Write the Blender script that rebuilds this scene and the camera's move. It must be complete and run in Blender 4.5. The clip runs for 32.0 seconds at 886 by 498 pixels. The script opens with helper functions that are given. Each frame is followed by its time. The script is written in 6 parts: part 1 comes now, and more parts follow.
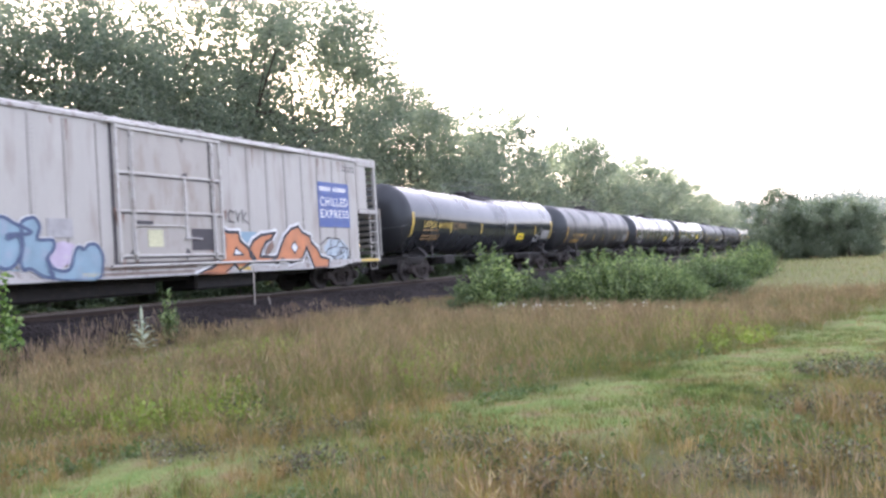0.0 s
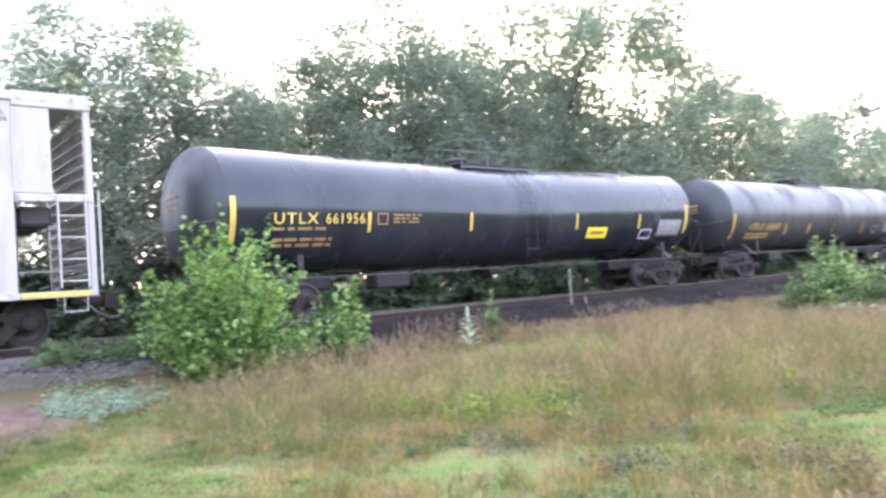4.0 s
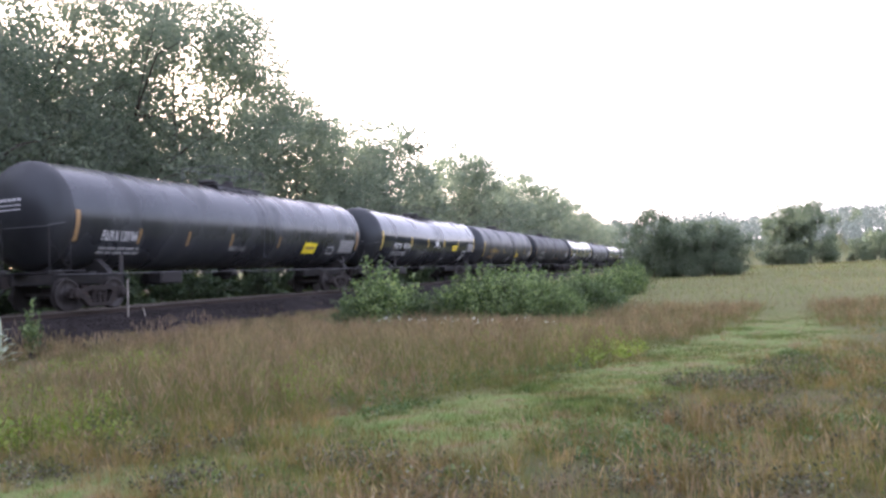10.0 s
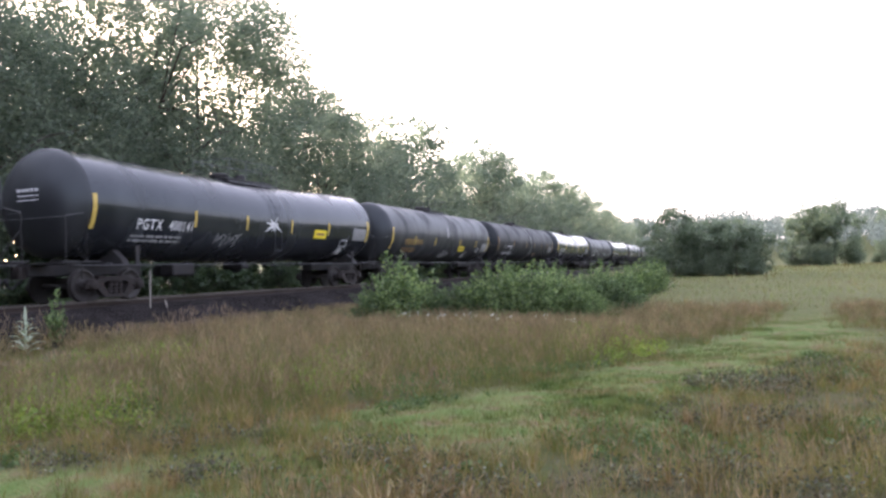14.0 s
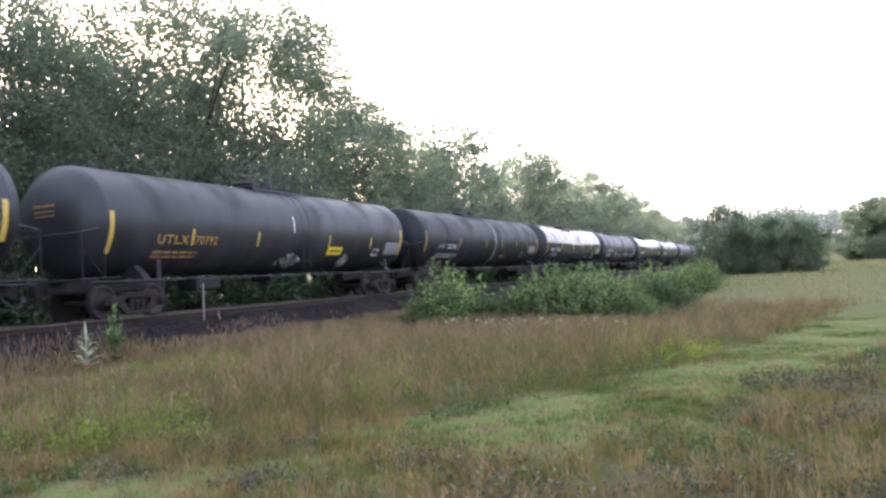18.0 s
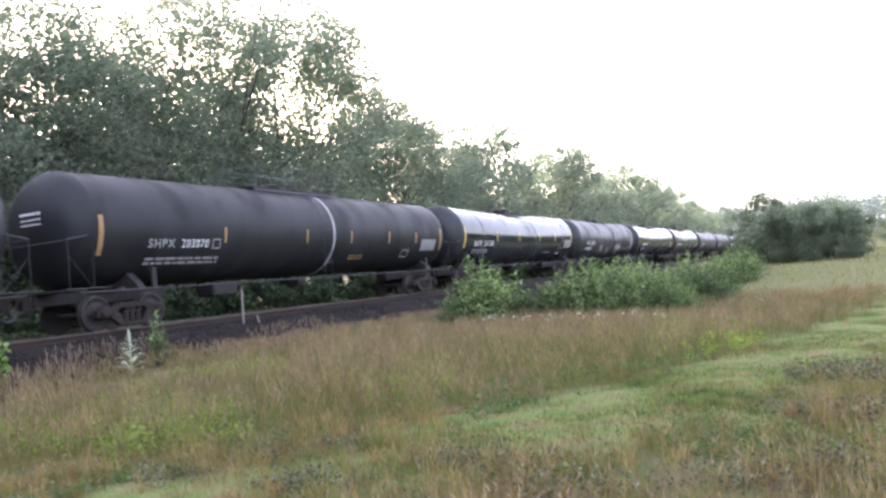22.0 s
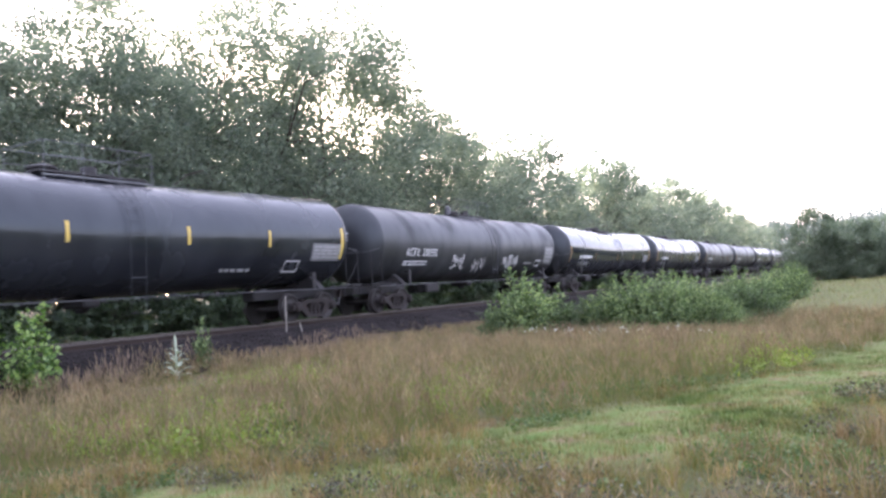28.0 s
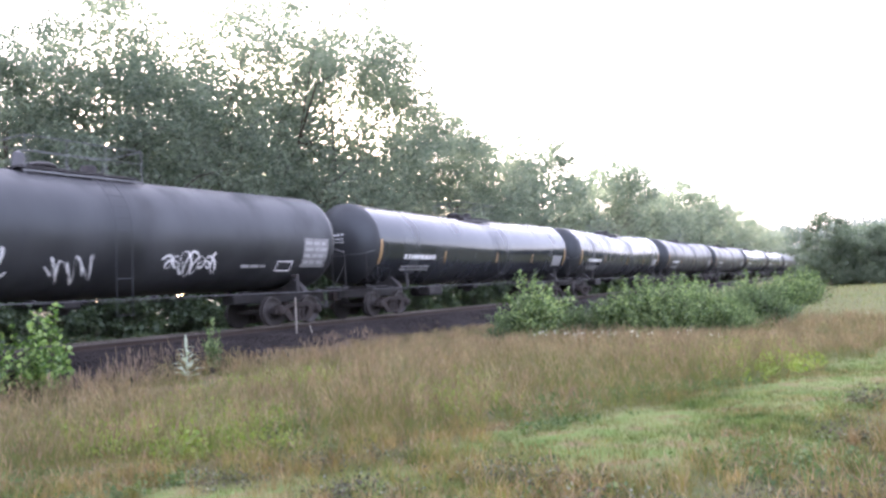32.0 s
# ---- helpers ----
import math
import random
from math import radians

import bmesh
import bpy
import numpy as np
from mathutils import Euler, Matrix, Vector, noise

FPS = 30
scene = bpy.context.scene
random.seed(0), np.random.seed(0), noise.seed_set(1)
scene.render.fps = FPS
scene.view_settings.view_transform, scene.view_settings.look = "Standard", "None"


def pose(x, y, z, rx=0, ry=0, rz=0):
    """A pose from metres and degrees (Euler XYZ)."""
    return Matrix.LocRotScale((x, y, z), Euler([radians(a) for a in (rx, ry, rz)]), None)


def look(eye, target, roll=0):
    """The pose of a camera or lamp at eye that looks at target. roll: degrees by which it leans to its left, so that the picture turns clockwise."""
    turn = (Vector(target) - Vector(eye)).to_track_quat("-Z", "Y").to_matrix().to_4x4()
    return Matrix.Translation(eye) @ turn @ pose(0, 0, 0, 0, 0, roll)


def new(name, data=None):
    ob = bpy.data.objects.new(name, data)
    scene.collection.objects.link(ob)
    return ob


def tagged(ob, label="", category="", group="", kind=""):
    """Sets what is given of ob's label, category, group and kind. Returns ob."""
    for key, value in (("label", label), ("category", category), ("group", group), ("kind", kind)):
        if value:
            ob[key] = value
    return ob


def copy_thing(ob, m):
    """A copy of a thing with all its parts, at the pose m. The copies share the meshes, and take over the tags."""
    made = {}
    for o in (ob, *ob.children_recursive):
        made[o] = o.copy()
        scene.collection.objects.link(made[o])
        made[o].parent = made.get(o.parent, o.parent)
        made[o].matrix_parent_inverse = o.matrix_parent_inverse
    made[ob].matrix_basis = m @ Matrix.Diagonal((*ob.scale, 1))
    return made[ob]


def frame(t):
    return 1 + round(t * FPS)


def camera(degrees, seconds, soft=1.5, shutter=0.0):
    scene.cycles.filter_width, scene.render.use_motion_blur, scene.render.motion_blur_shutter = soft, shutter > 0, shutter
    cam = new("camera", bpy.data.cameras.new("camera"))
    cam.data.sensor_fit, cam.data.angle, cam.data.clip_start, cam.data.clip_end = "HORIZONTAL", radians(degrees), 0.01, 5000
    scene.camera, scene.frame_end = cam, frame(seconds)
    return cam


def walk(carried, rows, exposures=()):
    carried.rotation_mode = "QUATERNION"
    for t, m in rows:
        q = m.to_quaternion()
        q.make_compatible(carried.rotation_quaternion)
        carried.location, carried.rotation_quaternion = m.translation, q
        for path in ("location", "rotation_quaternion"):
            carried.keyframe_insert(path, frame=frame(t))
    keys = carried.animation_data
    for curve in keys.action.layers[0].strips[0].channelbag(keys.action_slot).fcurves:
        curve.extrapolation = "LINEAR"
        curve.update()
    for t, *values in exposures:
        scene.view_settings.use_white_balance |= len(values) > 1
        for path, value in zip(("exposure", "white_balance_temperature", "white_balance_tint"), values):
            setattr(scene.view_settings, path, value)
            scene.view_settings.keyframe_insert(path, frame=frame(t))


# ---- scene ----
# ================= camera =================
cam = camera(59.5, 32.0, soft=2.7, shutter=0.4)
PATH = [
    (0.0, pose(0, 0, 1.6, 91.26, 3.59, 27.05)),
    (0.5, pose(0, 0, 1.6, 91.19, 4.15, 26.99)),
    (1.0, pose(0, 0, 1.6, 91.24, 4.05, 26.92)),
    (1.5, pose(0, 0, 1.6, 91.27, 4.01, 26.86)),
    (2.0, pose(0, 0, 1.6, 91.30, 3.99, 26.76)),
    (2.5, pose(0, 0, 1.6, 91.25, 4.09, 27.58)),
    (3.0, pose(0, 0, 1.6, 91.60, 3.78, 33.57)),
    (3.5, pose(0, 0, 1.6, 92.26, 3.83, 41.94)),
    (4.0, pose(0, 0, 1.6, 92.84, 4.28, 50.10)),
    (4.5, pose(0, 0, 1.6, 93.25, 4.30, 57.51)),
    (5, pose(0, 0, 1.6, 93.40, 3.98, 62.58)),
    (5.5, pose(0, 0, 1.6, 93.20, 3.21, 63.13)),
    (6, pose(0, 0, 1.6, 92.89, 2.39, 59.41)),
    (6.5, pose(0, 0, 1.6, 92.70, 1.90, 51.65)),
    (7.0, pose(0, 0, 1.6, 92.65, 1.69, 41.97)),
    (7.5, pose(0, 0, 1.6, 92.44, 2.04, 33.98)),
    (8.0, pose(0, 0, 1.6, 92.21, 2.25, 29.08)),
    (8.5, pose(0, 0, 1.6, 91.69, 2.46, 24.57)),
    (9.0, pose(0, 0, 1.6, 91.49, 2.01, 20.80)),
    (9.5, pose(0, 0, 1.6, 91.58, 2.28, 19.09)),
    (10.0, pose(0, 0, 1.6, 91.81, 2.72, 18.65)),
    (10.5, pose(0, 0, 1.6, 91.90, 2.82, 18.72)),
    (11.0, pose(0, 0, 1.6, 91.92, 2.69, 19.09)),
    (11.5, pose(0, 0, 1.6, 91.92, 2.15, 19.09)),
    (12.0, pose(0, 0, 1.6, 91.87, 1.98, 19.36)),
    (12.5, pose(0, 0, 1.6, 91.83, 2.00, 19.75)),
    (13.0, pose(0, 0, 1.6, 91.69, 1.90, 20.00)),
    (13.5, pose(0, 0, 1.6, 91.61, 1.81, 20.06)),
    (14.0, pose(0, 0, 1.6, 91.56, 1.92, 20.09)),
    (14.5, pose(0, 0, 1.6, 91.65, 1.86, 20.19)),
    (15, pose(0, 0, 1.6, 91.67, 1.60, 20.08)),
    (15.5, pose(0, 0, 1.6, 91.60, 1.15, 19.86)),
    (16, pose(0, 0, 1.6, 91.53, 0.60, 19.96)),
    (16.5, pose(0, 0, 1.6, 91.57, 0.18, 20.81)),
    (17.0, pose(0, 0, 1.6, 91.69, 2.32, 22.18)),
    (17.5, pose(0, 0, 1.6, 91.93, 2.90, 23.27)),
    (18.0, pose(0, 0, 1.6, 92.14, 3.56, 23.58)),
    (18.5, pose(0, 0, 1.6, 91.60, 3.56, 23.79)),
    (19.0, pose(0, 0, 1.6, 91.48, 3.50, 24.36)),
    (19.5, pose(0, 0, 1.6, 91.66, 3.18, 24.74)),
    (20.0, pose(0, 0, 1.6, 91.98, 3.26, 25.14)),
    (20.5, pose(0, 0, 1.6, 92.17, 3.68, 25.46)),
    (21.0, pose(0, 0, 1.6, 92.20, 4.03, 25.80)),
    (21.5, pose(0, 0, 1.6, 92.13, 4.53, 26.02)),
    (22.0, pose(0, 0, 1.6, 92.20, 5.17, 26.21)),
    (22.5, pose(0, 0, 1.6, 92.26, 5.64, 26.46)),
    (23.0, pose(0, 0, 1.6, 92.39, 5.11, 26.61)),
    (23.5, pose(0, 0, 1.6, 92.49, 4.58, 26.72)),
    (24.0, pose(0, 0, 1.6, 92.46, 5.16, 26.89)),
    (24.5, pose(0, 0, 1.6, 92.45, 4.68, 27.11)),
    (25.0, pose(0, 0, 1.6, 92.54, 4.69, 27.45)),
    (25.5, pose(0, 0, 1.6, 92.65, 5.05, 27.91)),
    (26.0, pose(0, 0, 1.6, 92.75, 5.12, 28.40)),
    (26.5, pose(0, 0, 1.6, 92.91, 4.96, 28.76)),
    (27, pose(0, 0, 1.6, 93.07, 4.77, 29.04)),
    (27.5, pose(0, 0, 1.6, 93.20, 4.52, 29.20)),
    (28, pose(0, 0, 1.6, 93.28, 4.27, 29.29)),
    (28.5, pose(0, 0, 1.6, 93.28, 4.06, 29.36)),
    (29.0, pose(0, 0, 1.6, 93.23, 3.88, 29.43)),
    (29.5, pose(0, 0, 1.6, 93.00, 3.51, 29.46)),
    (30.0, pose(0, 0, 1.6, 92.48, 3.88, 29.44)),
    (30.5, pose(0, 0, 1.6, 92.20, 3.74, 29.50)),
    (31.0, pose(0, 0, 1.6, 92.65, 3.80, 29.64)),
    (31.5, pose(0, 0, 1.6, 93.33, 3.63, 29.73)),
    (32.0, pose(0, 0, 1.6, 93.52, 3.90, 30.02)),
]
walk(cam, PATH, exposures=[(0.0, 1.80, 5880, 25), (2.5, 1.80, 5880, 25), (3.5, 2.38, 5730, 24), (4.5, 2.79, 5680, 25), (6.5, 2.93, 5630, 38), (7.2, 2.93, 5630, 38), (8.0, 2.51, 5680, 32), (9.0, 2.05, 5700, 30.5), (10.0, 1.43, 5730, 28), (14.0, 1.31, 5780, 24), (17.0, 1.34, 5780, 23), (18.5, 1.53, 5780, 24), (20.0, 1.77, 5780, 24.5), (24.0, 1.86, 5730, 24), (28.0, 1.85, 5680, 28), (30.0, 1.87, 5680, 28.5), (31.0, 2.06, 5680, 28.5), (32.0, 2.13, 5680, 28)])

# ================= light =================
SUN_AZ, SUN_EL = 44.0, 10.8            # degrees left of the track's direction, degrees up
to_sun = Vector((-math.sin(radians(SUN_AZ)) * math.cos(radians(SUN_EL)), math.cos(radians(SUN_AZ)) * math.cos(radians(SUN_EL)), math.sin(radians(SUN_EL))))
world = bpy.data.worlds.new("hazy_morning")
scene.world = world
world.use_nodes = True
wn, wl = world.node_tree.nodes, world.node_tree.links
wn.clear()
sky = wn.new("ShaderNodeTexSky")
sky.sky_type, sky.sun_disc = "NISHITA", False
sky.sun_elevation, sky.sun_rotation = radians(SUN_EL), radians(-SUN_AZ)
sky.air_density, sky.dust_density, sky.ozone_density = 1.0, 3.0, 1.0
bg_sky, bg_haze, both, wout = wn.new("ShaderNodeBackground"), wn.new("ShaderNodeBackground"), wn.new("ShaderNodeAddShader"), wn.new("ShaderNodeOutputWorld")
bg_sky.inputs["Strength"].default_value = 0.125
bg_haze.inputs["Color"].default_value = (0.98, 0.95, 0.96, 1)
bg_haze.inputs["Strength"].default_value = 0.7
wl.new(sky.outputs[0], bg_sky.inputs["Color"])
wl.new(bg_sky.outputs[0], both.inputs[0])
wl.new(bg_haze.outputs[0], both.inputs[1])
wl.new(both.outputs[0], wout.inputs["Surface"])
lamp = bpy.data.lights.new("sun", "SUN")
lamp.energy, lamp.angle, lamp.color = 5.0, radians(0.8), (1.0, 0.86, 0.68)
sun = new("sun", lamp)
sun.matrix_basis = look(to_sun * 200, (0, 0, 0))

# ================= materials =================
def mat_base(name):
    m = bpy.data.materials.new(name)
    m.use_nodes = True
    n, l = m.node_tree.nodes, m.node_tree.links
    return m, n, l, n["Principled BSDF"]


def noise_node(n, l, scale, detail=4.0, stretch=(1, 1, 1), coord="Object"):
    tc, mp, no = n.new("ShaderNodeTexCoord"), n.new("ShaderNodeMapping"), n.new("ShaderNodeTexNoise")
    mp.inputs["Scale"].default_value = stretch
    no.inputs["Scale"].default_value, no.inputs["Detail"].default_value = scale, detail
    l.new(tc.outputs[coord], mp.inputs["Vector"])
    l.new(mp.outputs[0], no.inputs["Vector"])
    return no


def ramp(n, l, fac, stops):
    r = n.new("ShaderNodeValToRGB")
    e = r.color_ramp.elements
    while len(e) < len(stops):
        e.new(0.5)
    for k, (p, c) in zip(e, stops):
        k.position, k.color = p, (*c, 1)
    l.new(fac, r.inputs[0])
    return r.outputs[0]


def mix(n, l, fac, a, b, kind="MIX"):
    m = n.new("ShaderNodeMix")
    m.data_type, m.blend_type = "RGBA", kind
    for sock, v in ((m.inputs[0], fac), (m.inputs[6], a), (m.inputs[7], b)):
        if isinstance(v, (int, float)):
            sock.default_value = v
        elif isinstance(v, tuple):
            sock.default_value = (*v, 1)
        else:
            l.new(v, sock)
    return m.outputs[2]


def shade(c, k):
    return tuple(max(0.0, min(1.0, v * k)) for v in c)


def solid(name, c, rough=0.6, metal=0.0, var=0.3, big=1.2, fine=25.0, bump=0.15, stretch=(1, 1, 1), dirt=None, dirt_amount=0.5, coat=0.0, spec=0.5):
    """Paint, metal or wood: base colour varied at two scales, with stains and fine relief."""
    m, n, l, p = mat_base(name)
    a = noise_node(n, l, big, 5.0, stretch)
    b = noise_node(n, l, fine, 3.0, stretch)
    col = ramp(n, l, a.outputs[0], [(0.3, shade(c, 1 - var)), (0.7, shade(c, 1 + var))])
    col = mix(n, l, 0.35, col, ramp(n, l, b.outputs[0], [(0.3, shade(c, 1 - var)), (0.7, shade(c, 1 + var))]))
    if dirt:
        d = noise_node(n, l, big * 1.7, 6.0, stretch)
        f = ramp(n, l, d.outputs[0], [(0.52, (0, 0, 0)), (0.72, (dirt_amount,) * 3)])
        col = mix(n, l, f, col, dirt)
    l.new(col, p.inputs["Base Color"])
    rr = ramp(n, l, a.outputs[0], [(0.3, (max(0.03, rough - 0.1),) * 3), (0.7, (min(1, rough + 0.1),) * 3)])
    l.new(rr, p.inputs["Roughness"])
    p.inputs["Metallic"].default_value = metal
    p.inputs["Specular IOR Level"].default_value = spec
    p.inputs["Coat Weight"].default_value = coat
    if bump:
        bn = n.new("ShaderNodeBump")
        bn.inputs["Strength"].default_value, bn.inputs["Distance"].default_value = bump, 0.02
        l.new(b.outputs[0], bn.inputs["Height"])
        l.new(bn.outputs[0], p.inputs["Normal"])
    return m


def leafy(name, stops, through_amount=0.45, rough=0.55, glow=(1.25, 1.3, 0.75)):
    """Leaves and blades: a colour from stops for each island, light passes through."""
    m, n, l, p = mat_base(name)
    g = n.new("ShaderNodeNewGeometry")
    col = ramp(n, l, g.outputs["Random Per Island"], stops)
    big = noise_node(n, l, 0.5, 3.0)
    col = mix(n, l, 1.0, col, ramp(n, l, big.outputs[0], [(0.3, (0.72, 0.74, 0.7)), (0.7, (1.2, 1.18, 1.1))]), "MULTIPLY")
    l.new(col, p.inputs["Base Color"])
    p.inputs["Roughness"].default_value = rough
    p.inputs["Specular IOR Level"].default_value = 0.3
    t = n.new("ShaderNodeBsdfTranslucent")
    l.new(mix(n, l, 1.0, col, glow, "MULTIPLY"), t.inputs["Color"])
    mx = n.new("ShaderNodeMixShader")
    mx.inputs[0].default_value = through_amount
    l.new(p.outputs[0], mx.inputs[1])
    l.new(t.outputs[0], mx.inputs[2])
    l.new(mx.outputs[0], n["Material Output"].inputs["Surface"])
    return m


def tank_paint(name, c, rough, dust, dust_amount, spec=0.62):
    """Black tank paint with running streaks and road film."""
    m, n, l, p = mat_base(name)
    streak = noise_node(n, l, 1.0, 6.0, (0.5, 0.75, 0.4))
    cloud = noise_node(n, l, 0.55, 4.0)
    fine = noise_node(n, l, 30.0, 3.0)
    col = ramp(n, l, cloud.outputs[0], [(0.3, shade(c, 0.75)), (0.7, shade(c, 1.3))])
    f = ramp(n, l, streak.outputs[0], [(0.42, (0, 0, 0)), (0.75, (dust_amount,) * 3)])
    col = mix(n, l, f, col, dust)
    l.new(col, p.inputs["Base Color"])
    smear = noise_node(n, l, 0.9, 6.0, (0.7, 0.9, 0.55))
    rr = ramp(n, l, smear.outputs[0], [(0.42, (rough,) * 3), (0.52, (rough + 0.06,) * 3), (0.68, (min(0.75, rough + 0.32),) * 3)])
    l.new(rr, p.inputs["Roughness"])
    p.inputs["Specular IOR Level"].default_value = spec
    p.inputs["Specular Tint"].default_value = (0.84, 0.95, 1.0, 1)
    bn = n.new("ShaderNodeBump")
    bn.inputs["Strength"].default_value, bn.inputs["Distance"].default_value = 0.05, 0.02
    l.new(fine.outputs[0], bn.inputs["Height"])
    wave = noise_node(n, l, 1.4, 2.0, (1, 0.8, 0.5))
    bw = n.new("ShaderNodeBump")
    bw.inputs["Strength"].default_value, bw.inputs["Distance"].default_value = 0.22, 0.05
    l.new(wave.outputs[0], bw.inputs["Height"])
    l.new(bn.outputs[0], bw.inputs["Normal"])
    l.new(bw.outputs[0], p.inputs["Normal"])
    return m


M_TANK_GLOSS = tank_paint("tank_gloss", (0.016, 0.018, 0.022), 0.11, (0.06, 0.063, 0.066), 0.3, 0.42)
M_TANK_SATIN = tank_paint("tank_satin", (0.021, 0.0225, 0.026), 0.22, (0.07, 0.073, 0.078), 0.4, 0.45)
M_TANK_DULL = tank_paint("tank_dull", (0.021, 0.0215, 0.023), 0.42, (0.05, 0.05, 0.051), 0.45, 0.38)
M_TANK_MATT = tank_paint("tank_matt", (0.012, 0.012, 0.013), 0.5, (0.028, 0.027, 0.028), 0.4, 0.25)
M_TANK_BROWN = tank_paint("tank_brown", (0.03, 0.029, 0.03), 0.38, (0.07, 0.067, 0.065), 0.35, 0.42)
M_STEEL_BLACK = solid("underframe_steel", (0.02, 0.019, 0.019), 0.65, 0.0, 0.4, 3, 40, 0.3, dirt=(0.05, 0.038, 0.033), spec=0.25)
M_RAILING = solid("dull_grey_pipe", (0.055, 0.055, 0.057), 0.55, 0.2, 0.3, 4, 40, 0.1)
M_TOP_RAIL = solid("weathered_grey_pipe", (0.105, 0.108, 0.112), 0.6, 0.1, 0.3, 4, 40, 0.1)
M_TRUCK = solid("truck_cast_steel", (0.022, 0.018, 0.016), 0.8, 0.0, 0.4, 4, 35, 0.4, dirt=(0.06, 0.04, 0.03), spec=0.25)
M_WHEEL = solid("wheel_steel", (0.03, 0.026, 0.024), 0.6, 0.2, 0.3, 5, 40, 0.2)
M_YELLOW = solid("yellow_marking", (0.52, 0.37, 0.07), 0.5, 0, 0.12, 6, 60, 0.0, dirt=(0.2, 0.14, 0.05), dirt_amount=0.35)
M_AMBER = solid("faded_amber_marking", (0.27, 0.165, 0.065), 0.6, 0, 0.2, 6, 60, 0.0, dirt=(0.08, 0.06, 0.04), dirt_amount=0.6)
M_AMBER_FRESH = solid("amber_marking", (0.42, 0.26, 0.06), 0.55, 0, 0.2, 6, 60, 0.0, dirt=(0.16, 0.11, 0.05), dirt_amount=0.4)
M_WHITE_MARK = solid("white_marking", (0.62, 0.62, 0.62), 0.5, 0, 0.15, 6, 60, 0.0, dirt=(0.2, 0.19, 0.18), dirt_amount=0.5)
M_PANEL = solid("grimy_data_panel", (0.17, 0.17, 0.172), 0.6, 0, 0.35, 2.5, 40, 0.0)
M_GREY_MARK = solid("faded_white_marking", (0.27, 0.27, 0.27), 0.6, 0, 0.25, 6, 60, 0.0)
M_PLACARD = solid("yellow_placard", (0.75, 0.6, 0.02), 0.45, 0, 0.1, 6, 60, 0.0)
M_REEFER = solid("reefer_white_paint", (0.320, 0.313, 0.286), 0.5, 0, 0.08, 0.9, 20, 0.06, (1, 1.8, 0.35), (0.193, 0.160, 0.133), 0.55)
M_REEFER_DOOR = solid("reefer_door_paint", (0.286, 0.273, 0.245), 0.5, 0, 0.1, 1.3, 20, 0.06, (1, 1.5, 0.5), (0.193, 0.155, 0.124), 0.6)
M_GRIME = solid("rust_grime", (0.17, 0.115, 0.09), 0.8, 0, 0.3, 4, 30, 0.1)
M_REEFER_TRIM = solid("reefer_worn_trim", (0.336, 0.328, 0.311), 0.55, 0, 0.12, 3, 30, 0.1, dirt=(0.109, 0.076, 0.062), dirt_amount=0.9)
M_REEFER_BAR = solid("reefer_white_bar", (0.361, 0.353, 0.324), 0.5, 0, 0.1, 3, 30, 0.1, dirt=(0.143, 0.109, 0.083), dirt_amount=0.55)
M_BLUE_SIGN = solid("blue_sign", (0.04, 0.075, 0.22), 0.45, 0, 0.25, 3, 40, 0.0, dirt=(0.1, 0.13, 0.26), dirt_amount=0.5)
M_LOUVRE_DARK = solid("dark_compartment", (0.05, 0.047, 0.05), 0.8)
M_ORANGE = solid("orange_spray_paint", (0.4, 0.155, 0.065), 0.5, 0, 0.25, 3, 30, 0.0, dirt=(0.28, 0.14, 0.08), dirt_amount=0.6)
M_CYAN = solid("pale_blue_spray_paint", (0.170, 0.264, 0.323), 0.5, 0, 0.25, 1.5, 30, 0.0, dirt=(0.238, 0.264, 0.323), dirt_amount=0.8)
M_NAVY = solid("dark_blue_spray_paint", (0.05, 0.075, 0.14), 0.5, 0, 0.2, 3, 30, 0.0)
M_LILAC = solid("lilac_spray_paint", (0.36, 0.31, 0.4), 0.5, 0, 0.2, 3, 30, 0.0, dirt=(0.4, 0.38, 0.39), dirt_amount=0.8)
M_PALE_SPRAY = solid("pale_grey_blue_spray_paint", (0.3, 0.36, 0.4), 0.5, 0, 0.3, 3, 30, 0.0)
M_SEAM = solid("dark_panel_seam", (0.17, 0.155, 0.145), 0.7, 0, 0.4, 3, 30, 0.1)
M_BLACK_PAINT = solid("black_spray_paint", (0.02, 0.02, 0.025), 0.5, 0, 0.2, 3, 30, 0.0)
M_WHITE_PAINT = solid("white_spray_paint", (0.55, 0.56, 0.56), 0.5, 0, 0.12, 3, 30, 0.0)
M_RAIL = solid("rail_side", (0.03, 0.022, 0.018), 0.8, 0.0, 0.3, 2, 30, 0.2, spec=0.2)
M_RAILHEAD = solid("worn_railhead", (0.14, 0.125, 0.115), 0.4, 1.0, 0.25, 2, 60, 0.05)
M_TIE = solid("creosoted_tie", (0.025, 0.021, 0.019), 0.9, 0, 0.35, 2, 25, 0.5, (3, 1, 3), spec=0.15)
M_STAKE = solid("weathered_stake", (0.23, 0.21, 0.18), 0.8, 0, 0.25, 4, 30, 0.4, (4, 4, 1))
M_BARK = solid("bark", (0.075, 0.06, 0.05), 0.9, 0, 0.4, 1.5, 14, 0.8, (2, 2, 0.5))
M_STONE_FRESH = solid("fresh_ballast_stone", (0.1, 0.095, 0.092), 0.9, 0, 0.4, 5, 30, 0.3, spec=0.12)
M_STONE = solid("ballast_stone", (0.026, 0.023, 0.022), 0.9, 0, 0.55, 5, 30, 0.3, spec=0.1)

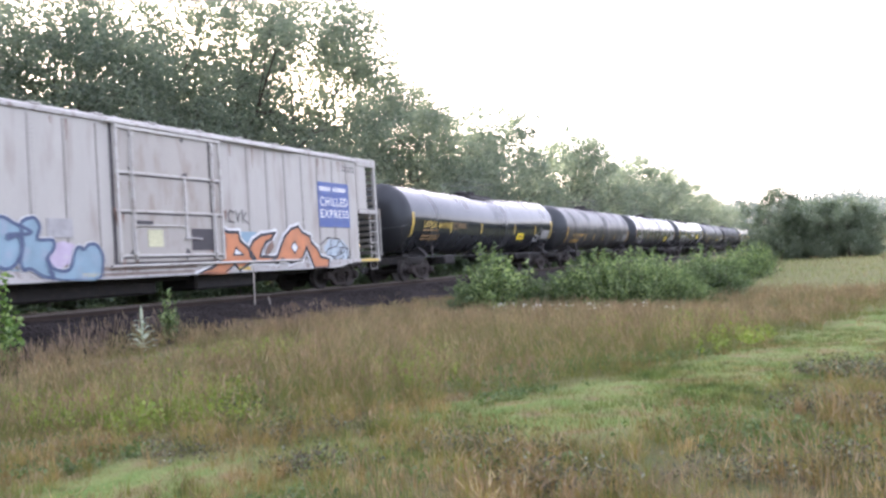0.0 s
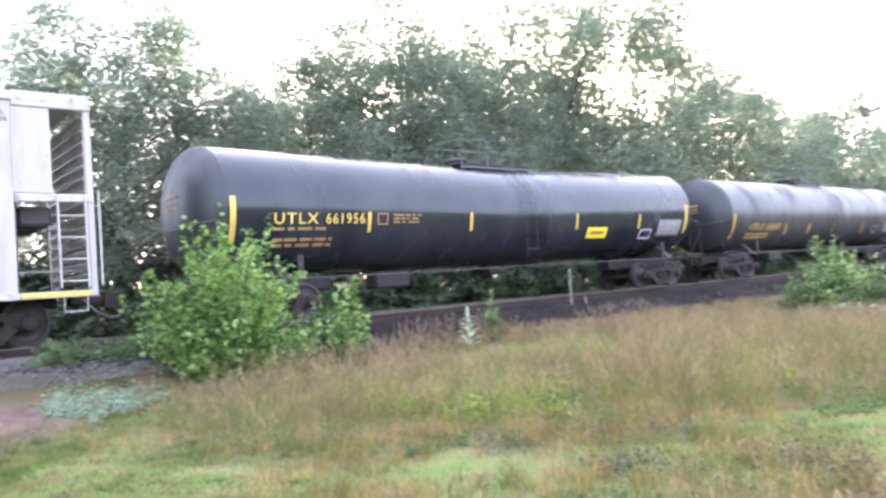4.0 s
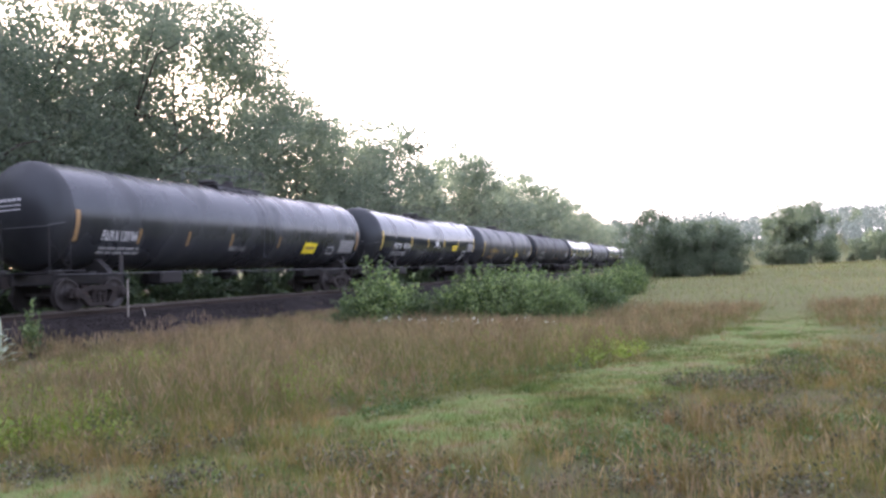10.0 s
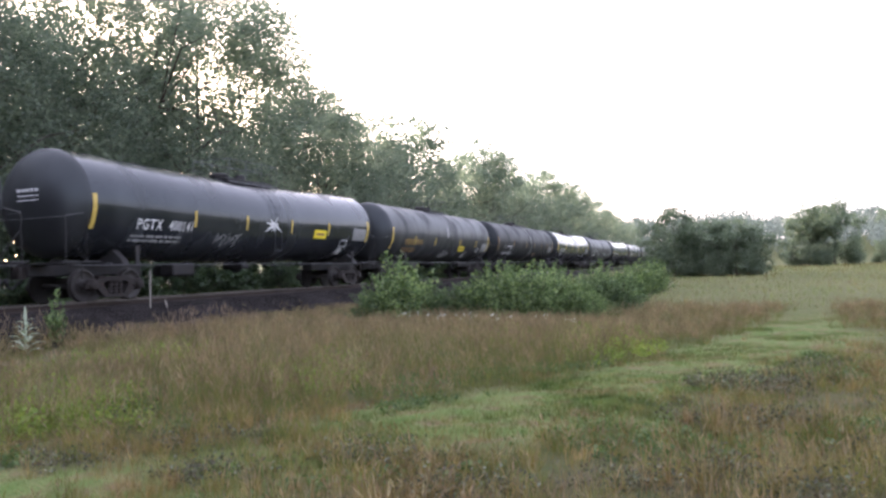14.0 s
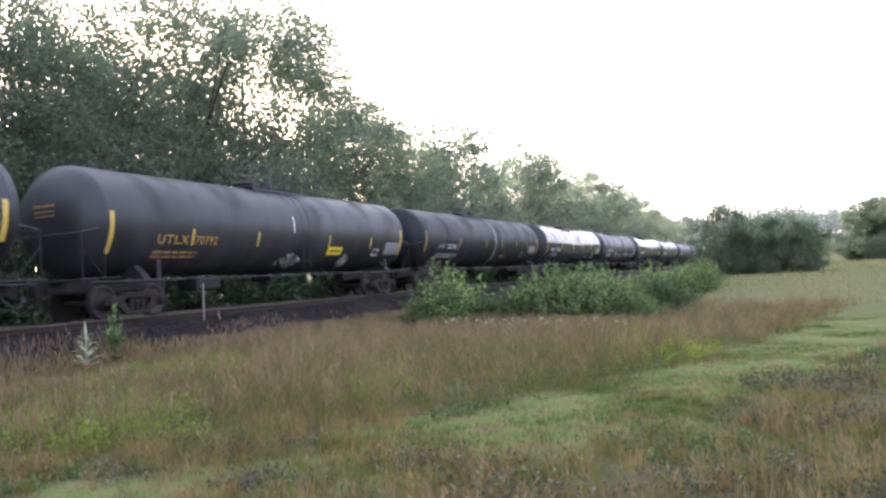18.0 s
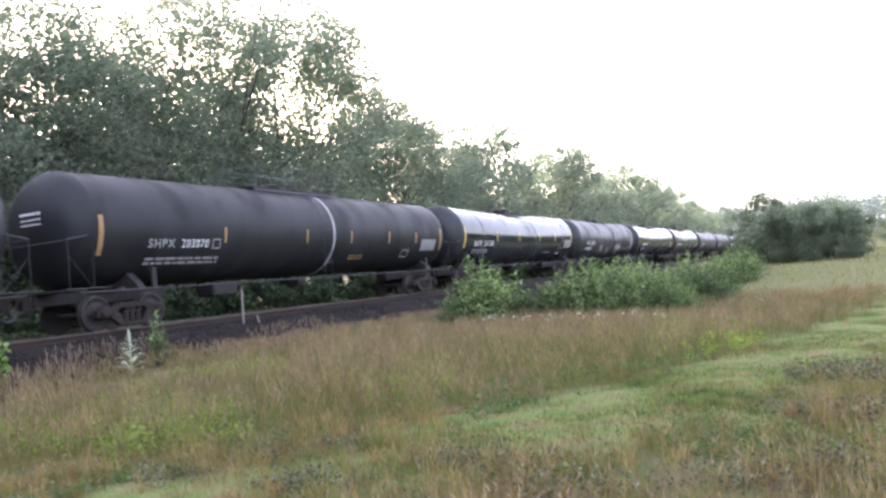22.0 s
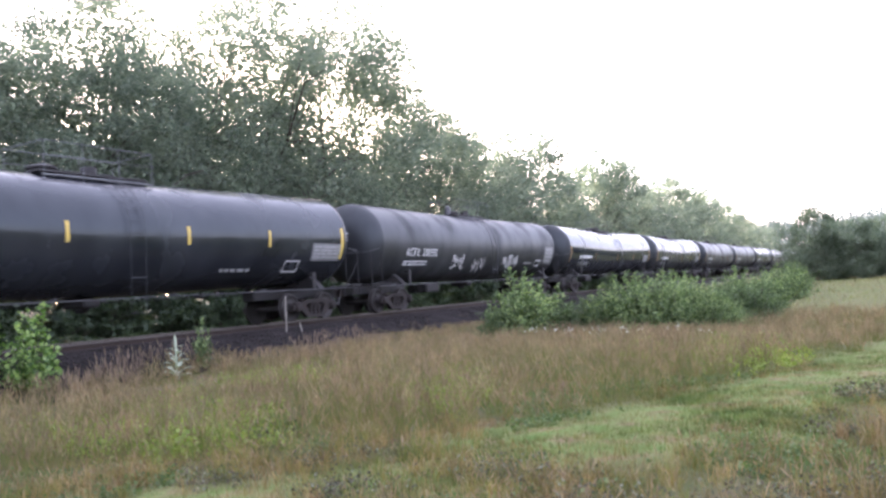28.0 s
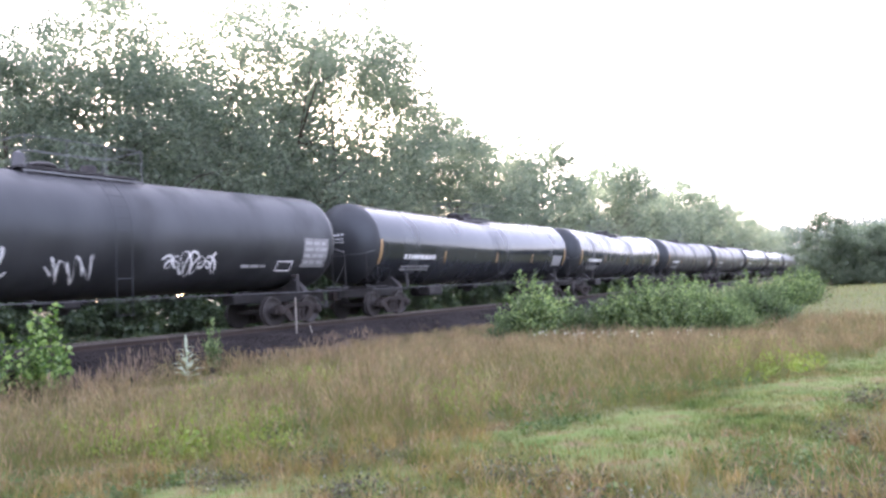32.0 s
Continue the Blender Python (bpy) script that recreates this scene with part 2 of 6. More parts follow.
GREEN = [(0.0, (0.116, 0.148, 0.127)), (0.5, (0.175, 0.208, 0.177)), (1.0, (0.239, 0.269, 0.224))]
M_LEAF = leafy("tree_leaf", GREEN, 0.68, 0.42, (1.18, 1.26, 1.02))
# Darker copy of the leaf greens: shade is put into the colour.
M_LEAF_PAINTED_SHADE = leafy("shaded_leaf", [(0.0, (0.051, 0.078, 0.052)), (0.5, (0.086, 0.122, 0.081)), (1.0, (0.125, 0.165, 0.111))], 0.4)
M_LEAF_COPSE = leafy("copse_leaf", [(0.0, (0.106, 0.139, 0.103)), (0.5, (0.155, 0.191, 0.139)), (1.0, (0.204, 0.237, 0.174))], 0.5, 0.5, (1.06, 1.16, 0.92))
M_LEAF_DEEP = leafy("deep_green_leaf", [(0.0, (0.035, 0.06, 0.03)), (0.6, (0.085, 0.13, 0.065)), (1.0, (0.19, 0.25, 0.13))], 0.45)
M_LEAF_PALE = leafy("pale_leaf", [(0.0, (0.040, 0.078, 0.025)), (0.5, (0.125, 0.225, 0.065)), (1.0, (0.320, 0.430, 0.170))], 0.5)
M_LEAF_BUSH = leafy("bush_leaf", [(0.0, (0.045, 0.075, 0.035)), (0.45, (0.11, 0.165, 0.075)), (0.8, (0.21, 0.285, 0.13)), (1.0, (0.32, 0.39, 0.2))], 0.45)
M_MULLEIN = leafy("woolly_leaf", [(0.0, (0.3, 0.36, 0.28)), (1.0, (0.48, 0.53, 0.44))], 0.2, 0.9)
def grass_mat(name, stops, patch_scale=0.9, jitter=0.35, lift=0.0, through_amount=0.4, foot=None):
    """Blades whose colour runs through stops from patch to patch, with a share of chance for each blade."""
    m, n, l, p = mat_base(name)
    g = n.new("ShaderNodeNewGeometry")
    patch_n, tuft_n = noise_node(n, l, patch_scale, 5.0, (1, 1, 0.2)), noise_node(n, l, 3.2, 4.0, (1, 1, 0.3))
    f1, f2 = n.new("ShaderNodeMath"), n.new("ShaderNodeMath")
    f1.operation = f2.operation = "MULTIPLY_ADD"
    f1.inputs[1].default_value, f1.inputs[2].default_value = 2.6, -0.8 - jitter / 2 + lift
    f2.inputs[1].default_value = jitter
    l.new(patch_n.outputs[0], f1.inputs[0])
    l.new(g.outputs["Random Per Island"], f2.inputs[0])
    l.new(f1.outputs[0], f2.inputs[2])
    col = ramp(n, l, f2.outputs[0], stops)
    col = mix(n, l, 1.0, col, ramp(n, l, tuft_n.outputs[0], [(0.34, (0.55, 0.55, 0.52)), (0.5, (0.94, 0.94, 0.91)), (0.66, (1.34, 1.32, 1.24))]), "MULTIPLY")
    if foot:
        tc, sp, mr = n.new("ShaderNodeTexCoord"), n.new("ShaderNodeSeparateXYZ"), n.new("ShaderNodeMapRange")
        mr.inputs[1].default_value, mr.inputs[2].default_value, mr.inputs[3].default_value, mr.inputs[4].default_value = 0.1, 0.52, 0.85, 0.0
        l.new(tc.outputs["Object"], sp.inputs[0])
        l.new(sp.outputs[2], mr.inputs[0])
        col = mix(n, l, mr.outputs[0], col, foot)
    l.new(col, p.inputs["Base Color"])
    p.inputs["Roughness"].default_value = 0.7
    p.inputs["Specular IOR Level"].default_value = 0.2
    t = n.new("ShaderNodeBsdfTranslucent")
    l.new(mix(n, l, 1.0, col, (1.25, 1.22, 0.75), "MULTIPLY"), t.inputs["Color"])
    mx = n.new("ShaderNodeMixShader")
    mx.inputs[0].default_value = through_amount
    l.new(p.outputs[0], mx.inputs[1])
    l.new(t.outputs[0], mx.inputs[2])
    l.new(mx.outputs[0], n["Material Output"].inputs["Surface"])
    return m


M_GRASS_TALL = grass_mat("tall_grass", [(0.0, (0.104, 0.130, 0.041)), (0.3, (0.156, 0.161, 0.063)), (0.55, (0.217, 0.191, 0.088)), (0.8, (0.175, 0.130, 0.073)), (1.0, (0.270, 0.235, 0.123))], 0.8, lift=-0.08, foot=(0.121, 0.144, 0.044))
M_GRASS_PLUME = grass_mat("grass_seed_head", [(0.0, (0.211, 0.194, 0.110)), (0.4, (0.253, 0.203, 0.127)), (0.75, (0.224, 0.161, 0.113)), (1.0, (0.324, 0.279, 0.178))], 0.8)
M_GRASS_MIX = grass_mat("mixed_grass", [(0.0, (0.085, 0.123, 0.031)), (0.35, (0.159, 0.168, 0.053)), (0.6, (0.244, 0.185, 0.077)), (0.8, (0.197, 0.123, 0.065)), (1.0, (0.374, 0.282, 0.153))], 1.3, 0.5, lift=-0.03)
M_GRASS_SHORT = grass_mat("short_grass", [(0.0, (0.085, 0.124, 0.033)), (0.4, (0.135, 0.150, 0.053)), (0.6, (0.187, 0.154, 0.070)), (0.8, (0.178, 0.116, 0.070)), (1.0, (0.254, 0.191, 0.116))], 1.0, 0.45, -0.14)
M_LAWN = grass_mat("lawn_grass", [(0.0, (0.062, 0.121, 0.029)), (0.5, (0.090, 0.137, 0.040)), (0.8, (0.126, 0.134, 0.052)), (1.0, (0.141, 0.114, 0.058))], 1.6, 0.5, -0.1)
M_STRAW = grass_mat("straw_stem", [(0.0, (0.24, 0.22, 0.11)), (0.6, (0.33, 0.29, 0.16)), (1.0, (0.3, 0.21, 0.13))], 1.2, 0.6)
M_GRASS_LIME = leafy("lime_weed", [(0.0, (0.128, 0.192, 0.040)), (1.0, (0.240, 0.288, 0.072))], 0.45, 0.6)
M_WEED = leafy("broad_leaf_weed", [(0.0, (0.06, 0.1, 0.04)), (0.7, (0.11, 0.16, 0.06)), (1.0, (0.17, 0.2, 0.09))], 0.4, 0.6)
M_SILVER = leafy("silver_weed", [(0.0, (0.13, 0.19, 0.14)), (1.0, (0.25, 0.33, 0.27))], 0.3, 0.7)
M_HEATH = leafy("grey_herb", [(0.0, (0.05, 0.058, 0.038)), (0.4, (0.085, 0.08, 0.055)), (0.7, (0.12, 0.095, 0.072)), (0.88, (0.13, 0.15, 0.09)), (1.0, (0.24, 0.25, 0.21))], 0.25, 0.8)
M_GRASS_FAR = grass_mat("far_meadow_grass", [(0.0, (0.17, 0.21, 0.085)), (0.45, (0.22, 0.235, 0.105)), (0.7, (0.26, 0.24, 0.125)), (1.0, (0.3, 0.235, 0.14))], 0.12, 0.4, lift=-0.2)
M_VERGE = grass_mat("verge_grass", [(0.0, (0.05, 0.075, 0.03)), (0.6, (0.085, 0.1, 0.045)), (1.0, (0.12, 0.12, 0.07))], 0.6, 0.4)
M_RUST_TUFT = leafy("rusty_tuft", [(0.0, (0.170, 0.109, 0.062)), (1.0, (0.272, 0.199, 0.119))], 0.35, 0.8)
M_STALK = leafy("dry_stalk", [(0.0, (0.15, 0.105, 0.09)), (1.0, (0.26, 0.2, 0.16))], 0.2, 0.8)
M_STALK_HEAD = leafy("dry_stalk_head", [(0.0, (0.13, 0.095, 0.08)), (1.0, (0.24, 0.185, 0.15))], 0.3, 0.8)
M_WHITE_PETAL = leafy("white_petal", [(0.0, (0.6, 0.6, 0.58)), (1.0, (0.75, 0.75, 0.73))], 0.3, 0.8)


def ground_mat():
    m, n, l, p = mat_base("meadow_soil")
    a, b, c = noise_node(n, l, 0.35, 6.0), noise_node(n, l, 2.3, 6.0), noise_node(n, l, 30.0, 4.0)
    col = ramp(n, l, a.outputs[0], [(0.32, (0.07, 0.08, 0.032)), (0.5, (0.11, 0.09, 0.05)), (0.7, (0.13, 0.1, 0.058))])
    col = mix(n, l, ramp(n, l, b.outputs[0], [(0.4, (0, 0, 0)), (0.65, (0.6, 0.6, 0.6))]), col, (0.075, 0.105, 0.035))
    at = n.new("ShaderNodeAttribute")
    at.attribute_name = "cover"
    sep = n.new("ShaderNodeSeparateColor")
    l.new(at.outputs["Color"], sep.inputs[0])
    turf = ramp(n, l, b.outputs[0], [(0.3, (0.085, 0.14, 0.035)), (0.5, (0.13, 0.16, 0.055)), (0.68, (0.165, 0.125, 0.07))])
    col = mix(n, l, sep.outputs[0], col, turf)
    soil = ramp(n, l, b.outputs[0], [(0.3, (0.08, 0.055, 0.048)), (0.7, (0.145, 0.1, 0.086))])
    col = mix(n, l, sep.outputs[1], col, soil)
    col = mix(n, l, 0.6, col, ramp(n, l, c.outputs[0], [(0.3, (0.6, 0.6, 0.6)), (0.7, (1.35, 1.35, 1.3))]), "MULTIPLY")
    l.new(col, p.inputs["Base Color"])
    p.inputs["Roughness"].default_value = 0.95
    p.inputs["Specular IOR Level"].default_value = 0.08
    bn = n.new("ShaderNodeBump")
    bn.inputs["Strength"].default_value, bn.inputs["Distance"].default_value = 0.7, 0.05
    l.new(c.outputs[0], bn.inputs["Height"])
    l.new(bn.outputs[0], p.inputs["Normal"])
    return m


def ballast_mat():
    m, n, l, p = mat_base("ballast_bed")
    a = noise_node(n, l, 0.8, 5.0)
    v = n.new("ShaderNodeTexVoronoi")
    v.inputs["Scale"].default_value = 14.0
    tc = n.new("ShaderNodeTexCoord")
    l.new(tc.outputs["Object"], v.inputs["Vector"])
    col = ramp(n, l, a.outputs[0], [(0.3, (0.018, 0.0153, 0.0146)), (0.7, (0.036, 0.031, 0.0295))])
    col = mix(n, l, 0.7, col, ramp(n, l, v.outputs["Distance"], [(0.0, (1.3, 1.3, 1.3)), (0.6, (0.45, 0.45, 0.45))]), "MULTIPLY")
    l.new(col, p.inputs["Base Color"])
    p.inputs["Roughness"].default_value = 0.95
    p.inputs["Specular IOR Level"].default_value = 0.08
    bn = n.new("ShaderNodeBump")
    bn.inputs["Strength"].default_value, bn.inputs["Distance"].default_value = 1.0, 0.06
    bn.invert = True
    l.new(v.outputs["Distance"], bn.inputs["Height"])
    l.new(bn.outputs[0], p.inputs["Normal"])
    return m



def painted_haze_mat():
    """Woods so far off that haze is put in as a faint glow."""
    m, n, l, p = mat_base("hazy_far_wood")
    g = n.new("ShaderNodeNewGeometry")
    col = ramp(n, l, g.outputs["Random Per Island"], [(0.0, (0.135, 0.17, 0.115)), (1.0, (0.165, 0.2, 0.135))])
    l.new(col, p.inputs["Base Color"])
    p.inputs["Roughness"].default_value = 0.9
    # Emission imitates bright haze; the leaves themselves give no light.
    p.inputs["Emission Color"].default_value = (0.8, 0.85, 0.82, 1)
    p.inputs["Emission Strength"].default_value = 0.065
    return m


M_PAINTED_HAZE = painted_haze_mat()
M_GROUND, M_BALLAST = ground_mat(), ballast_mat()

# ================= geometry helpers =================
RAIL_Z, TRACK_X, SPEED = 1.05, -17.5, 5.33
rng = np.random.default_rng(7)


def mesh_from(name, verts, faces, smooth=False):
    me = bpy.data.meshes.new(name)
    me.from_pydata([tuple(v) for v in verts], [], faces)
    if smooth:
        me.shade_smooth()
    me.update()
    return me


def mesh_fast(name, verts, polys):
    """polys: list of (array of indices n x k)."""
    me = bpy.data.meshes.new(name)
    loops = np.concatenate([p.ravel() for p in polys]).astype(np.int32)
    sizes = np.concatenate([np.full(len(p), p.shape[1]) for p in polys]).astype(np.int32)
    starts = np.concatenate([[0], np.cumsum(sizes)[:-1]]).astype(np.int32)
    me.vertices.add(len(verts))
    me.vertices.foreach_set("co", np.asarray(verts, np.float32).ravel())
    me.loops.add(len(loops))
    me.loops.foreach_set("vertex_index", loops)
    me.polygons.add(len(sizes))
    me.polygons.foreach_set("loop_start", starts)
    me.update(calc_edges=True)
    return me


class Geo:
    """Collects shapes into one mesh."""
    def __init__(self):
        self.v, self.f = [], []

    def add(self, verts, faces):
        o = len(self.v)
        self.v += [tuple(p) for p in verts]
        self.f += [tuple(i + o for i in q) for q in faces]
        return self

    def box(self, c, s, bev=0.012):
        """A box with chamfered edges, by centre and size."""
        hx, hy, hz = s[0] / 2, s[1] / 2, s[2] / 2
        b = min(bev, hx * 0.45, hy * 0.45, hz * 0.45)
        vs, idx = [], {}
        for sx in (-1, 1):
            for sy in (-1, 1):
                for sz in (-1, 1):
                    for ax in range(3):
                        q = [sx * hx, sy * hy, sz * hz]
                        for k in range(3):
                            if k != ax:
                                q[k] -= (sx, sy, sz)[k] * b
                        idx[(sx, sy, sz, ax)] = len(vs)
                        vs.append((c[0] + q[0], c[1] + q[1], c[2] + q[2]))
        fs = []
        for ax in range(3):
            u, w = [k for k in range(3) if k != ax]
            for s0 in (-1, 1):
                ring = []
                for a, d in ((-1, -1), (1, -1), (1, 1), (-1, 1)):
                    key = [0, 0, 0]
                    key[ax], key[u], key[w] = s0, a, d
                    ring.append(idx[(*key, ax)])
                fs.append(ring if (s0 > 0) == (ax != 1) else ring[::-1])
        for ax in range(3):
            u, w = [k for k in range(3) if k != ax]
            for a in (-1, 1):
                for d in (-1, 1):
                    q = []
                    for s0, face in ((-1, u), (-1, w), (1, w), (1, u)):
                        key = [0, 0, 0]
                        key[ax], key[u], key[w] = s0, a, d
                        q.append(idx[(*key, face)])
                    fs.append(q)
        for sx in (-1, 1):
            for sy in (-1, 1):
                for sz in (-1, 1):
                    fs.append([idx[(sx, sy, sz, k)] for k in range(3)])
        return self.add(vs, fs)

    def tube(self, path, radii, segs=8, caps=True):
        pts = [Vector(p) for p in path]
        if isinstance(radii, (int, float)):
            radii = [radii] * len(pts)
        vs, fs = [], []
        for i, p in enumerate(pts):
            d = (pts[min(i + 1, len(pts) - 1)] - pts[max(i - 1, 0)]).normalized()
            a = d.cross(Vector((0, 0, 1)) if abs(d.z) < 0.9 else Vector((1, 0, 0))).normalized()
            b = d.cross(a)
            for k in range(segs):
                t = 2 * math.pi * k / segs
                vs.append(p + (a * math.cos(t) + b * math.sin(t)) * radii[i])
        for i in range(len(pts) - 1):
            for k in range(segs):
                k2 = (k + 1) % segs
                fs.append((i * segs + k, i * segs + k2, (i + 1) * segs + k2, (i + 1) * segs + k))
        if caps:
            fs.append(tuple(range(segs))[::-1])
            fs.append(tuple((len(pts) - 1) * segs + k for k in range(segs)))
        return self.add(vs, fs)

    def lathe(self, profile, axis="y", c=(0, 0, 0), segs=32):
        """profile: (place along the axis, radius)."""
        vs, fs = [], []
        for a, r in profile:
            for k in range(segs):
                t = 2 * math.pi * k / segs
                u, w = r * math.cos(t), r * math.sin(t)
                vs.append({"y": (c[0] + u, c[1] + a, c[2] + w), "x": (c[0] + a, c[1] + u, c[2] + w), "z": (c[0] + u, c[1] + w, c[2] + a)}[axis])
        for i in range(len(profile) - 1):
            for k in range(segs):
                k2 = (k + 1) % segs
                fs.append((i * segs + k, i * segs + k2, (i + 1) * segs + k2, (i + 1) * segs + k))
        fs.append(tuple(range(segs))[::-1])
        fs.append(tuple((len(profile) - 1) * segs + k for k in range(segs)))
        return self.add(vs, fs)

    def prism(self, outline, axis_from, axis_to, plane="yz"):
        """An outline (a, b) drawn in a plane, drawn out along the third axis."""
        n = len(outline)
        at = {"yz": lambda a, b, h: (h, a, b), "xz": lambda a, b, h: (a, h, b), "xy": lambda a, b, h: (a, b, h)}[plane]
        vs = [at(a, b, axis_from) for a, b in outline] + [at(a, b, axis_to) for a, b in outline]
        fs = [tuple(range(n))[::-1], tuple(range(n, 2 * n))] + [(i, (i + 1) % n, n + (i + 1) % n, n + i) for i in range(n)]
        return self.add(vs, fs)

    def mesh(self, name, smooth=False):
        me = mesh_from(name, self.v, self.f)
        bm = bmesh.new()
        bm.from_mesh(me)
        bmesh.ops.recalc_face_normals(bm, faces=bm.faces)
        bm.to_mesh(me)
        bm.free()
        if smooth:
            me.shade_smooth()
            me.set_sharp_from_angle(angle=radians(40))
        return me


def thing(name, label, category, group="", kind=""):
    ob = new(name)
    ob.empty_display_size = 0.2
    return tagged(ob, label, category, group, kind)


def part(name, data, material, parent, label="", at=None):
    """One mesh as a part of a thing or of a part; data: a Geo or a mesh."""
    me = data.mesh(name) if isinstance(data, Geo) else data
    if material and not me.materials:
        me.materials.append(material)
    ob = new(name, me)
    ob.parent = parent
    if at:
        ob.matrix_basis = at if isinstance(at, Matrix) else Matrix.Translation(at)
    if label:
        ob["label"] = label
    return ob


def single(name, me, material, label, category, kind="", group=""):
    if not me.materials:
        me.materials.append(material)
    return tagged(new(name, me), label, category, group, kind)


def smooth01(a, b, x):
    t = np.clip((x - a) / (b - a), 0, 1)
    return t * t * (3 - 2 * t)


# ---- the lie of the land ----
def land(x, y):
    """Height of the ground: a meadow that rises gently, the railway bank, wooded rises far off."""
    x, y = np.asarray(x, float), np.asarray(y, float)
    z = 0.5 * smooth01(18, 120, y) + 0.06 * np.sin(x * 0.31 + 1) * np.sin(y * 0.23)
    z = z + (0.28 - 0.35 * z) * smooth01(-10.5, -13.2, x)
    z = z + (0.78 - z) * smooth01(-13.2, -14.6, x)
    z = z - 0.3 * smooth01(-20.2, -22.0, x)
    z = z + 2.2 * smooth01(-25, -42, x)
    z = z + 11 * smooth01(230, 420, y + 0.15 * np.abs(x - 10)) + 10 * smooth01(90, 300, x)
    return z


PATH_LINE = [(-16, -6), (-10, -0.5), (-6.4, 2.9), (-3.8, 5.8), (-2.0, 8.6), (-0.2, 13.2), (1.2, 17.2), (2.4, 26), (4.3, 55), (6.8, 112)]


def path_gap(x, y):
    """Distance to the middle of the mown track through the meadow."""
    best = np.full(np.shape(x), 1e9)
    for (ax, ay), (bx, by) in zip(PATH_LINE, PATH_LINE[1:]):
        dx, dy = bx - ax, by - ay
        t = np.clip(((x - ax) * dx + (y - ay) * dy) / (dx * dx + dy * dy), 0, 1)
        best = np.minimum(best, np.hypot(x - ax - t * dx, y - ay - t * dy))
    return best * (1 + 0.55 * smooth01(16, 36, y))


def wobble(x, y, s=1.0, seed=0.0):
    """A smooth uneven field between about -1 and 1."""
    return (np.sin(x * 1.1 * s + 2.1 * np.sin(y * 0.7 * s + seed)) + np.sin(y * 1.3 * s + 1.7 * np.sin(x * 0.9 * s - seed)) + np.sin((x + y) * 0.53 * s + seed * 2)) / 3

# ================= ground and track =================
def build_ground():
    xs = np.concatenate([np.linspace(-1500, -60, 20), np.linspace(-50, -24, 14), np.arange(-23, 8, 0.35), np.linspace(8.5, 40, 30), np.linspace(50, 1500, 24)])
    ys = np.concatenate([np.linspace(-600, -20, 14), np.arange(-15, 34, 0.35), np.linspace(35, 130, 60), np.linspace(140, 460, 34), np.linspace(500, 2600, 12)])
    gx, gy = np.meshgrid(xs, ys)
    gz = land(gx, gy)
    near = smooth01(45, 20, np.hypot(gx, gy))
    gz = gz + near * (0.03 * wobble(gx, gy, 2.1, 1.0) + 0.02 * wobble(gx, gy, 5.3, 4.0))
    gz = gz - 0.25 * smooth01(-14.4, -15.2, gx) * smooth01(-20.6, -19.8, gx)
    nx = len(xs)
    i = (np.arange(len(ys) - 1)[:, None] * nx + np.arange(nx - 1)[None, :]).ravel()
    me = mesh_fast("ground", np.stack([gx.ravel(), gy.ravel(), gz.ravel()], 1), [np.stack([i, i + 1, i + nx + 1, i + nx], 1)])
    me.shade_smooth()
    turf = smooth01(1.9, 0.9, path_gap(gx, gy) + 0.4 * smooth01(8.0, 5.4, gy) * smooth01(-8.0, -5.8, gx) + 0.35 * wobble(gx, gy, 1.7, 3))
    turf = np.maximum(turf, smooth01(-4.5, -6.5, gx) * smooth01(3.6, 2.2, gy + 0.35 * (gx + 9)) * smooth01(-12.4, -11.0, gx))
    turf = np.where(gy > 20, np.maximum(turf * (1 - 0.6 * smooth01(20, 27, gy)), 0.4 * smooth01(20, 27, gy)), turf)
    dirt = smooth01(2.2, 1.0, np.hypot((gx + 12.5) * 1.0, (gy - 1.3) * 0.85) + 0.4 * wobble(gx, gy, 1.5, 2))
    col = np.stack([turf.ravel(), dirt.ravel(), 0 * turf.ravel(), 0 * turf.ravel() + 1], 1)
    at = me.color_attributes.new("cover", "FLOAT_COLOR", "POINT")
    at.data.foreach_set("color", col.astype(np.float32).ravel())
    return single("ground", me, M_GROUND, "uneven meadow ground with a mown green track", "ground", "structure")


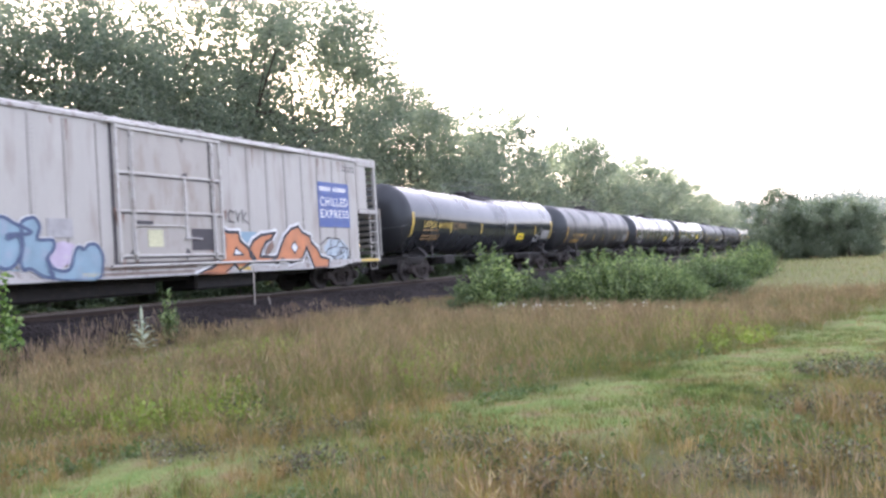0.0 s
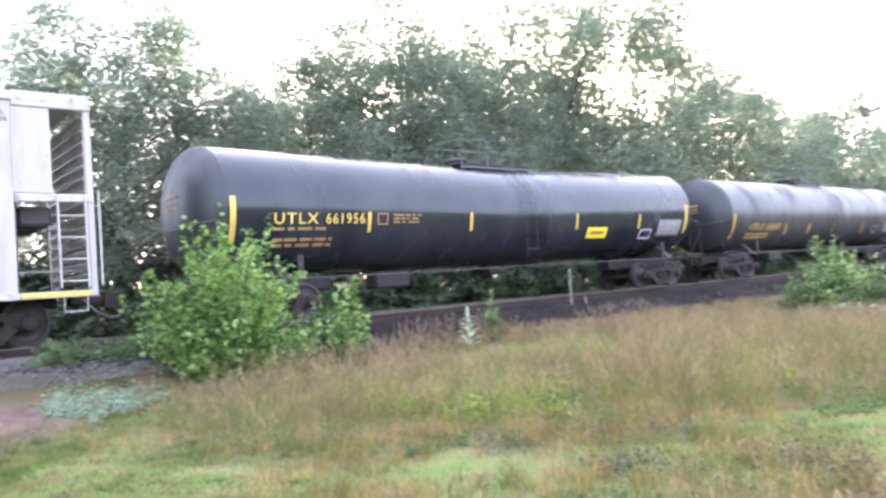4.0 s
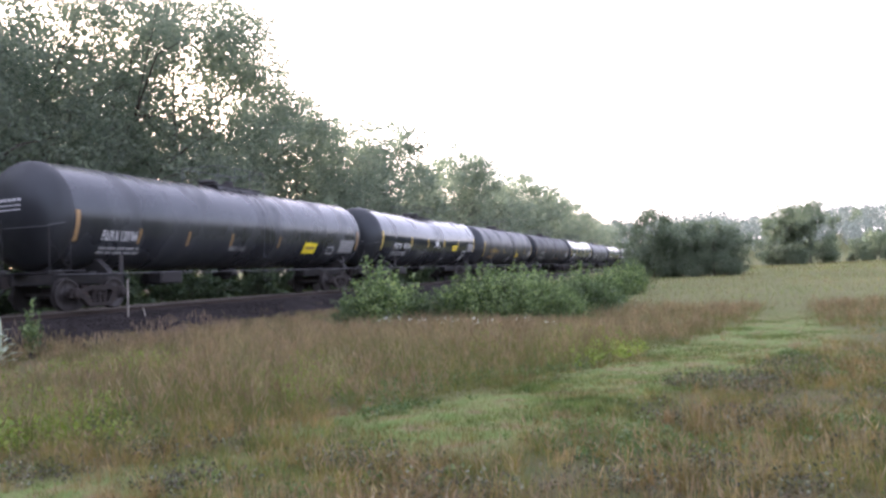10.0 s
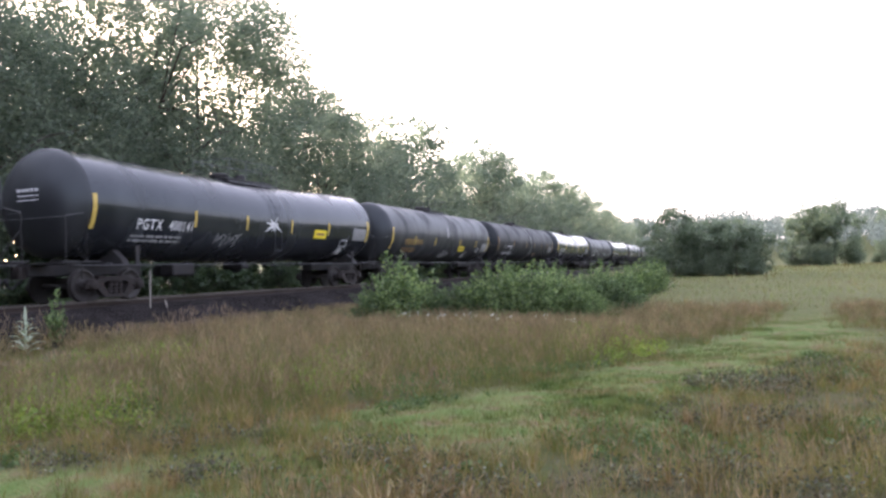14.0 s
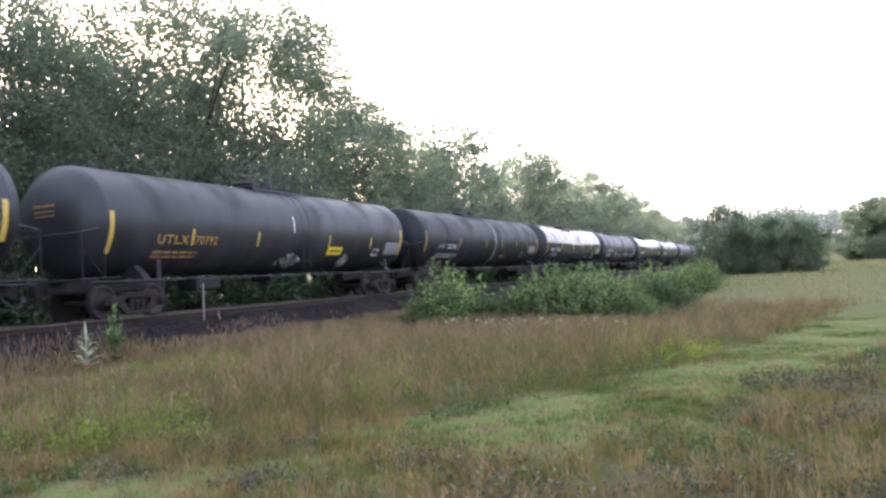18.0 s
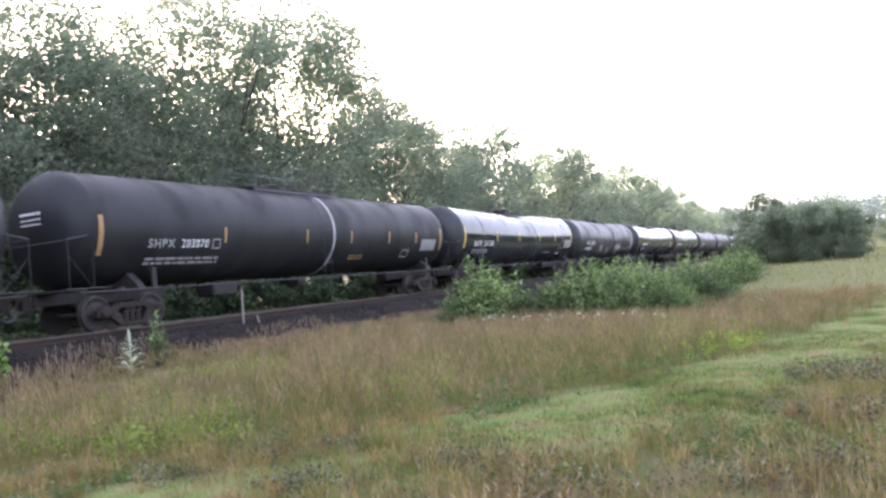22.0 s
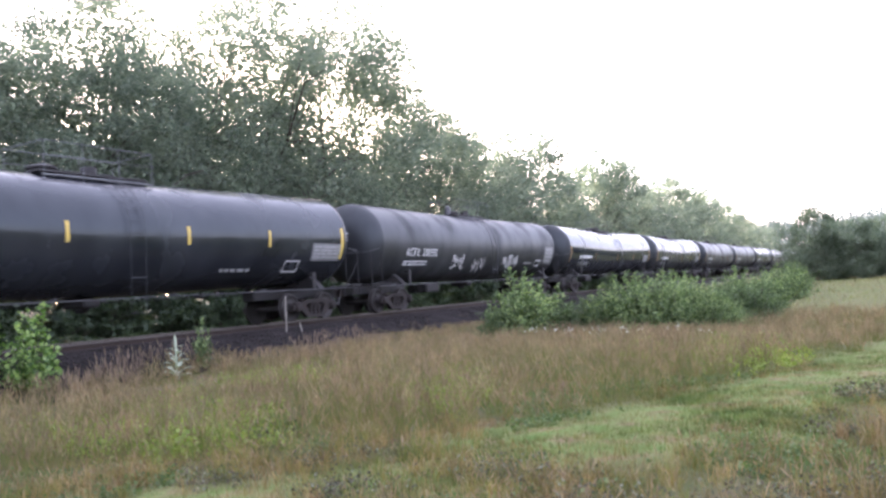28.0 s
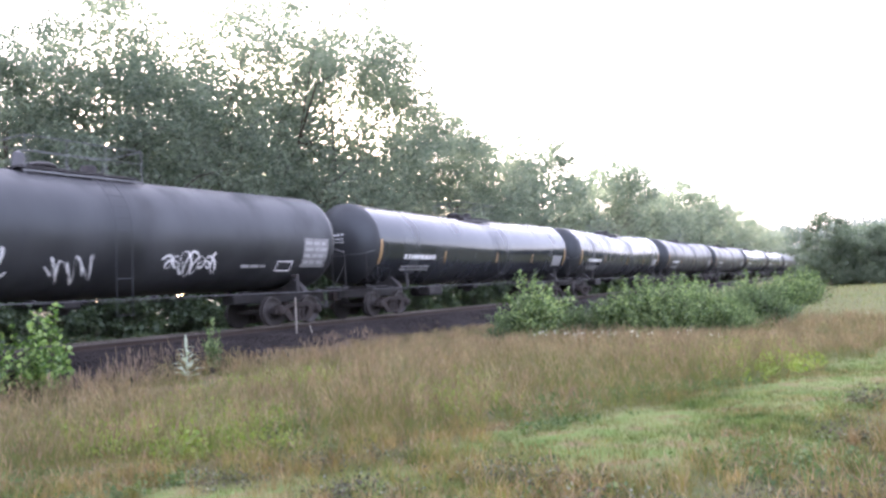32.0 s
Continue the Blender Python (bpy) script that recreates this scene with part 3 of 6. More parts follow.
def build_ballast():
    prof = [(-21.6, 0.25), (-20.4, 0.62), (-19.6, 0.84), (-18.9, 0.885), (-16.1, 0.885), (-15.3, 0.87), (-14.7, 0.84), (-14.2, 0.76), (-13.7, 0.57), (-13.2, 0.38), (-12.8, 0.27), (-12.4, 0.12)]
    xs = np.concatenate([np.linspace(a[0], b[0], 6)[:-1] for a, b in zip(prof, prof[1:])] + [[prof[-1][0]]])
    zs = np.interp(xs, [p[0] for p in prof], [p[1] for p in prof])
    ys = np.concatenate([np.linspace(-150, -20, 30), np.arange(-19.5, 60, 0.3), np.linspace(61, 480, 90)])
    gx, gy = np.meshgrid(xs, ys)
    gz = np.tile(zs, (len(ys), 1)) + (0.06 * wobble(gx, gy, 1.6, 5) + 0.03 * wobble(gx, gy, 4.7, 8)) * smooth01(-15.7, -14.6, gx) + rng.normal(0, 0.02, gx.shape)
    gz = gz + 0.06 * smooth01(-13.6, -12.6, gx) * wobble(gx, gy, 0.6, 9)
    gx = gx + 0.3 * smooth01(-13.8, -12.5, gx) * wobble(gy, gx, 0.7, 2)
    gx = gx - 0.75 * smooth01(6.8, 4.8, gy) * smooth01(-14.6, -12.9, gx)
    nx = len(xs)
    i = (np.arange(len(ys) - 1)[:, None] * nx + np.arange(nx - 1)[None, :]).ravel()
    me = mesh_fast("ballast_bed", np.stack([gx.ravel(), gy.ravel(), gz.ravel()], 1), [np.stack([i, i + 1, i + nx + 1, i + nx], 1)])
    bed = single("ballast_bed", me, M_BALLAST, "dark crushed stone bed of the railway", "railway bed", "structure")
    # loose stones
    octa = np.array([(1, 0, 0), (-1, 0, 0), (0, 1, 0), (0, -1, 0), (0, 0, 1), (0, 0, -1)], float)
    tri = np.array([(0, 2, 4), (2, 1, 4), (1, 3, 4), (3, 0, 4), (2, 0, 5), (1, 2, 5), (3, 1, 5), (0, 3, 5)])

    def stones(name, n, x0, x1, y0, y1, size, material, label):
        px, py = rng.uniform(x0, x1, n), rng.uniform(y0, y1, n)
        pz = np.interp(px, [p[0] for p in prof], [p[1] for p in prof]) + 0.015
        r = rng.uniform(0.4, 1.0, n) * size
        v = octa[None] * r[:, None, None] * rng.uniform(0.6, 1.3, (n, 6, 1)) + rng.normal(0, 0.13 * size, (n, 6, 3))
        v[..., 2] *= 0.75
        v += np.stack([px, py, pz], 1)[:, None, :]
        me = mesh_fast(name, v.reshape(-1, 3), [(tri[None] + 6 * np.arange(n)[:, None, None]).reshape(-1, 3)])
        single(name, me, material, label, "stones", "stuff")

    stones("ballast_stones", 8000, -15.9, -12.9, 6, 40, 0.045, M_STONE, "loose dark crushed stones on the shoulder")
    stones("fresh_stones", 24000, -15.9, -13.5, -7, 6.2, 0.027, M_STONE_FRESH, "fresh grey crushed stones beside the track")
    return bed


def build_track():
    track = thing("railway_track", "single railway track of steel rails on dark wooden ties", "railway track", kind="structure")
    head = [(-0.036, 0.0), (0.036, 0.0), (0.036, -0.035), (-0.036, -0.035)]
    foot = [(-0.03, -0.035), (0.03, -0.035), (0.009, -0.05), (0.009, -0.135), (0.07, -0.155), (0.07, -0.165), (-0.07, -0.165), (-0.07, -0.155), (-0.009, -0.135), (-0.009, -0.05)]
    for s in (-0.753, 0.753):
        rail = part("rail", Geo().prism([(a + s, b) for a, b in foot], -150, 480, "xz"), M_RAIL, track, "rusty steel rail")
        part("rail_head", Geo().prism([(a + s, b) for a, b in head], -150, 480, "xz"), M_RAILHEAD, rail, "polished running surface")
    tie = Geo().box((0, 0, -0.25), (2.6, 0.22, 0.17), 0.02).mesh("tie")
    tie.materials.append(M_TIE)
    for k in range(150):
        part("tie", tie, None, track, at=pose(rng.normal(0, 0.03), -18 + 0.53 * k, rng.normal(0, 0.004), 0, 0, rng.normal(0, 0.8)))
    rest = Geo()
    for k in range(150, 930):
        rest.box((0, -18 + 0.53 * k, -0.25), (2.6, 0.22, 0.17), 0.02)
    far = part("far_ties", rest, M_TIE, track)
    far["kind"] = "stuff"
    track.matrix_basis = pose(TRACK_X, 0, RAIL_Z)
    return track


build_ground()
build_ballast()
build_track()

# ================= plants =================
def leaf_quads(pts, size, r, flat=0.5):
    """Small pointed leaves at pts, turned at random, with some lying flatter."""
    n = len(pts)
    d = r.normal(0, 1, (n, 3))
    d[:, 2] *= flat
    d /= np.linalg.norm(d, axis=1)[:, None] + 1e-9
    u = r.normal(0, 1, (n, 3))
    u[:, 2] += 0.6
    u -= d * (u * d).sum(1)[:, None]
    u /= np.linalg.norm(u, axis=1)[:, None] + 1e-9
    s = np.cross(d, u)
    L = (size * r.uniform(0.6, 1.4, n))[:, None]
    w = L * r.uniform(0.3, 0.5, n)[:, None]
    a, b, c, e = pts - d * L * 0.5, pts + s * w + u * w * 0.2, pts + d * L * 0.6, pts - s * w + u * w * 0.2
    v = np.stack([a, b, c, e], 1).reshape(-1, 3)
    i = 4 * np.arange(n)
    return v, np.stack([i, i + 1, i + 2, i + 3], 1)


def tree_shape(r, height, spread, clumps, per, leaf, low=0.25, lean=0.0, open_=0.0):
    """Trunk with limbs (Geo) and the leaves (mesh) of a broadleaved tree."""
    wood = Geo()
    trunk = []
    for k in range(8):
        t = k / 7
        trunk.append((lean * t * t * height * 0.3 + 0.12 * math.sin(3 * t + height) * height * 0.1 * t, 0.1 * math.cos(4 * t) * t, t * height * 0.82))
    wood.tube(trunk, [0.017 * height * (1 - k / 7) ** 1.25 + 0.012 for k in range(8)], 8)
    tips = []
    limbs = 16
    for k in range(limbs):
        t = low + (0.95 - low) * (k + r.uniform(0, 0.8)) / limbs
        base = Vector(np.array([np.interp(t, np.linspace(0, 1, 8), [p[j] for p in trunk]) for j in range(3)]))
        ang = k * 2.4 + r.uniform(-0.4, 0.4)
        crown = math.sin(math.pi * min(1, (t - low) / (1 - low) * 0.82 + 0.16)) ** 0.7
        reach = spread * crown * r.uniform(0.65, 1.15)
        out = Vector((math.cos(ang), math.sin(ang), r.uniform(0.25, 0.8)))
        p1, p2 = base + out * reach * 0.45, base + out * reach * 0.8 + Vector((0, 0, 0.1 * reach))
        p3 = p2 + Vector((math.cos(ang + 0.4), math.sin(ang + 0.4), 0.3)) * reach * 0.3
        rad = 0.008 * height * (1.1 - t)
        wood.tube([base, p1, p2, p3], [rad, rad * 0.7, rad * 0.45, rad * 0.15], 5, False)
        tips += [p1, p2, p2, p3, p3]
        for _ in range(3):
            q = p2 + Vector(r.normal(0, 1, 3)) * reach * 0.33
            wood.tube([p1, (p1 + q) / 2 + Vector((0, 0, 0.1)), q], [rad * 0.4, rad * 0.25, rad * 0.08], 4, False)
            tips.append(q)
    tips += [Vector(trunk[-1]) + Vector((0, 0, 0.05 * height)), Vector(trunk[-1]) + Vector((0.4, 0.2, 0.01 * height))]
    # lobes of foliage on the limbs, each made of small sprays that thin out towards its edge
    tall = 1.05 * height
    lobes = []
    order = r.permutation(len(tips))
    for k in range(clumps):
        if k % 2 == 0:
            c = np.array(tips[order[(k // 2) % len(tips)]]) + r.normal(0, 1, 3) * spread * np.array([0.06, 0.06, 0.05])
        else:
            t = ((k + r.uniform(0, 1)) / clumps) ** 0.82
            z = tall * (low * 0.8 + (0.97 - low * 0.8) * t)
            wide = spread * (0.5 + 0.5 * math.sin(math.pi * min(1, 0.12 + 0.8 * t)) ** 0.8) * (1 - 0.38 * t ** 4)
            ang = k * 2.4 + r.uniform(-0.5, 0.5)
            q = wide * r.uniform(0.45, 0.95)
            c = np.array([q * math.cos(ang) + np.interp(z, [0, tall], [0, trunk[-1][0]]), q * math.sin(ang), z])
        if low == 0 and k % 5 == 1:
            c = np.array([spread * 0.72 * math.cos(k * 1.9), spread * 0.72 * math.sin(k * 1.9), tall * 0.13])
        lobes.append((c, spread * r.uniform(0.24, 0.46) * (1 - 0.22 * c[2] / tall)))
    pts = []
    for c, rad in lobes:
        sprays = max(6, int(15 * (rad / (0.33 * spread)) ** 2))
        d = r.normal(0, 1, (sprays, 3))
        d /= np.linalg.norm(d, axis=1)[:, None]
        centre = c + d * (rad * r.uniform(0.1, 1.0, sprays) ** 0.45)[:, None] * np.array([1, 1, 0.85])
        size = rad * r.uniform(0.25, 0.55, sprays)
        m = (per * (size / (0.4 * rad)) ** 1.5).astype(int) + 4
        which = np.repeat(np.arange(sprays), m)
        off = r.normal(0, 0.5, (len(which), 3)) * np.array([1, 1, 0.8])
        loose = np.where(r.uniform(0, 1, len(which)) < 0.14 + 0.25 * open_, 1.8, 1.0)
        pts.append(centre[which] + off * (size[which] * loose)[:, None])
    pts = np.concatenate(pts)
    pts = pts[pts[:, 2] > 0.02 * height]
    v, f = leaf_quads(pts, leaf, r)
    return wood, v, f


def make_tree(name, seed, height, spread, clumps, per, leaf, label, material=None, low=0.25, lean=0.0, category="tree", open_=0.0):
    r = np.random.default_rng(seed)
    wood, v, f = tree_shape(r, height, spread, clumps, per, leaf, low, lean, open_)
    root = thing(name, label, category)
    part("trunk", wood.mesh("trunk", True), M_BARK, root)
    part("crown", mesh_fast("crown", v, [f]), material or M_LEAF, root)
    return root


def stand(ob, x, y, turn=0.0, size=1.0, sink=0.05):
    ob.scale = (size, size, size)
    ob.matrix_basis = pose(x, y, float(land(x, y)) - sink, 0, 0, turn) @ Matrix.Diagonal((size, size, size, 1))
    return ob


def repeat(ob, x, y, turn=0.0, size=1.0, sink=0.05):
    c = copy_thing(ob, pose(0, 0, 0))
    return stand(c, x, y, turn, size, sink)


# ---- the wood behind the line ----
WOOD = "tall broadleaved trees behind the railway"
KINDS = [(15.5, 5.2, 0.2, 0.35, "tall tree with an open green crown, backlit"),
         (14.2, 4.8, 0.16, 0.2, "broad leafy tree in deep shade beside the railway"),
         (16.4, 5.0, 0.22, 0.4, "tall thin-crowned tree with sky showing through"),
         (12.6, 4.3, 0.14, 0.15, "dense rounded green tree behind the railway"),
         (13.4, 4.4, 0.18, 0.3, "slender leafy tree at the wood's edge")]
oak = [make_tree("tree", 11 + k, h, s, 66, 40, 0.13, lab, None, low, 0.1 * (k - 2), open_=o) for k, (h, s, low, o, lab) in enumerate(KINDS)]
far_oak = [make_tree("tree", 111 + k, h, s, 46, 12, 0.24, lab, None, low, 0.1 * (k - 2), open_=o) for k, (h, s, low, o, lab) in enumerate(KINDS)]
# (distance along the line, distance off, kind, size)
ROW = [(6.9, -28.4, 4, 0.78), (8.9, -27.6, 3, 0.98), (13.0, -29.0, 3, 0.77), (16.8, -28.5, 3, 0.91), (20.6, -28.0, 1, 0.99), (23.8, -30.0, 4, 1.06), (27.4, -28.0, 2, 0.94),
       (31.6, -28.6, 0, 1.12), (36.8, -28.0, 2, 1.21), (41.4, -29.5, 0, 1.14), (45.8, -28.0, 1, 1.08), (50.8, -28.5, 3, 1.08), (55.6, -28.0, 4, 0.98), (61.5, -28.5, 1, 1.03),
       (67.5, -28.0, 3, 1.20), (72.0, -29.0, 4, 1.04), (79.0, -28.5, 3, 0.98), (86.5, -28.0, 0, 1.01), (93.0, -29.0, 3, 1.19), (99.5, -28.0, 1, 1.10), (107.0, -28.0, 3, 0.97),
       (114.0, -28.5, 1, 1.04), (122.0, -28.0, 3, 1.28), (130.0, -28.5, 1, 1.16), (139.0, -28.0, 3, 1.25), (150.0, -28.5, 3, 1.25), (160.0, -28.0, 4, 1.10), (172.0, -28.0, 1, 1.16),
       (185.0, -28.0, 3, 1.21), (200.0, -28.0, 4, 1.04), (216.0, -28.0, 3, 1.04), (236.0, -28.0, 0, 0.83), (258.0, -28.0, 1, 0.88)]
used = set()


def plant(pool, kind, x, y, turn, size, group):
    """The first of a kind is moved into place, the others are copies."""
    first = (pool[kind].name not in used)
    used.add(pool[kind].name)
    return tagged(stand(pool[kind], x, y, turn, size) if first else repeat(pool[kind], x, y, turn, size), group=group)


for k, (y, x, kind, size) in enumerate(ROW):
    plant(oak if y < 60 else far_oak, kind, x, y, (k * 137.5) % 360, size, WOOD)
# second and third rows, lower and in the shade
for k in range(30):
    y = 10 + 5.2 * k * (1 + 0.02 * k) + rng.uniform(-1.5, 1.5)
    plant(far_oak, (k * 3 + 1) % 5, -35.5 + rng.uniform(-2, 2), y, (k * 77) % 360, rng.uniform(0.62, 0.82), WOOD)

for k, (y, x, kind, size) in enumerate([(22.2, -33.5, 1, 0.72), (26.6, -34.0, 3, 0.8), (31.0, -34.5, 1, 0.8), (36.0, -34.0, 3, 0.92), (41.5, -35.0, 1, 0.86), (17.5, -33.0, 3, 0.7)]):
    plant(far_oak, kind, x, y, (k * 99 + 40) % 360, size, WOOD)

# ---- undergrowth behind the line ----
# The gloom seen below the cars is painted into these leaves.
brush = [make_tree("shrub", 41 + k, 3.2, 1.9, 20, 8, 0.26, "leafy undergrowth at the foot of the wood, shade painted into its green", M_LEAF_PAINTED_SHADE, 0.0, category="shrub") for k in range(3)]
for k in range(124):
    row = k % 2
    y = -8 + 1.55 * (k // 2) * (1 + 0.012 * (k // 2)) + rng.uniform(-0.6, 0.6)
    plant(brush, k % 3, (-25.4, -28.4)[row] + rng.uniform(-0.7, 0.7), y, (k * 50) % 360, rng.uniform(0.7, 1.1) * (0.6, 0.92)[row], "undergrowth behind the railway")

# ---- bushes in the meadow ----
def shoot_bush(name, seed, height, spread, shoots, leaf, label, material, category="bush", per=46, upright=0.5):
    """A bush of many bowed shoots from one root, leafy along their outer part, tips standing free."""
    r = np.random.default_rng(seed)
    wood, pts = Geo(), []
    for k in range(shoots):
        a, q = k * 2.39996, math.sqrt((k + 0.5) / shoots)
        a += r.uniform(-0.25, 0.25)
        lump = 1 + 0.24 * math.sin(3 * a + seed) + 0.14 * math.sin(5 * a)
        reach = spread * q * lump * r.uniform(0.8, 1.1)
        top = height * (1 - 0.6 * q ** 3) * r.uniform(0.55, 1.08)
        c, s_ = math.cos(a), math.sin(a)
        tip = np.array([c * reach, s_ * reach, top])
        knee = np.array([c * reach * 0.62, s_ * reach * 0.62, top * (0.62 - 0.1 * q)])
        foot = np.array([c * 0.12 * spread * q, s_ * 0.12 * spread * q, 0.0])
        if k % 2 == 0:
            wood.tube([Vector(foot), Vector(knee), Vector(tip)], [0.006 * height, 0.004 * height, 0.001 * height], 4, False)
        m = int(per * r.uniform(0.8, 1.2))
        t = r.uniform(0.22, 1.0, m)[:, None]
        line = np.where(t < 0.62, foot + (knee - foot) * t / 0.62, knee + (tip - knee) * (t - 0.62) / 0.38)
        fat = spread * (0.17 * (1 - t) + 0.035)
        pts.append(line + r.normal(0, 1, (m, 3)) * fat * np.array([1, 1, 0.7]))
        if k % 3 == 0:
            lead = tip + np.array([c * 0.05, s_ * 0.05, height * r.uniform(0.05, 0.16) * upright])
            pts.append(tip + (lead - tip) * r.uniform(0, 1, (8, 1)) + r.normal(0, 0.018 * height, (8, 3)))
    pts = np.concatenate(pts)
    pts = pts[pts[:, 2] > 0.03]
    v, f = leaf_quads(pts, leaf, r, 0.8)
    root = thing(name, label, category)
    part("branchwork", wood.mesh("branchwork", True), M_BARK, root)
    part("foliage", mesh_fast("foliage", v, [f]), material, root)
    return root


bush = [shoot_bush("bush", 61 + k, 1.75, 1.12 + 0.12 * k, 70 + 10 * k, (0.074, 0.064, 0.064)[k], lab, m, per=96, upright=(0.9, 0.7, 0.35)[k])
        for k, (lab, m) in enumerate([("green broadleaved bush among meadow grass", M_LEAF_BUSH), ("pale green sprawling bush overgrown with vines", M_LEAF_BUSH), ("dense dark green bush in the meadow", M_LEAF_DEEP)])]
BUSHES = [(-9.2, 21.3, 0, 1.2), (-9.95, 20.9, 2, 0.6), (-8.3, 22.5, 2, 0.66), (-7.5, 22.8, 2, 0.76), (-6.8, 22.7, 0, 1.0), (-6.0, 22.4, 0, 0.98), (-5.4, 22.2, 1, 0.96), (-4.7, 22.2, 1, 0.84),
          (-4.1, 22.2, 1, 0.7), (-3.6, 22.4, 1, 0.52), (-3.3, 25.2, 2, 0.84), (-4.2, 25.6, 2, 0.8), (-5.5, 26.0, 0, 1.0), (-4.4, 29.0, 0, 1.0), (-3.8, 33.0, 0, 1.0), (-3.7, 41.0, 0, 1.02), (-4.2, 48.0, 2, 1.0), (-7.2, 25.6, 0, 0.7)]
for k, (x, y, kind, size) in enumerate(BUSHES):
    plant(bush, kind, x, y, (k * 65) % 360, size, "bushes in the meadow")

sapling = shoot_bush("sapling", 71, 2.75, 1.5, 140, 0.092, "bright green bushy young maple on the railway shoulder", M_LEAF_PALE, "sapling", 120, 1.3)
stand(sapling, -13.3, 5.9, 20, 1.0)
small = shoot_bush("sapling", 72, 1.3, 0.6, 30, 0.075, "small bright green seedling tree beside the track", M_LEAF_PALE, "sapling", 46, 1.2)
stand(small, -13.5, 8.6, 0, 1.18)
stand(copy_thing(small, pose(0, 0, 0)), -13.5, 7.55, 80, 0.72)

weed = shoot_bush("tall_weed", 74, 1.15, 0.23, 15, 0.06, "tall thin green weed on the stone shoulder", M_LEAF_BUSH, "weed", 44, 1.0)
stand(weed, -13.2, 12.45, 0, 1.08)

fern = shoot_bush("low_bush", 73, 0.55, 0.8, 60, 0.045, "low spreading feathery green bush on the stone shoulder", M_LEAF_DEEP, per=50, upright=1.0)
stand(fern, -14.5, 3.6, 0, 0.9)
tagged(repeat(fern, -14.4, 4.5, 120, 0.8), group="low bushes on the shoulder")

# ---- trees across the end of the meadow ----
copse = [make_tree("tree", 81 + k, 6.4, 2.9, 50, 34, 0.14, lab, M_LEAF_COPSE, 0.0) for k, lab in enumerate(["dense dark bushy tree at the meadow's end", "rounded leafy tree standing in the meadow"])]
stand(copse[0], -4.5, 75, 0, 0.92)
for x, y, kind, size in [(-3.0, 76.5, 1, 0.72), (-0.7, 73.5, 1, 0.7), (0.8, 73, 0, 0.72), (2.3, 74, 1, 0.66), (-6.2, 84, 0, 0.7), (-1.4, 78, 0, 0.74)]:
    tagged(repeat(copse[kind], x, y, x * 60, size), group="trees across the meadow's end")
stand(copse[1], 10.8, 118.5, 0, 1.22)
tagged(repeat(copse[1], 14.2, 120, 70, 1.3), group="trees across the meadow's end")
tagged(repeat(copse[0], 21.5, 128, 30, 0.5), group="trees across the meadow's end")
tagged(repeat(copse[0], 25.5, 134, 200, 0.62), group="trees across the meadow's end")


def far_wood(name, spots, height, seed, per=170, leaf=0.9, label="", category="woodland", material=None, vary=0.22):
    """Many far trees as one mass of leaf clumps."""
    r = np.random.default_rng(seed)
    pts = []
    for x, y in spots:
        z, h = float(land(x, y)), height * r.uniform(0.97 - vary, 0.97 + vary)
        d = r.normal(0, 1, (per, 3))
        d /= np.linalg.norm(d, axis=1)[:, None]
        d *= r.uniform(0.55, 1.0, per)[:, None]
        lump = 1 + 0.25 * np.sin(d[:, :1] * 5 + x) * np.cos(d[:, 1:2] * 4 + y)
        pts.append(np.array([x, y, z + h * 0.56]) + d * lump * np.array([h * 0.36, h * 0.36, h * 0.46]))
    v, f = leaf_quads(np.concatenate(pts), leaf, r)
    return single(name, mesh_fast(name, v, [f]), material or M_LEAF, label, category, "stuff")


r0 = np.random.default_rng(5)
# Far trees and hillside glow faintly to imitate haze.
far_wood("far_trees", [(-3.5, 208), (1.5, 212), (-8.5, 214), (5.0, 222)], 15.5, 12, 1500, 0.5, "rounded trees beyond the meadow's end, haze put in as a glow", material=M_PAINTED_HAZE, vary=0.08)
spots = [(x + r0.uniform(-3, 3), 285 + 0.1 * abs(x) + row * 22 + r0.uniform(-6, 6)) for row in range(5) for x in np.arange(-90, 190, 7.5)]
far_wood("far_woodland", spots, 12.0, 6, 600, 0.75, "wooded hillside beyond the meadow, haze put in as a glow", material=M_PAINTED_HAZE)
spots = [(x + r0.uniform(-3, 3), 150 + 0.55 * x + r0.uniform(-6, 6)) for x in np.arange(34, 150, 7)] + [(-20 + r0.uniform(-3, 3), y) for y in np.arange(215, 285, 7)]
far_wood("far_hedgerow", spots, 7, 8, 300, 0.9, "hedgerow trees along the meadow's edge")
spots = [(42 + row * 9 + max(0, 0.27 * y - 16) + r0.uniform(-3, 3), y + r0.uniform(-2, 2)) for row in range(2) for y in np.arange(-90, 215, 5.5)]
far_wood("woodland_opposite", spots, 7, 9, 150, 0.6, "wood on the meadow's other side", vary=0.55)


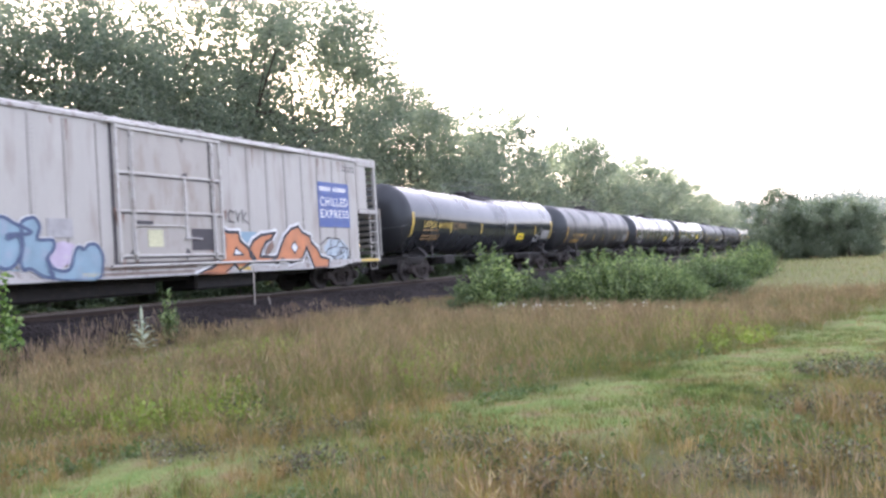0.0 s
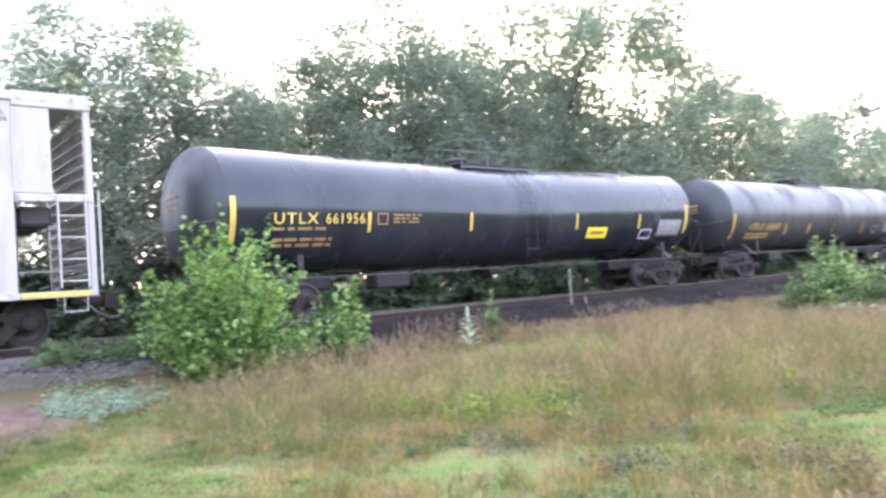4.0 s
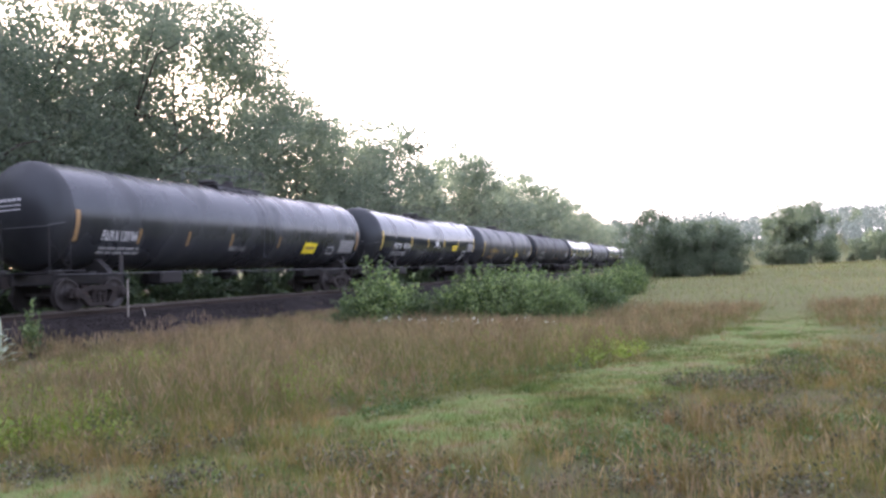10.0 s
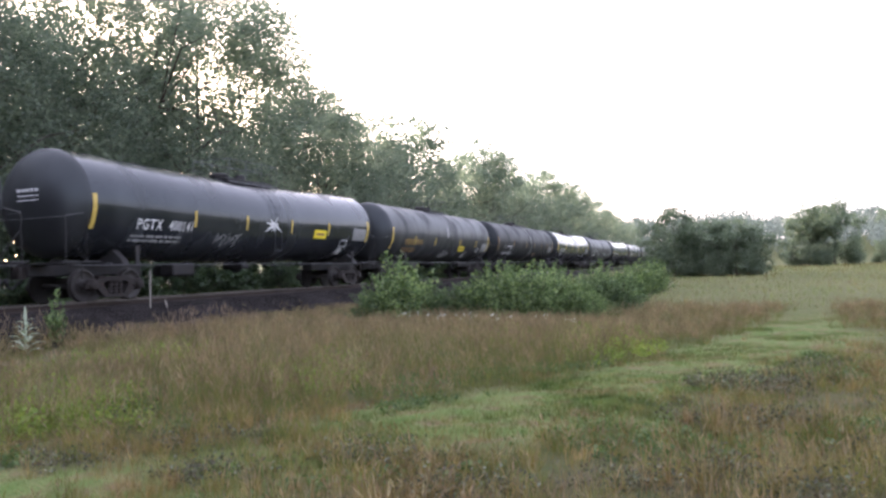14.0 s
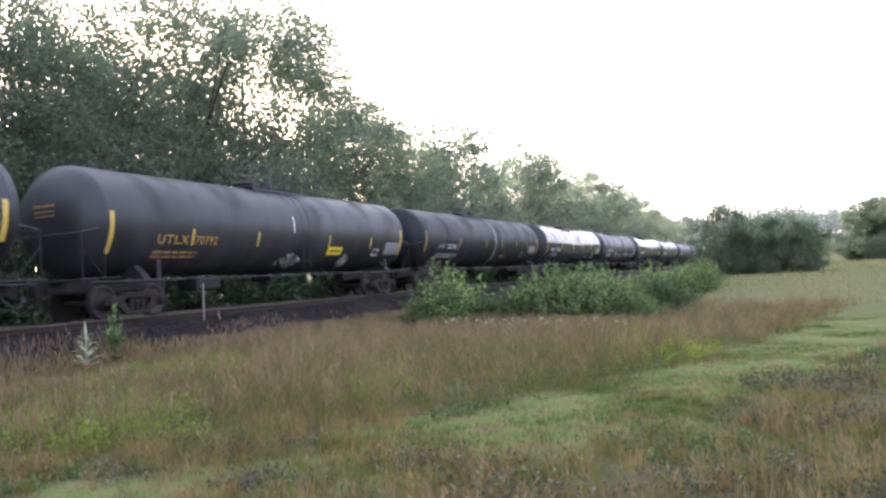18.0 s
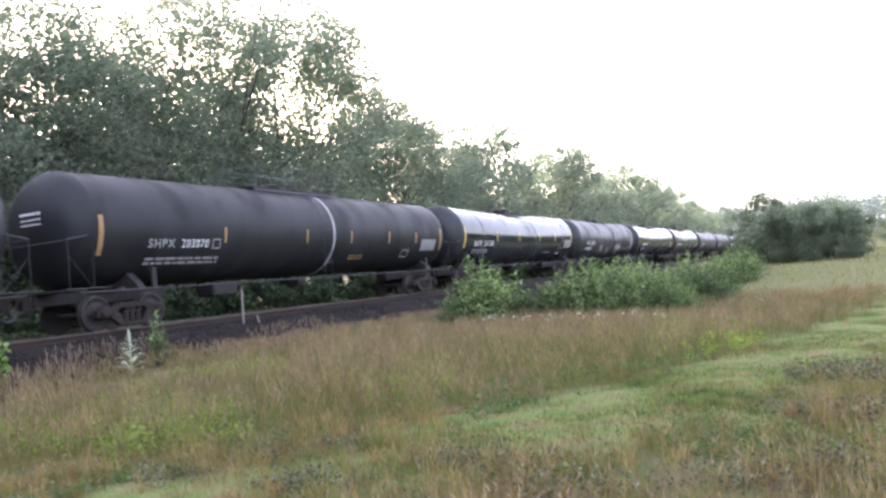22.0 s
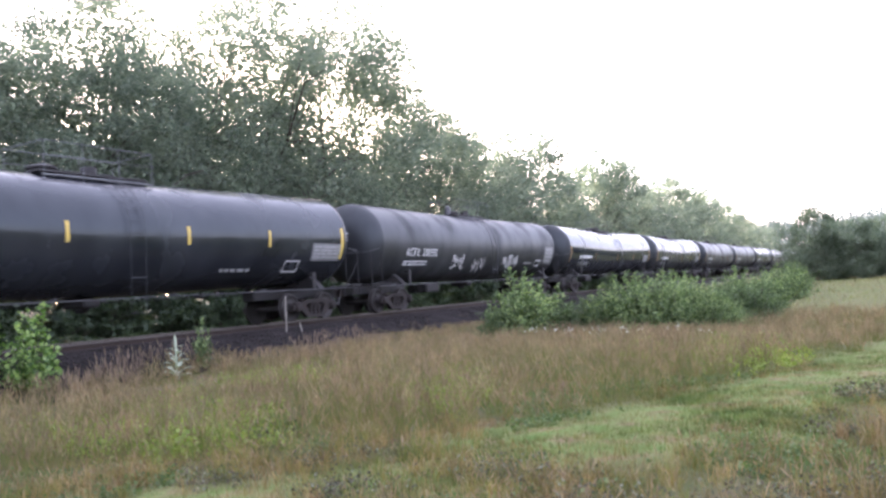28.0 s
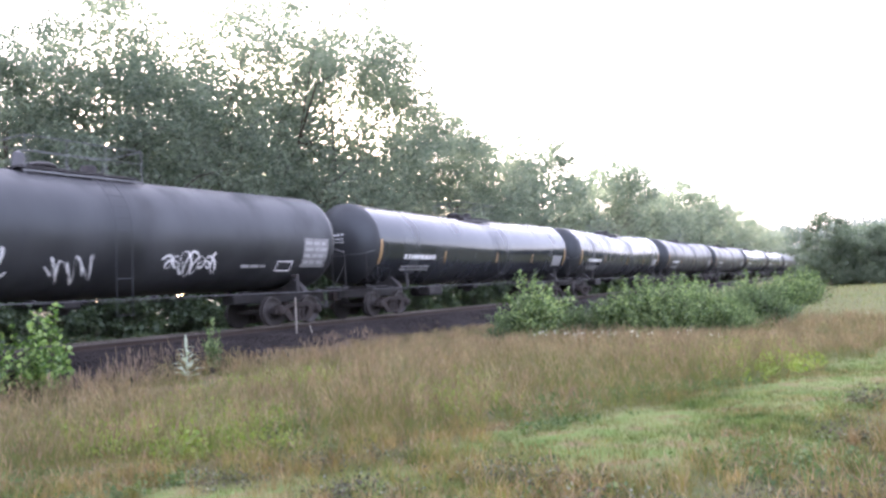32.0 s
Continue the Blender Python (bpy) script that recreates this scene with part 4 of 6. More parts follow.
# ---- grasses ----
def blades(n, x, y, h, w, r, bend=0.35, way=None):
    """Bent tapering blades that stand on the ground at x, y."""
    z = land(x, y) - 0.02
    a = r.uniform(0, 2 * np.pi, n)
    side = np.stack([np.cos(a), np.sin(a), 0 * a], 1)
    b = a + np.pi / 2 + r.normal(0, 0.5, n) if way is None else way + r.normal(0, 0.7, n)
    if way is not None:
        side = np.stack([-np.sin(b), np.cos(b), 0 * b], 1)
    lean = np.stack([np.cos(b), np.sin(b), 0 * b], 1) * (h * bend * r.uniform(0.1, 1.0, n))[:, None]
    p = np.stack([x, y, z], 1)
    up = np.array([0, 0, 1.0])
    mid = p + lean * 0.35 + up * (h * 0.55)[:, None]
    tip = p + lean + up * h[:, None]
    w = w[:, None]
    v = np.stack([p - side * w, p + side * w, mid + side * w * 0.7, mid - side * w * 0.7, tip], 1).reshape(-1, 3)
    i = 5 * np.arange(n)
    return v, np.stack([i, i + 1, i + 2, i + 3], 1), np.stack([i + 3, i + 2, i + 4], 1), tip, lean


def grass(name, n_near, n_far, region, h, w, material, label, seed, bend=0.35, plume=None, low=False, tuft=0):
    """region(x, y): how thick it grows, 0 to 1; the far meadow has fewer and coarser blades."""
    r = np.random.default_rng(seed)

    def scatter(n, x0, x1, y0, y1):
        xs, ys, have = [], [], 0
        while have < n:
            x, y = r.uniform(x0, x1, 3 * n), r.uniform(y0, y1, 3 * n)
            k = r.uniform(0, 1, 3 * n) < region(x, y)
            xs.append(x[k]), ys.append(y[k])
            have += max(1, int(k.sum()))
        return np.concatenate(xs)[:n], np.concatenate(ys)[:n]

    way = None
    if tuft:
        cx, cy = scatter(n_near // tuft, -14, 7, -4, 27)
        cx, cy = np.repeat(cx, tuft), np.repeat(cy, tuft)
        n_near = len(cx)
        way, off = r.uniform(0, 2 * np.pi, n_near), np.abs(r.normal(0, 0.06, n_near))
        ax, ay = cx + off * np.cos(way), cy + off * np.sin(way)
    else:
        ax, ay = scatter(n_near, -14, 7, -4, 27)
    x, y, wide = ax, ay, np.ones(n_near)
    if n_far:
        bx, by = scatter(n_far, -13, 34, 27, 125)
        if tuft:
            way = np.concatenate([way, r.uniform(0, 2 * np.pi, n_far)])
        x, y, wide = np.concatenate([ax, bx]), np.concatenate([ay, by]), np.concatenate([wide, 3.0 + 0.03 * by])
    n = len(x)
    hh = h * r.uniform(0.5, 1.3, n) * (1 + 0.3 * wobble(x, y, 0.8, seed)) * (1 - 0.42 * smooth01(12, 20, y)) * (1 - 0.35 * smooth01(22, 32, y)) * (1 - 0.4 * smooth01(-10.5, -13, x))
    if tuft:
        hh[:n_near] *= np.repeat(r.uniform(0.55, 1.25, n_near // tuft), tuft)
    v, q, t, tip, lean = blades(n, x, y, hh, w * wide * r.uniform(0.6, 1.4, n), r, bend, way)
    if low:
        v = v.reshape(-1, 5, 3)[:, [0, 1, 4]].reshape(-1, 3)
        me = mesh_fast(name, v, [np.arange(3 * n).reshape(-1, 3)])
    else:
        me = mesh_fast(name, v, [q, t])
    ob = single(name, me, material, label, "grass", "stuff")
    if plume:
        share, pw, pl, pm, plab = plume
        k = np.nonzero(r.uniform(0, 1, n) < share)[0]
        pn = len(k)
        d = lean[k] * 0.6 + np.array([0, 0, 1.0]) * hh[k][:, None] * 0.35
        d /= np.linalg.norm(d, axis=1)[:, None]
        base = tip[k] - d * 0.05
        wk = wide[k][:, None]
        vs, fs, o = [], [], 0
        for _ in range(2):
            a = r.uniform(0, np.pi, pn)
            s = np.stack([np.cos(a), np.sin(a), 0 * a], 1) * (pw * wk * r.uniform(0.5, 1.3, (pn, 1)))
            L = d * (pl * r.uniform(0.6, 1.3, (pn, 1)))
            vs.append(np.stack([base, base + L * 0.35 + s, base + L, base + L * 0.4 - s], 1).reshape(-1, 3))
            i = o + 4 * np.arange(pn)
            fs.append(np.stack([i, i + 1, i + 2, i + 3], 1))
            o += 4 * pn
        single(name + "_seed_heads", mesh_fast(name + "_heads", np.concatenate(vs), fs), pm, plab, "grass", "stuff")
    return ob


def on_land(x, y):
    return (x > -13.5) & (np.hypot(x + 12.5, (y - 1.3) * 0.85) > 1.15 + 0.25 * wobble(x, y, 2.3, 4))


def lawn(x, y):
    return smooth01(-4.0, -6.0, x) * smooth01(4.2, 3.4, y + 0.43 * np.maximum(x + 8.7, 0))


def band(x, y):
    """Where the long grass stands: between the mown track and the stone shoulder, and over the far meadow."""
    edge = np.where(x < -2, 9.6 + 0.55 * (x + 2) - 0.06 * (x + 2) ** 2, 9.6 + 1.6 * (x + 2))
    near = smooth01(-0.6, 0.9, y - edge + 0.6 * wobble(x, y, 1.3, 3)) * (path_gap(x, y) > 1.2) * (x < 0.1 * y)
    far = smooth01(17, 24, y) * smooth01(0.5, 1.1, path_gap(x, y)) * 0.8
    near = near * smooth01(3.3, 4.3, y + 0.25 * wobble(x, y, 2.0, 6)) * smooth01(-13.2 + 1.6, -12.2 + 1.6, x + 0.55 * (y - 4.2))
    return np.maximum(near, far)


def close_by(x, y):
    """Blades stand thickest where one can tell them apart."""
    d = np.hypot(x, y)
    return (0.28 + 0.72 * smooth01(17, 10, d)) * (0.15 + 0.85 * smooth01(-1.5, 0.5, y - 0.1 * x))


def tall_zone(x, y):
    return (np.hypot(x + 12.0, (y - 10.7) * 0.8) > 0.95) * band(x, y) * (0.45 + 0.55 * smooth01(-0.4, 0.3, wobble(x, y, 1.9, 8))) * on_land(x, y)


def trodden(x, y):
    """Distance to the mown track where it is plain to see; it fades out towards the near grass."""
    return path_gap(x, y) + 2.2 * smooth01(8.0, 5.4, y) * smooth01(-7.6, -5.6, x)


def mixed_zone(x, y):
    clump = smooth01(-0.1, 0.45, wobble(x, y, 2.6, 5))
    return close_by(x, y) * (0.3 + 0.7 * clump) * smooth01(1.0, 2.3, trodden(x, y) + (0.7 + 0.7 * smooth01(9, 5, y)) * wobble(x, y, 1.6, 3)) * (1 - 0.8 * lawn(x, y)) * on_land(x, y) * (1 - 0.75 * band(x, y))


def turf_zone(x, y):
    return close_by(x, y) * (0.6 + 0.4 * smooth01(2.4, 1.4, path_gap(x, y))) * on_land(x, y)


def lime_zone(x, y):
    d = smooth01(-0.05, 0.5, wobble(x, y, 0.9, 7))
    return d * band(x, y) * (y < 15 + 0.4 * x + 4) * on_land(x, y) * (x > -11.5)


def weed_zone(x, y):
    return smooth01(0.1, 0.5, wobble(x, y, 1.4, 11)) * (path_gap(x, y) > 1.0) * (1 - lawn(x, y)) * on_land(x, y) * (np.hypot(x, y) < 14)


def herb_zone(x, y):
    n = 0.4 * wobble(x, y, 2.4, 1) + 0.25 * wobble(x, y, 5.1, 4)
    spots = [(0.35, 10.3, 1.0, 0.8), (0.2, 8.1, 0.8, 0.6), (-0.05, 6.0, 0.3, 0.25), (0.4, 5.5, 0.4, 0.3), (-1.8, 5.2, 0.6, 0.4), (-0.6, 5.5, 0.6, 0.35), (-2.6, 5.9, 0.9, 0.4), (1.3, 6.4, 0.8, 0.6), (2.6, 8.6, 1.1, 1.2), (-4.4, 6.7, 0.4, 0.25), (-5.6, 5.3, 0.5, 0.35), (1.4, 12.2, 0.8, 0.5), (-3.9, 5.2, 0.6, 0.3), (-5.2, 6.3, 0.5, 0.3), (-6.8, 7.4, 0.4, 0.4)]
    return np.maximum.reduce([smooth01(1.15, 0.55, np.hypot((x - a) / p, (y - b) / q) + n) for a, b, p, q in spots])


def stalk_zone(x, y):
    return ((x < -12.6) & (x > -14.4) & (y > 7) & (y < 21) & (np.hypot(x + 12.9, y - 11.2) > 0.7)) * smooth01(-0.2, 0.4, wobble(x, y, 1.8, 2))


def lawn_zone(x, y):
    return np.maximum(lawn(x, y), (0.9 - 0.6 * smooth01(19, 26, y)) * smooth01(1.7, 0.9, trodden(x, y) + 0.35 * wobble(x, y, 2.2, 6)) * smooth01(-0.5, 0.35, wobble(x, y, 1.9, 12) + (y > 27))) * on_land(x, y)


grass("tall_grass", 92000, 4000, tall_zone, 0.48, 0.0017, M_GRASS_TALL, "tall tawny meadow grass gone to seed", 21, 0.55, (0.7, 0.006, 0.15, M_GRASS_PLUME, "reddish feathery seed heads of meadow grass"), tuft=14)
def far_zone(x, y):
    return smooth01(24, 30, y) * (0.75 + 0.25 * smooth01(0.5, 1.1, path_gap(x, y))) * (x > -13.0)


def verge(n, seed):
    """The strip of rough grass behind the line."""
    r = np.random.default_rng(seed)
    x, y = r.uniform(-29, -20.9, n), r.uniform(-8, 75, n)
    v, q, t, _, _ = blades(n, x, y, 0.42 * r.uniform(0.4, 1.3, n), 0.008 * r.uniform(0.6, 1.4, n), r, 0.6)
    single("verge_grass", mesh_fast("verge_grass", v, [q, t]), M_VERGE, "rough green grass on the verge behind the track", "grass", "stuff")


verge(34000, 34)
grass("meadow_grass", 200, 36000, far_zone, 0.42, 0.0026, M_GRASS_FAR, "pale green and tan grass of the far meadow", 35, 0.6)
grass("mixed_grass", 150000, 6000, mixed_zone, 0.2, 0.0023, M_GRASS_MIX, "mixed green and straw-coloured meadow grass", 25, 0.85, (0.12, 0.006, 0.1, M_GRASS_PLUME, "sparse brown seed heads in the short meadow grass"), tuft=24)
grass("short_grass", 300000, 14000, turf_zone, 0.07, 0.0045, M_GRASS_SHORT, "short mottled turf under the meadow grass", 22, 1.0, low=True)
grass("lawn_grass", 90000, 3500, lawn_zone, 0.065, 0.0045, M_LAWN, "short green lawn grass of the mown track", 28, 1.0, low=True)


def shoulder(x, y):
    """Height of the stone bed's slope on the meadow side."""
    across = x + 0.75 * smooth01(6.8, 4.8, y) * smooth01(-15.0, -13.6, x)
    return np.interp(across, [-15.3, -14.7, -14.2, -13.7, -13.2, -12.8, -12.4, -12.3], [0.87, 0.84, 0.76, 0.57, 0.38, 0.27, 0.12, -9])


def herbs(name, n, region, h, leaf, material, label, seed):
    """Low leafy weeds in mounds."""
    r = np.random.default_rng(seed)
    x, y = r.uniform(-14.4, 6, 14 * n), r.uniform(-2, 19, 14 * n)
    k = r.uniform(0, 1, len(x)) < region(x, y)
    x, y = x[k][:n], y[k][:n]
    pts, m = [], 14
    top = h * r.uniform(0.35, 1.2, len(x)) * (1 + 0.35 * wobble(x, y, 3.1, seed))
    for j in range(m):
        t = (j + 1) / m
        pts.append(np.stack([x + r.normal(0, 0.035 + 0.03 * t, len(x)), y + r.normal(0, 0.035 + 0.03 * t, len(x)), np.maximum(land(x, y), shoulder(x, y)) + top * t], 1))
    v, f = leaf_quads(np.concatenate(pts), leaf, r, 0.7)
    return single(name, mesh_fast(name, v, [f]), material, label, "weeds", "stuff")


def silver_zone(x, y):
    return smooth01(1.1, 0.5, np.hypot((x + 13.0) / 1.6, (y - 3.6) / 1.0) + 0.3 * wobble(x, y, 2.5, 2))


def rust_zone(x, y):
    return smooth01(0.42, 0.62, wobble(x, y, 2.1, 15)) * (path_gap(x, y) > 0.9) * (1 - lawn(x, y)) * on_land(x, y) * (np.hypot(x, y) < 15)


def near_zone(x, y):
    d = np.hypot(x, y)
    return smooth01(7.6, 6.2, d) * (y > 2.5) * (path_gap(x, y) > 0.6) * smooth01(-0.3, 0.5, wobble(x, y, 2.2, 19)) * (1 - lawn(x, y)) * on_land(x, y)


grass("straw_stems", 5200, 0, near_zone, 0.22, 0.0015, M_STRAW, "thin pale straw stems among the near grass", 36, 0.35, (0.5, 0.006, 0.08, M_GRASS_PLUME, "small brown heads of straw stems"), tuft=9)
herbs("silver_weeds", 2000, silver_zone, 0.10, 0.042, M_SILVER, "low blue-green weeds at the edge of the stones", 29)
grass("rusty_tufts", 9000, 0, rust_zone, 0.22, 0.0024, M_RUST_TUFT, "small rust-brown grass tufts in the meadow", 30, 0.7, tuft=30)
herbs("lime_weeds", 1900, lime_zone, 0.27, 0.05, M_GRASS_LIME, "patches of bright yellow-green weeds", 23)
herbs("grey_herbs", 3000, herb_zone, 0.17, 0.028, M_HEATH, "low patches of grey-brown dried herbs", 24)
herbs("green_weeds", 2600, weed_zone, 0.1, 0.04, M_WEED, "scattered green weeds in the meadow grass", 26)
grass("dry_stalks", 800, 0, stalk_zone, 0.5, 0.005, M_STALK, "dry reddish weed stalks along the stone shoulder", 27, 0.25, (0.9, 0.014, 0.2, M_STALK_HEAD, "pinkish dry heads of weed stalks"))


def toe_zone(x, y):
    """The ragged edge where the meadow creeps up over the stones."""
    return ((x < -12.2) & (x > -14.3) & (y > 6) & (y < 40)) * smooth01(-14.2, -12.4, x + 0.5 * wobble(x, y, 1.1, 21)) * smooth01(-0.5, 0.3, wobble(x, y, 2.3, 17))


grass("shoulder_grass", 9000, 0, toe_zone, 0.4, 0.003, M_GRASS_TALL, "straggling grass creeping over the stone shoulder", 37, 0.6, (0.5, 0.006, 0.12, M_GRASS_PLUME, "seed heads of the straggling grass"), tuft=12)


def flowers():
    r = np.random.default_rng(33)
    x, y = r.uniform(-8.6, -3.2, 26), r.uniform(18.6, 20.0, 26)
    z = land(x, y) + r.uniform(0.25, 0.42, 26)
    p = np.stack([x, y, z], 1)
    c = np.concatenate([p + r.normal(0, 0.03, p.shape) for _ in range(8)])
    v, f = leaf_quads(c, 0.05, r, 0.1)
    single("white_flowers", mesh_fast("white_flowers", v, [f]), M_WHITE_PETAL, "small white meadow flowers before the bushes", "flowers", "stuff")


flowers()


def mullein(x, y, h):
    r = np.random.default_rng(31)
    root = thing("mullein", "pale woolly mullein with a pointed flower spike", "plant")
    part("stem", Geo().tube([(0, 0, 0), (0.01, 0, h * 0.5), (0, 0.01, h)], [0.02, 0.017, 0.008], 6).lathe([(h * 0.72, 0.012), (h * 0.8, 0.03), (h * 0.95, 0.024), (h * 1.06, 0.004)], "z", segs=8), M_MULLEIN, root)
    blade = []
    for k in range(17):
        a, z = k * 2.4, h * (0.02 + 0.74 * k / 17)
        L = 0.44 * (1 - 0.6 * k / 17)
        c, s = math.cos(a), math.sin(a)
        g = Geo()
        g.add([(0, 0, z), (c * L * 0.5 - s * L * 0.2, s * L * 0.5 + c * L * 0.2, z + L * 0.35), (c * L, s * L, z + L * 0.3), (c * L * 0.5 + s * L * 0.2, s * L * 0.5 - c * L * 0.2, z + L * 0.35),
               (c * L * 0.5, s * L * 0.5, z + L * 0.3)], [(0, 4, 1), (4, 2, 1), (0, 3, 4), (3, 2, 4)])
        part("leaf", g, M_MULLEIN, root)
    return stand(root, x, y)


mullein(-12.75, 11.3, 0.92)


def stake(x, y, z, h, tilt):
    ob = single("stake", Geo().prism([(-0.015, -0.013), (0.015, -0.013), (0.017, 0.013), (-0.014, 0.014)], 0, h, "xy").mesh("stake"), M_STAKE, "thin weathered marker stake on the stone shoulder", "stake")
    ob.matrix_basis = pose(x, y, z, 0, tilt, 30)


stake(-14.6, 16.9, 0.5, 1.36, 1)
stake(-14.5, 17.6, 0.45, 0.62, -14)

# ================= the train =================
TANK_R, TANK_Z = 1.53, 2.66
TANK_HALF = [9.0, 1.0]                  # half the barrel's length of the car that is being built, and how much it is bent


def barrel_dip(y):
    """Both halves of the barrel slope gently down to the middle."""
    return (-0.075 + 0.165 * min(1.08, abs(y) / TANK_HALF[0])) * TANK_HALF[1]


def bend_mesh(me):
    co = np.empty(3 * len(me.vertices))
    me.vertices.foreach_get("co", co)
    co = co.reshape(-1, 3)
    co[:, 2] += (-0.075 + 0.165 * np.minimum(1.08, np.abs(co[:, 1]) / TANK_HALF[0])) * TANK_HALF[1]
    me.vertices.foreach_set("co", co.ravel())
    me.update()
    return me

CACHE = {}


def cached(key, make, material):
    if key not in CACHE:
        me = make()
        me.materials.append(material)
        CACHE[key] = me
    return CACHE[key]


def sideframe_mesh():
    g = Geo()
    arch = [(-1.12, 0.36), (-1.1, 0.52), (-0.78, 0.6), (-0.4, 0.7), (0.4, 0.7), (0.78, 0.6), (1.1, 0.52), (1.12, 0.36), (0.72, 0.36), (0.42, 0.12), (-0.42, 0.12), (-0.72, 0.36)]
    g.prism(arch[:3] + [(-0.46, 0.5), (-0.72, 0.4)] + arch[11:12] + arch[:1], 0.96, 1.1)
    g.prism([(1.12, 0.36), (1.1, 0.52), (0.78, 0.6), (0.46, 0.5), (0.72, 0.4), (0.72, 0.36)], 0.96, 1.1)
    g.prism([(-0.82, 0.54), (-0.4, 0.7), (0.4, 0.7), (0.82, 0.54), (0.5, 0.5), (0.36, 0.56), (-0.36, 0.56), (-0.5, 0.5)], 0.95, 1.11)
    g.prism([(-0.72, 0.36), (-0.5, 0.5), (-0.3, 0.2), (0.3, 0.2), (0.5, 0.5), (0.72, 0.36), (0.42, 0.1), (-0.42, 0.1)], 0.96, 1.1)
    for s in (-0.89, 0.89):
        g.lathe([(0.95, 0.17), (1.1, 0.17), (1.13, 0.14), (1.18, 0.13), (1.2, 0.09)], "x", (0, s, 0.46), 14)
    for y in (-0.2, 0.0, 0.2):
        g.lathe([(0.2 + 0.045 * k, 0.085 if k % 2 else 0.065) for k in range(8)], "z", (1.03, y, 0.0), 10)
    return g.mesh("sideframe", True)


def wheelset_mesh():
    g = Geo()
    for s in (-1, 1):
        prof = [(0.66, 0.1), (0.68, 0.3), (0.665, 0.4), (0.665, 0.485), (0.695, 0.485), (0.7, 0.46), (0.8, 0.452), (0.805, 0.4), (0.77, 0.37), (0.745, 0.25), (0.77, 0.14), (0.84, 0.12)]
        g.lathe([(s * a, r) for a, r in prof], "x", segs=28)
    g.lathe([(-1.12, 0.075), (-0.6, 0.08), (0.6, 0.08), (1.12, 0.075)], "x", segs=10)
    for s in (-1, 1):
        for k in range(6):
            a = k * math.pi / 3
            g.lathe([(s * 0.76, 0.02), (s * 0.8, 0.02)], "x", (0, 0.2 * math.cos(a), 0.2 * math.sin(a)), 6)
    return g.mesh("wheelset", True)


def bolster_mesh():
    return Geo().prism([(-1.05, 0.42), (1.05, 0.42), (1.05, 0.58), (0.5, 0.72), (-0.5, 0.72), (-1.05, 0.58)], -0.17, 0.17, "xz").lathe([(0.7, 0.2), (0.78, 0.2)], "z", segs=16).mesh("truck")


WHEELSETS = []


def add_truck(car, y, turning):
    t = part("truck", cached("bolster", bolster_mesh, M_TRUCK), None, car, "dark cast steel four-wheel truck", (0, y, 0))
    part("sideframe", cached("sideframe", sideframe_mesh, M_TRUCK), None, t)
    part("sideframe", cached("sideframe", sideframe_mesh, M_TRUCK), None, t, at=pose(0, 0, 0, 0, 0, 180))
    for s in (-0.89, 0.89):
        w = part("wheelset", cached("wheelset", wheelset_mesh, M_WHEEL), None, t, at=(0, s, 0.455))
        if turning:
            WHEELSETS.append((w, s))


def coupler_mesh():
    g = Geo().box((0, 0.3, 0.84), (0.16, 0.75, 0.18), 0.03)
    g.prism([(-0.15, 0.62), (0.14, 0.62), (0.16, 0.86), (0.04, 0.9), (0.02, 0.74), (-0.06, 0.74), (-0.15, 0.9)], 0.68, 1.0, "xy")
    return g.mesh("coupler", True)


def hose_mesh():
    return Geo().tube([(0.42, 0.1, 0.86), (0.46, 0.32, 0.6), (0.4, 0.6, 0.44), (0.24, 0.86, 0.46), (0.16, 0.98, 0.6)], 0.03, 8).box((0.15, 1.0, 0.64), (0.07, 0.1, 0.12), 0.02).mesh("air_hose", True)


def add_couplers(car, half):
    part("air_hose", cached("air_hose", hose_mesh, M_RAILING), None, car, "grey rubber air hose", (0, half, 0))
    part("air_hose", cached("air_hose", hose_mesh, M_RAILING), None, car, "grey rubber air hose", pose(0, -half, 0, 0, 0, 180))
    part("coupler", cached("coupler", coupler_mesh, M_TRUCK), None, car, at=(0, half, 0))
    part("coupler", cached("coupler", coupler_mesh, M_TRUCK), None, car, at=pose(0, -half, 0, 0, 0, 180))


def on_tank(u, z, lift):
    """A place on the tank's side that faces the meadow, u along it, z above the rail."""
    mid = TANK_Z + barrel_dip(u)
    a = math.asin(max(-1, min(1, (z - mid) / TANK_R)))
    return ((TANK_R + lift) * math.cos(a), u, mid + (TANK_R + lift) * math.sin(a))


def patch(place, u0, u1, z0, z1, lift=0.008, steps=3):
    """A thin plate that follows the side."""
    vs, fs = [], []
    for k in range(steps + 1):
        z = z0 + (z1 - z0) * k / steps
        for u in (u0, u1):
            vs.append(place(u, z, lift))
            vs.append(place(u, z, lift - 0.012))
    for k in range(steps):
        a = 4 * k
        fs += [(a, a + 2, a + 6, a + 4), (a, a + 4, a + 5, a + 1), (a + 2, a + 3, a + 7, a + 6)]
    fs += [(0, 1, 3, 2), (4 * steps, 4 * steps + 2, 4 * steps + 3, 4 * steps + 1)]
    return Geo().add(vs, fs)


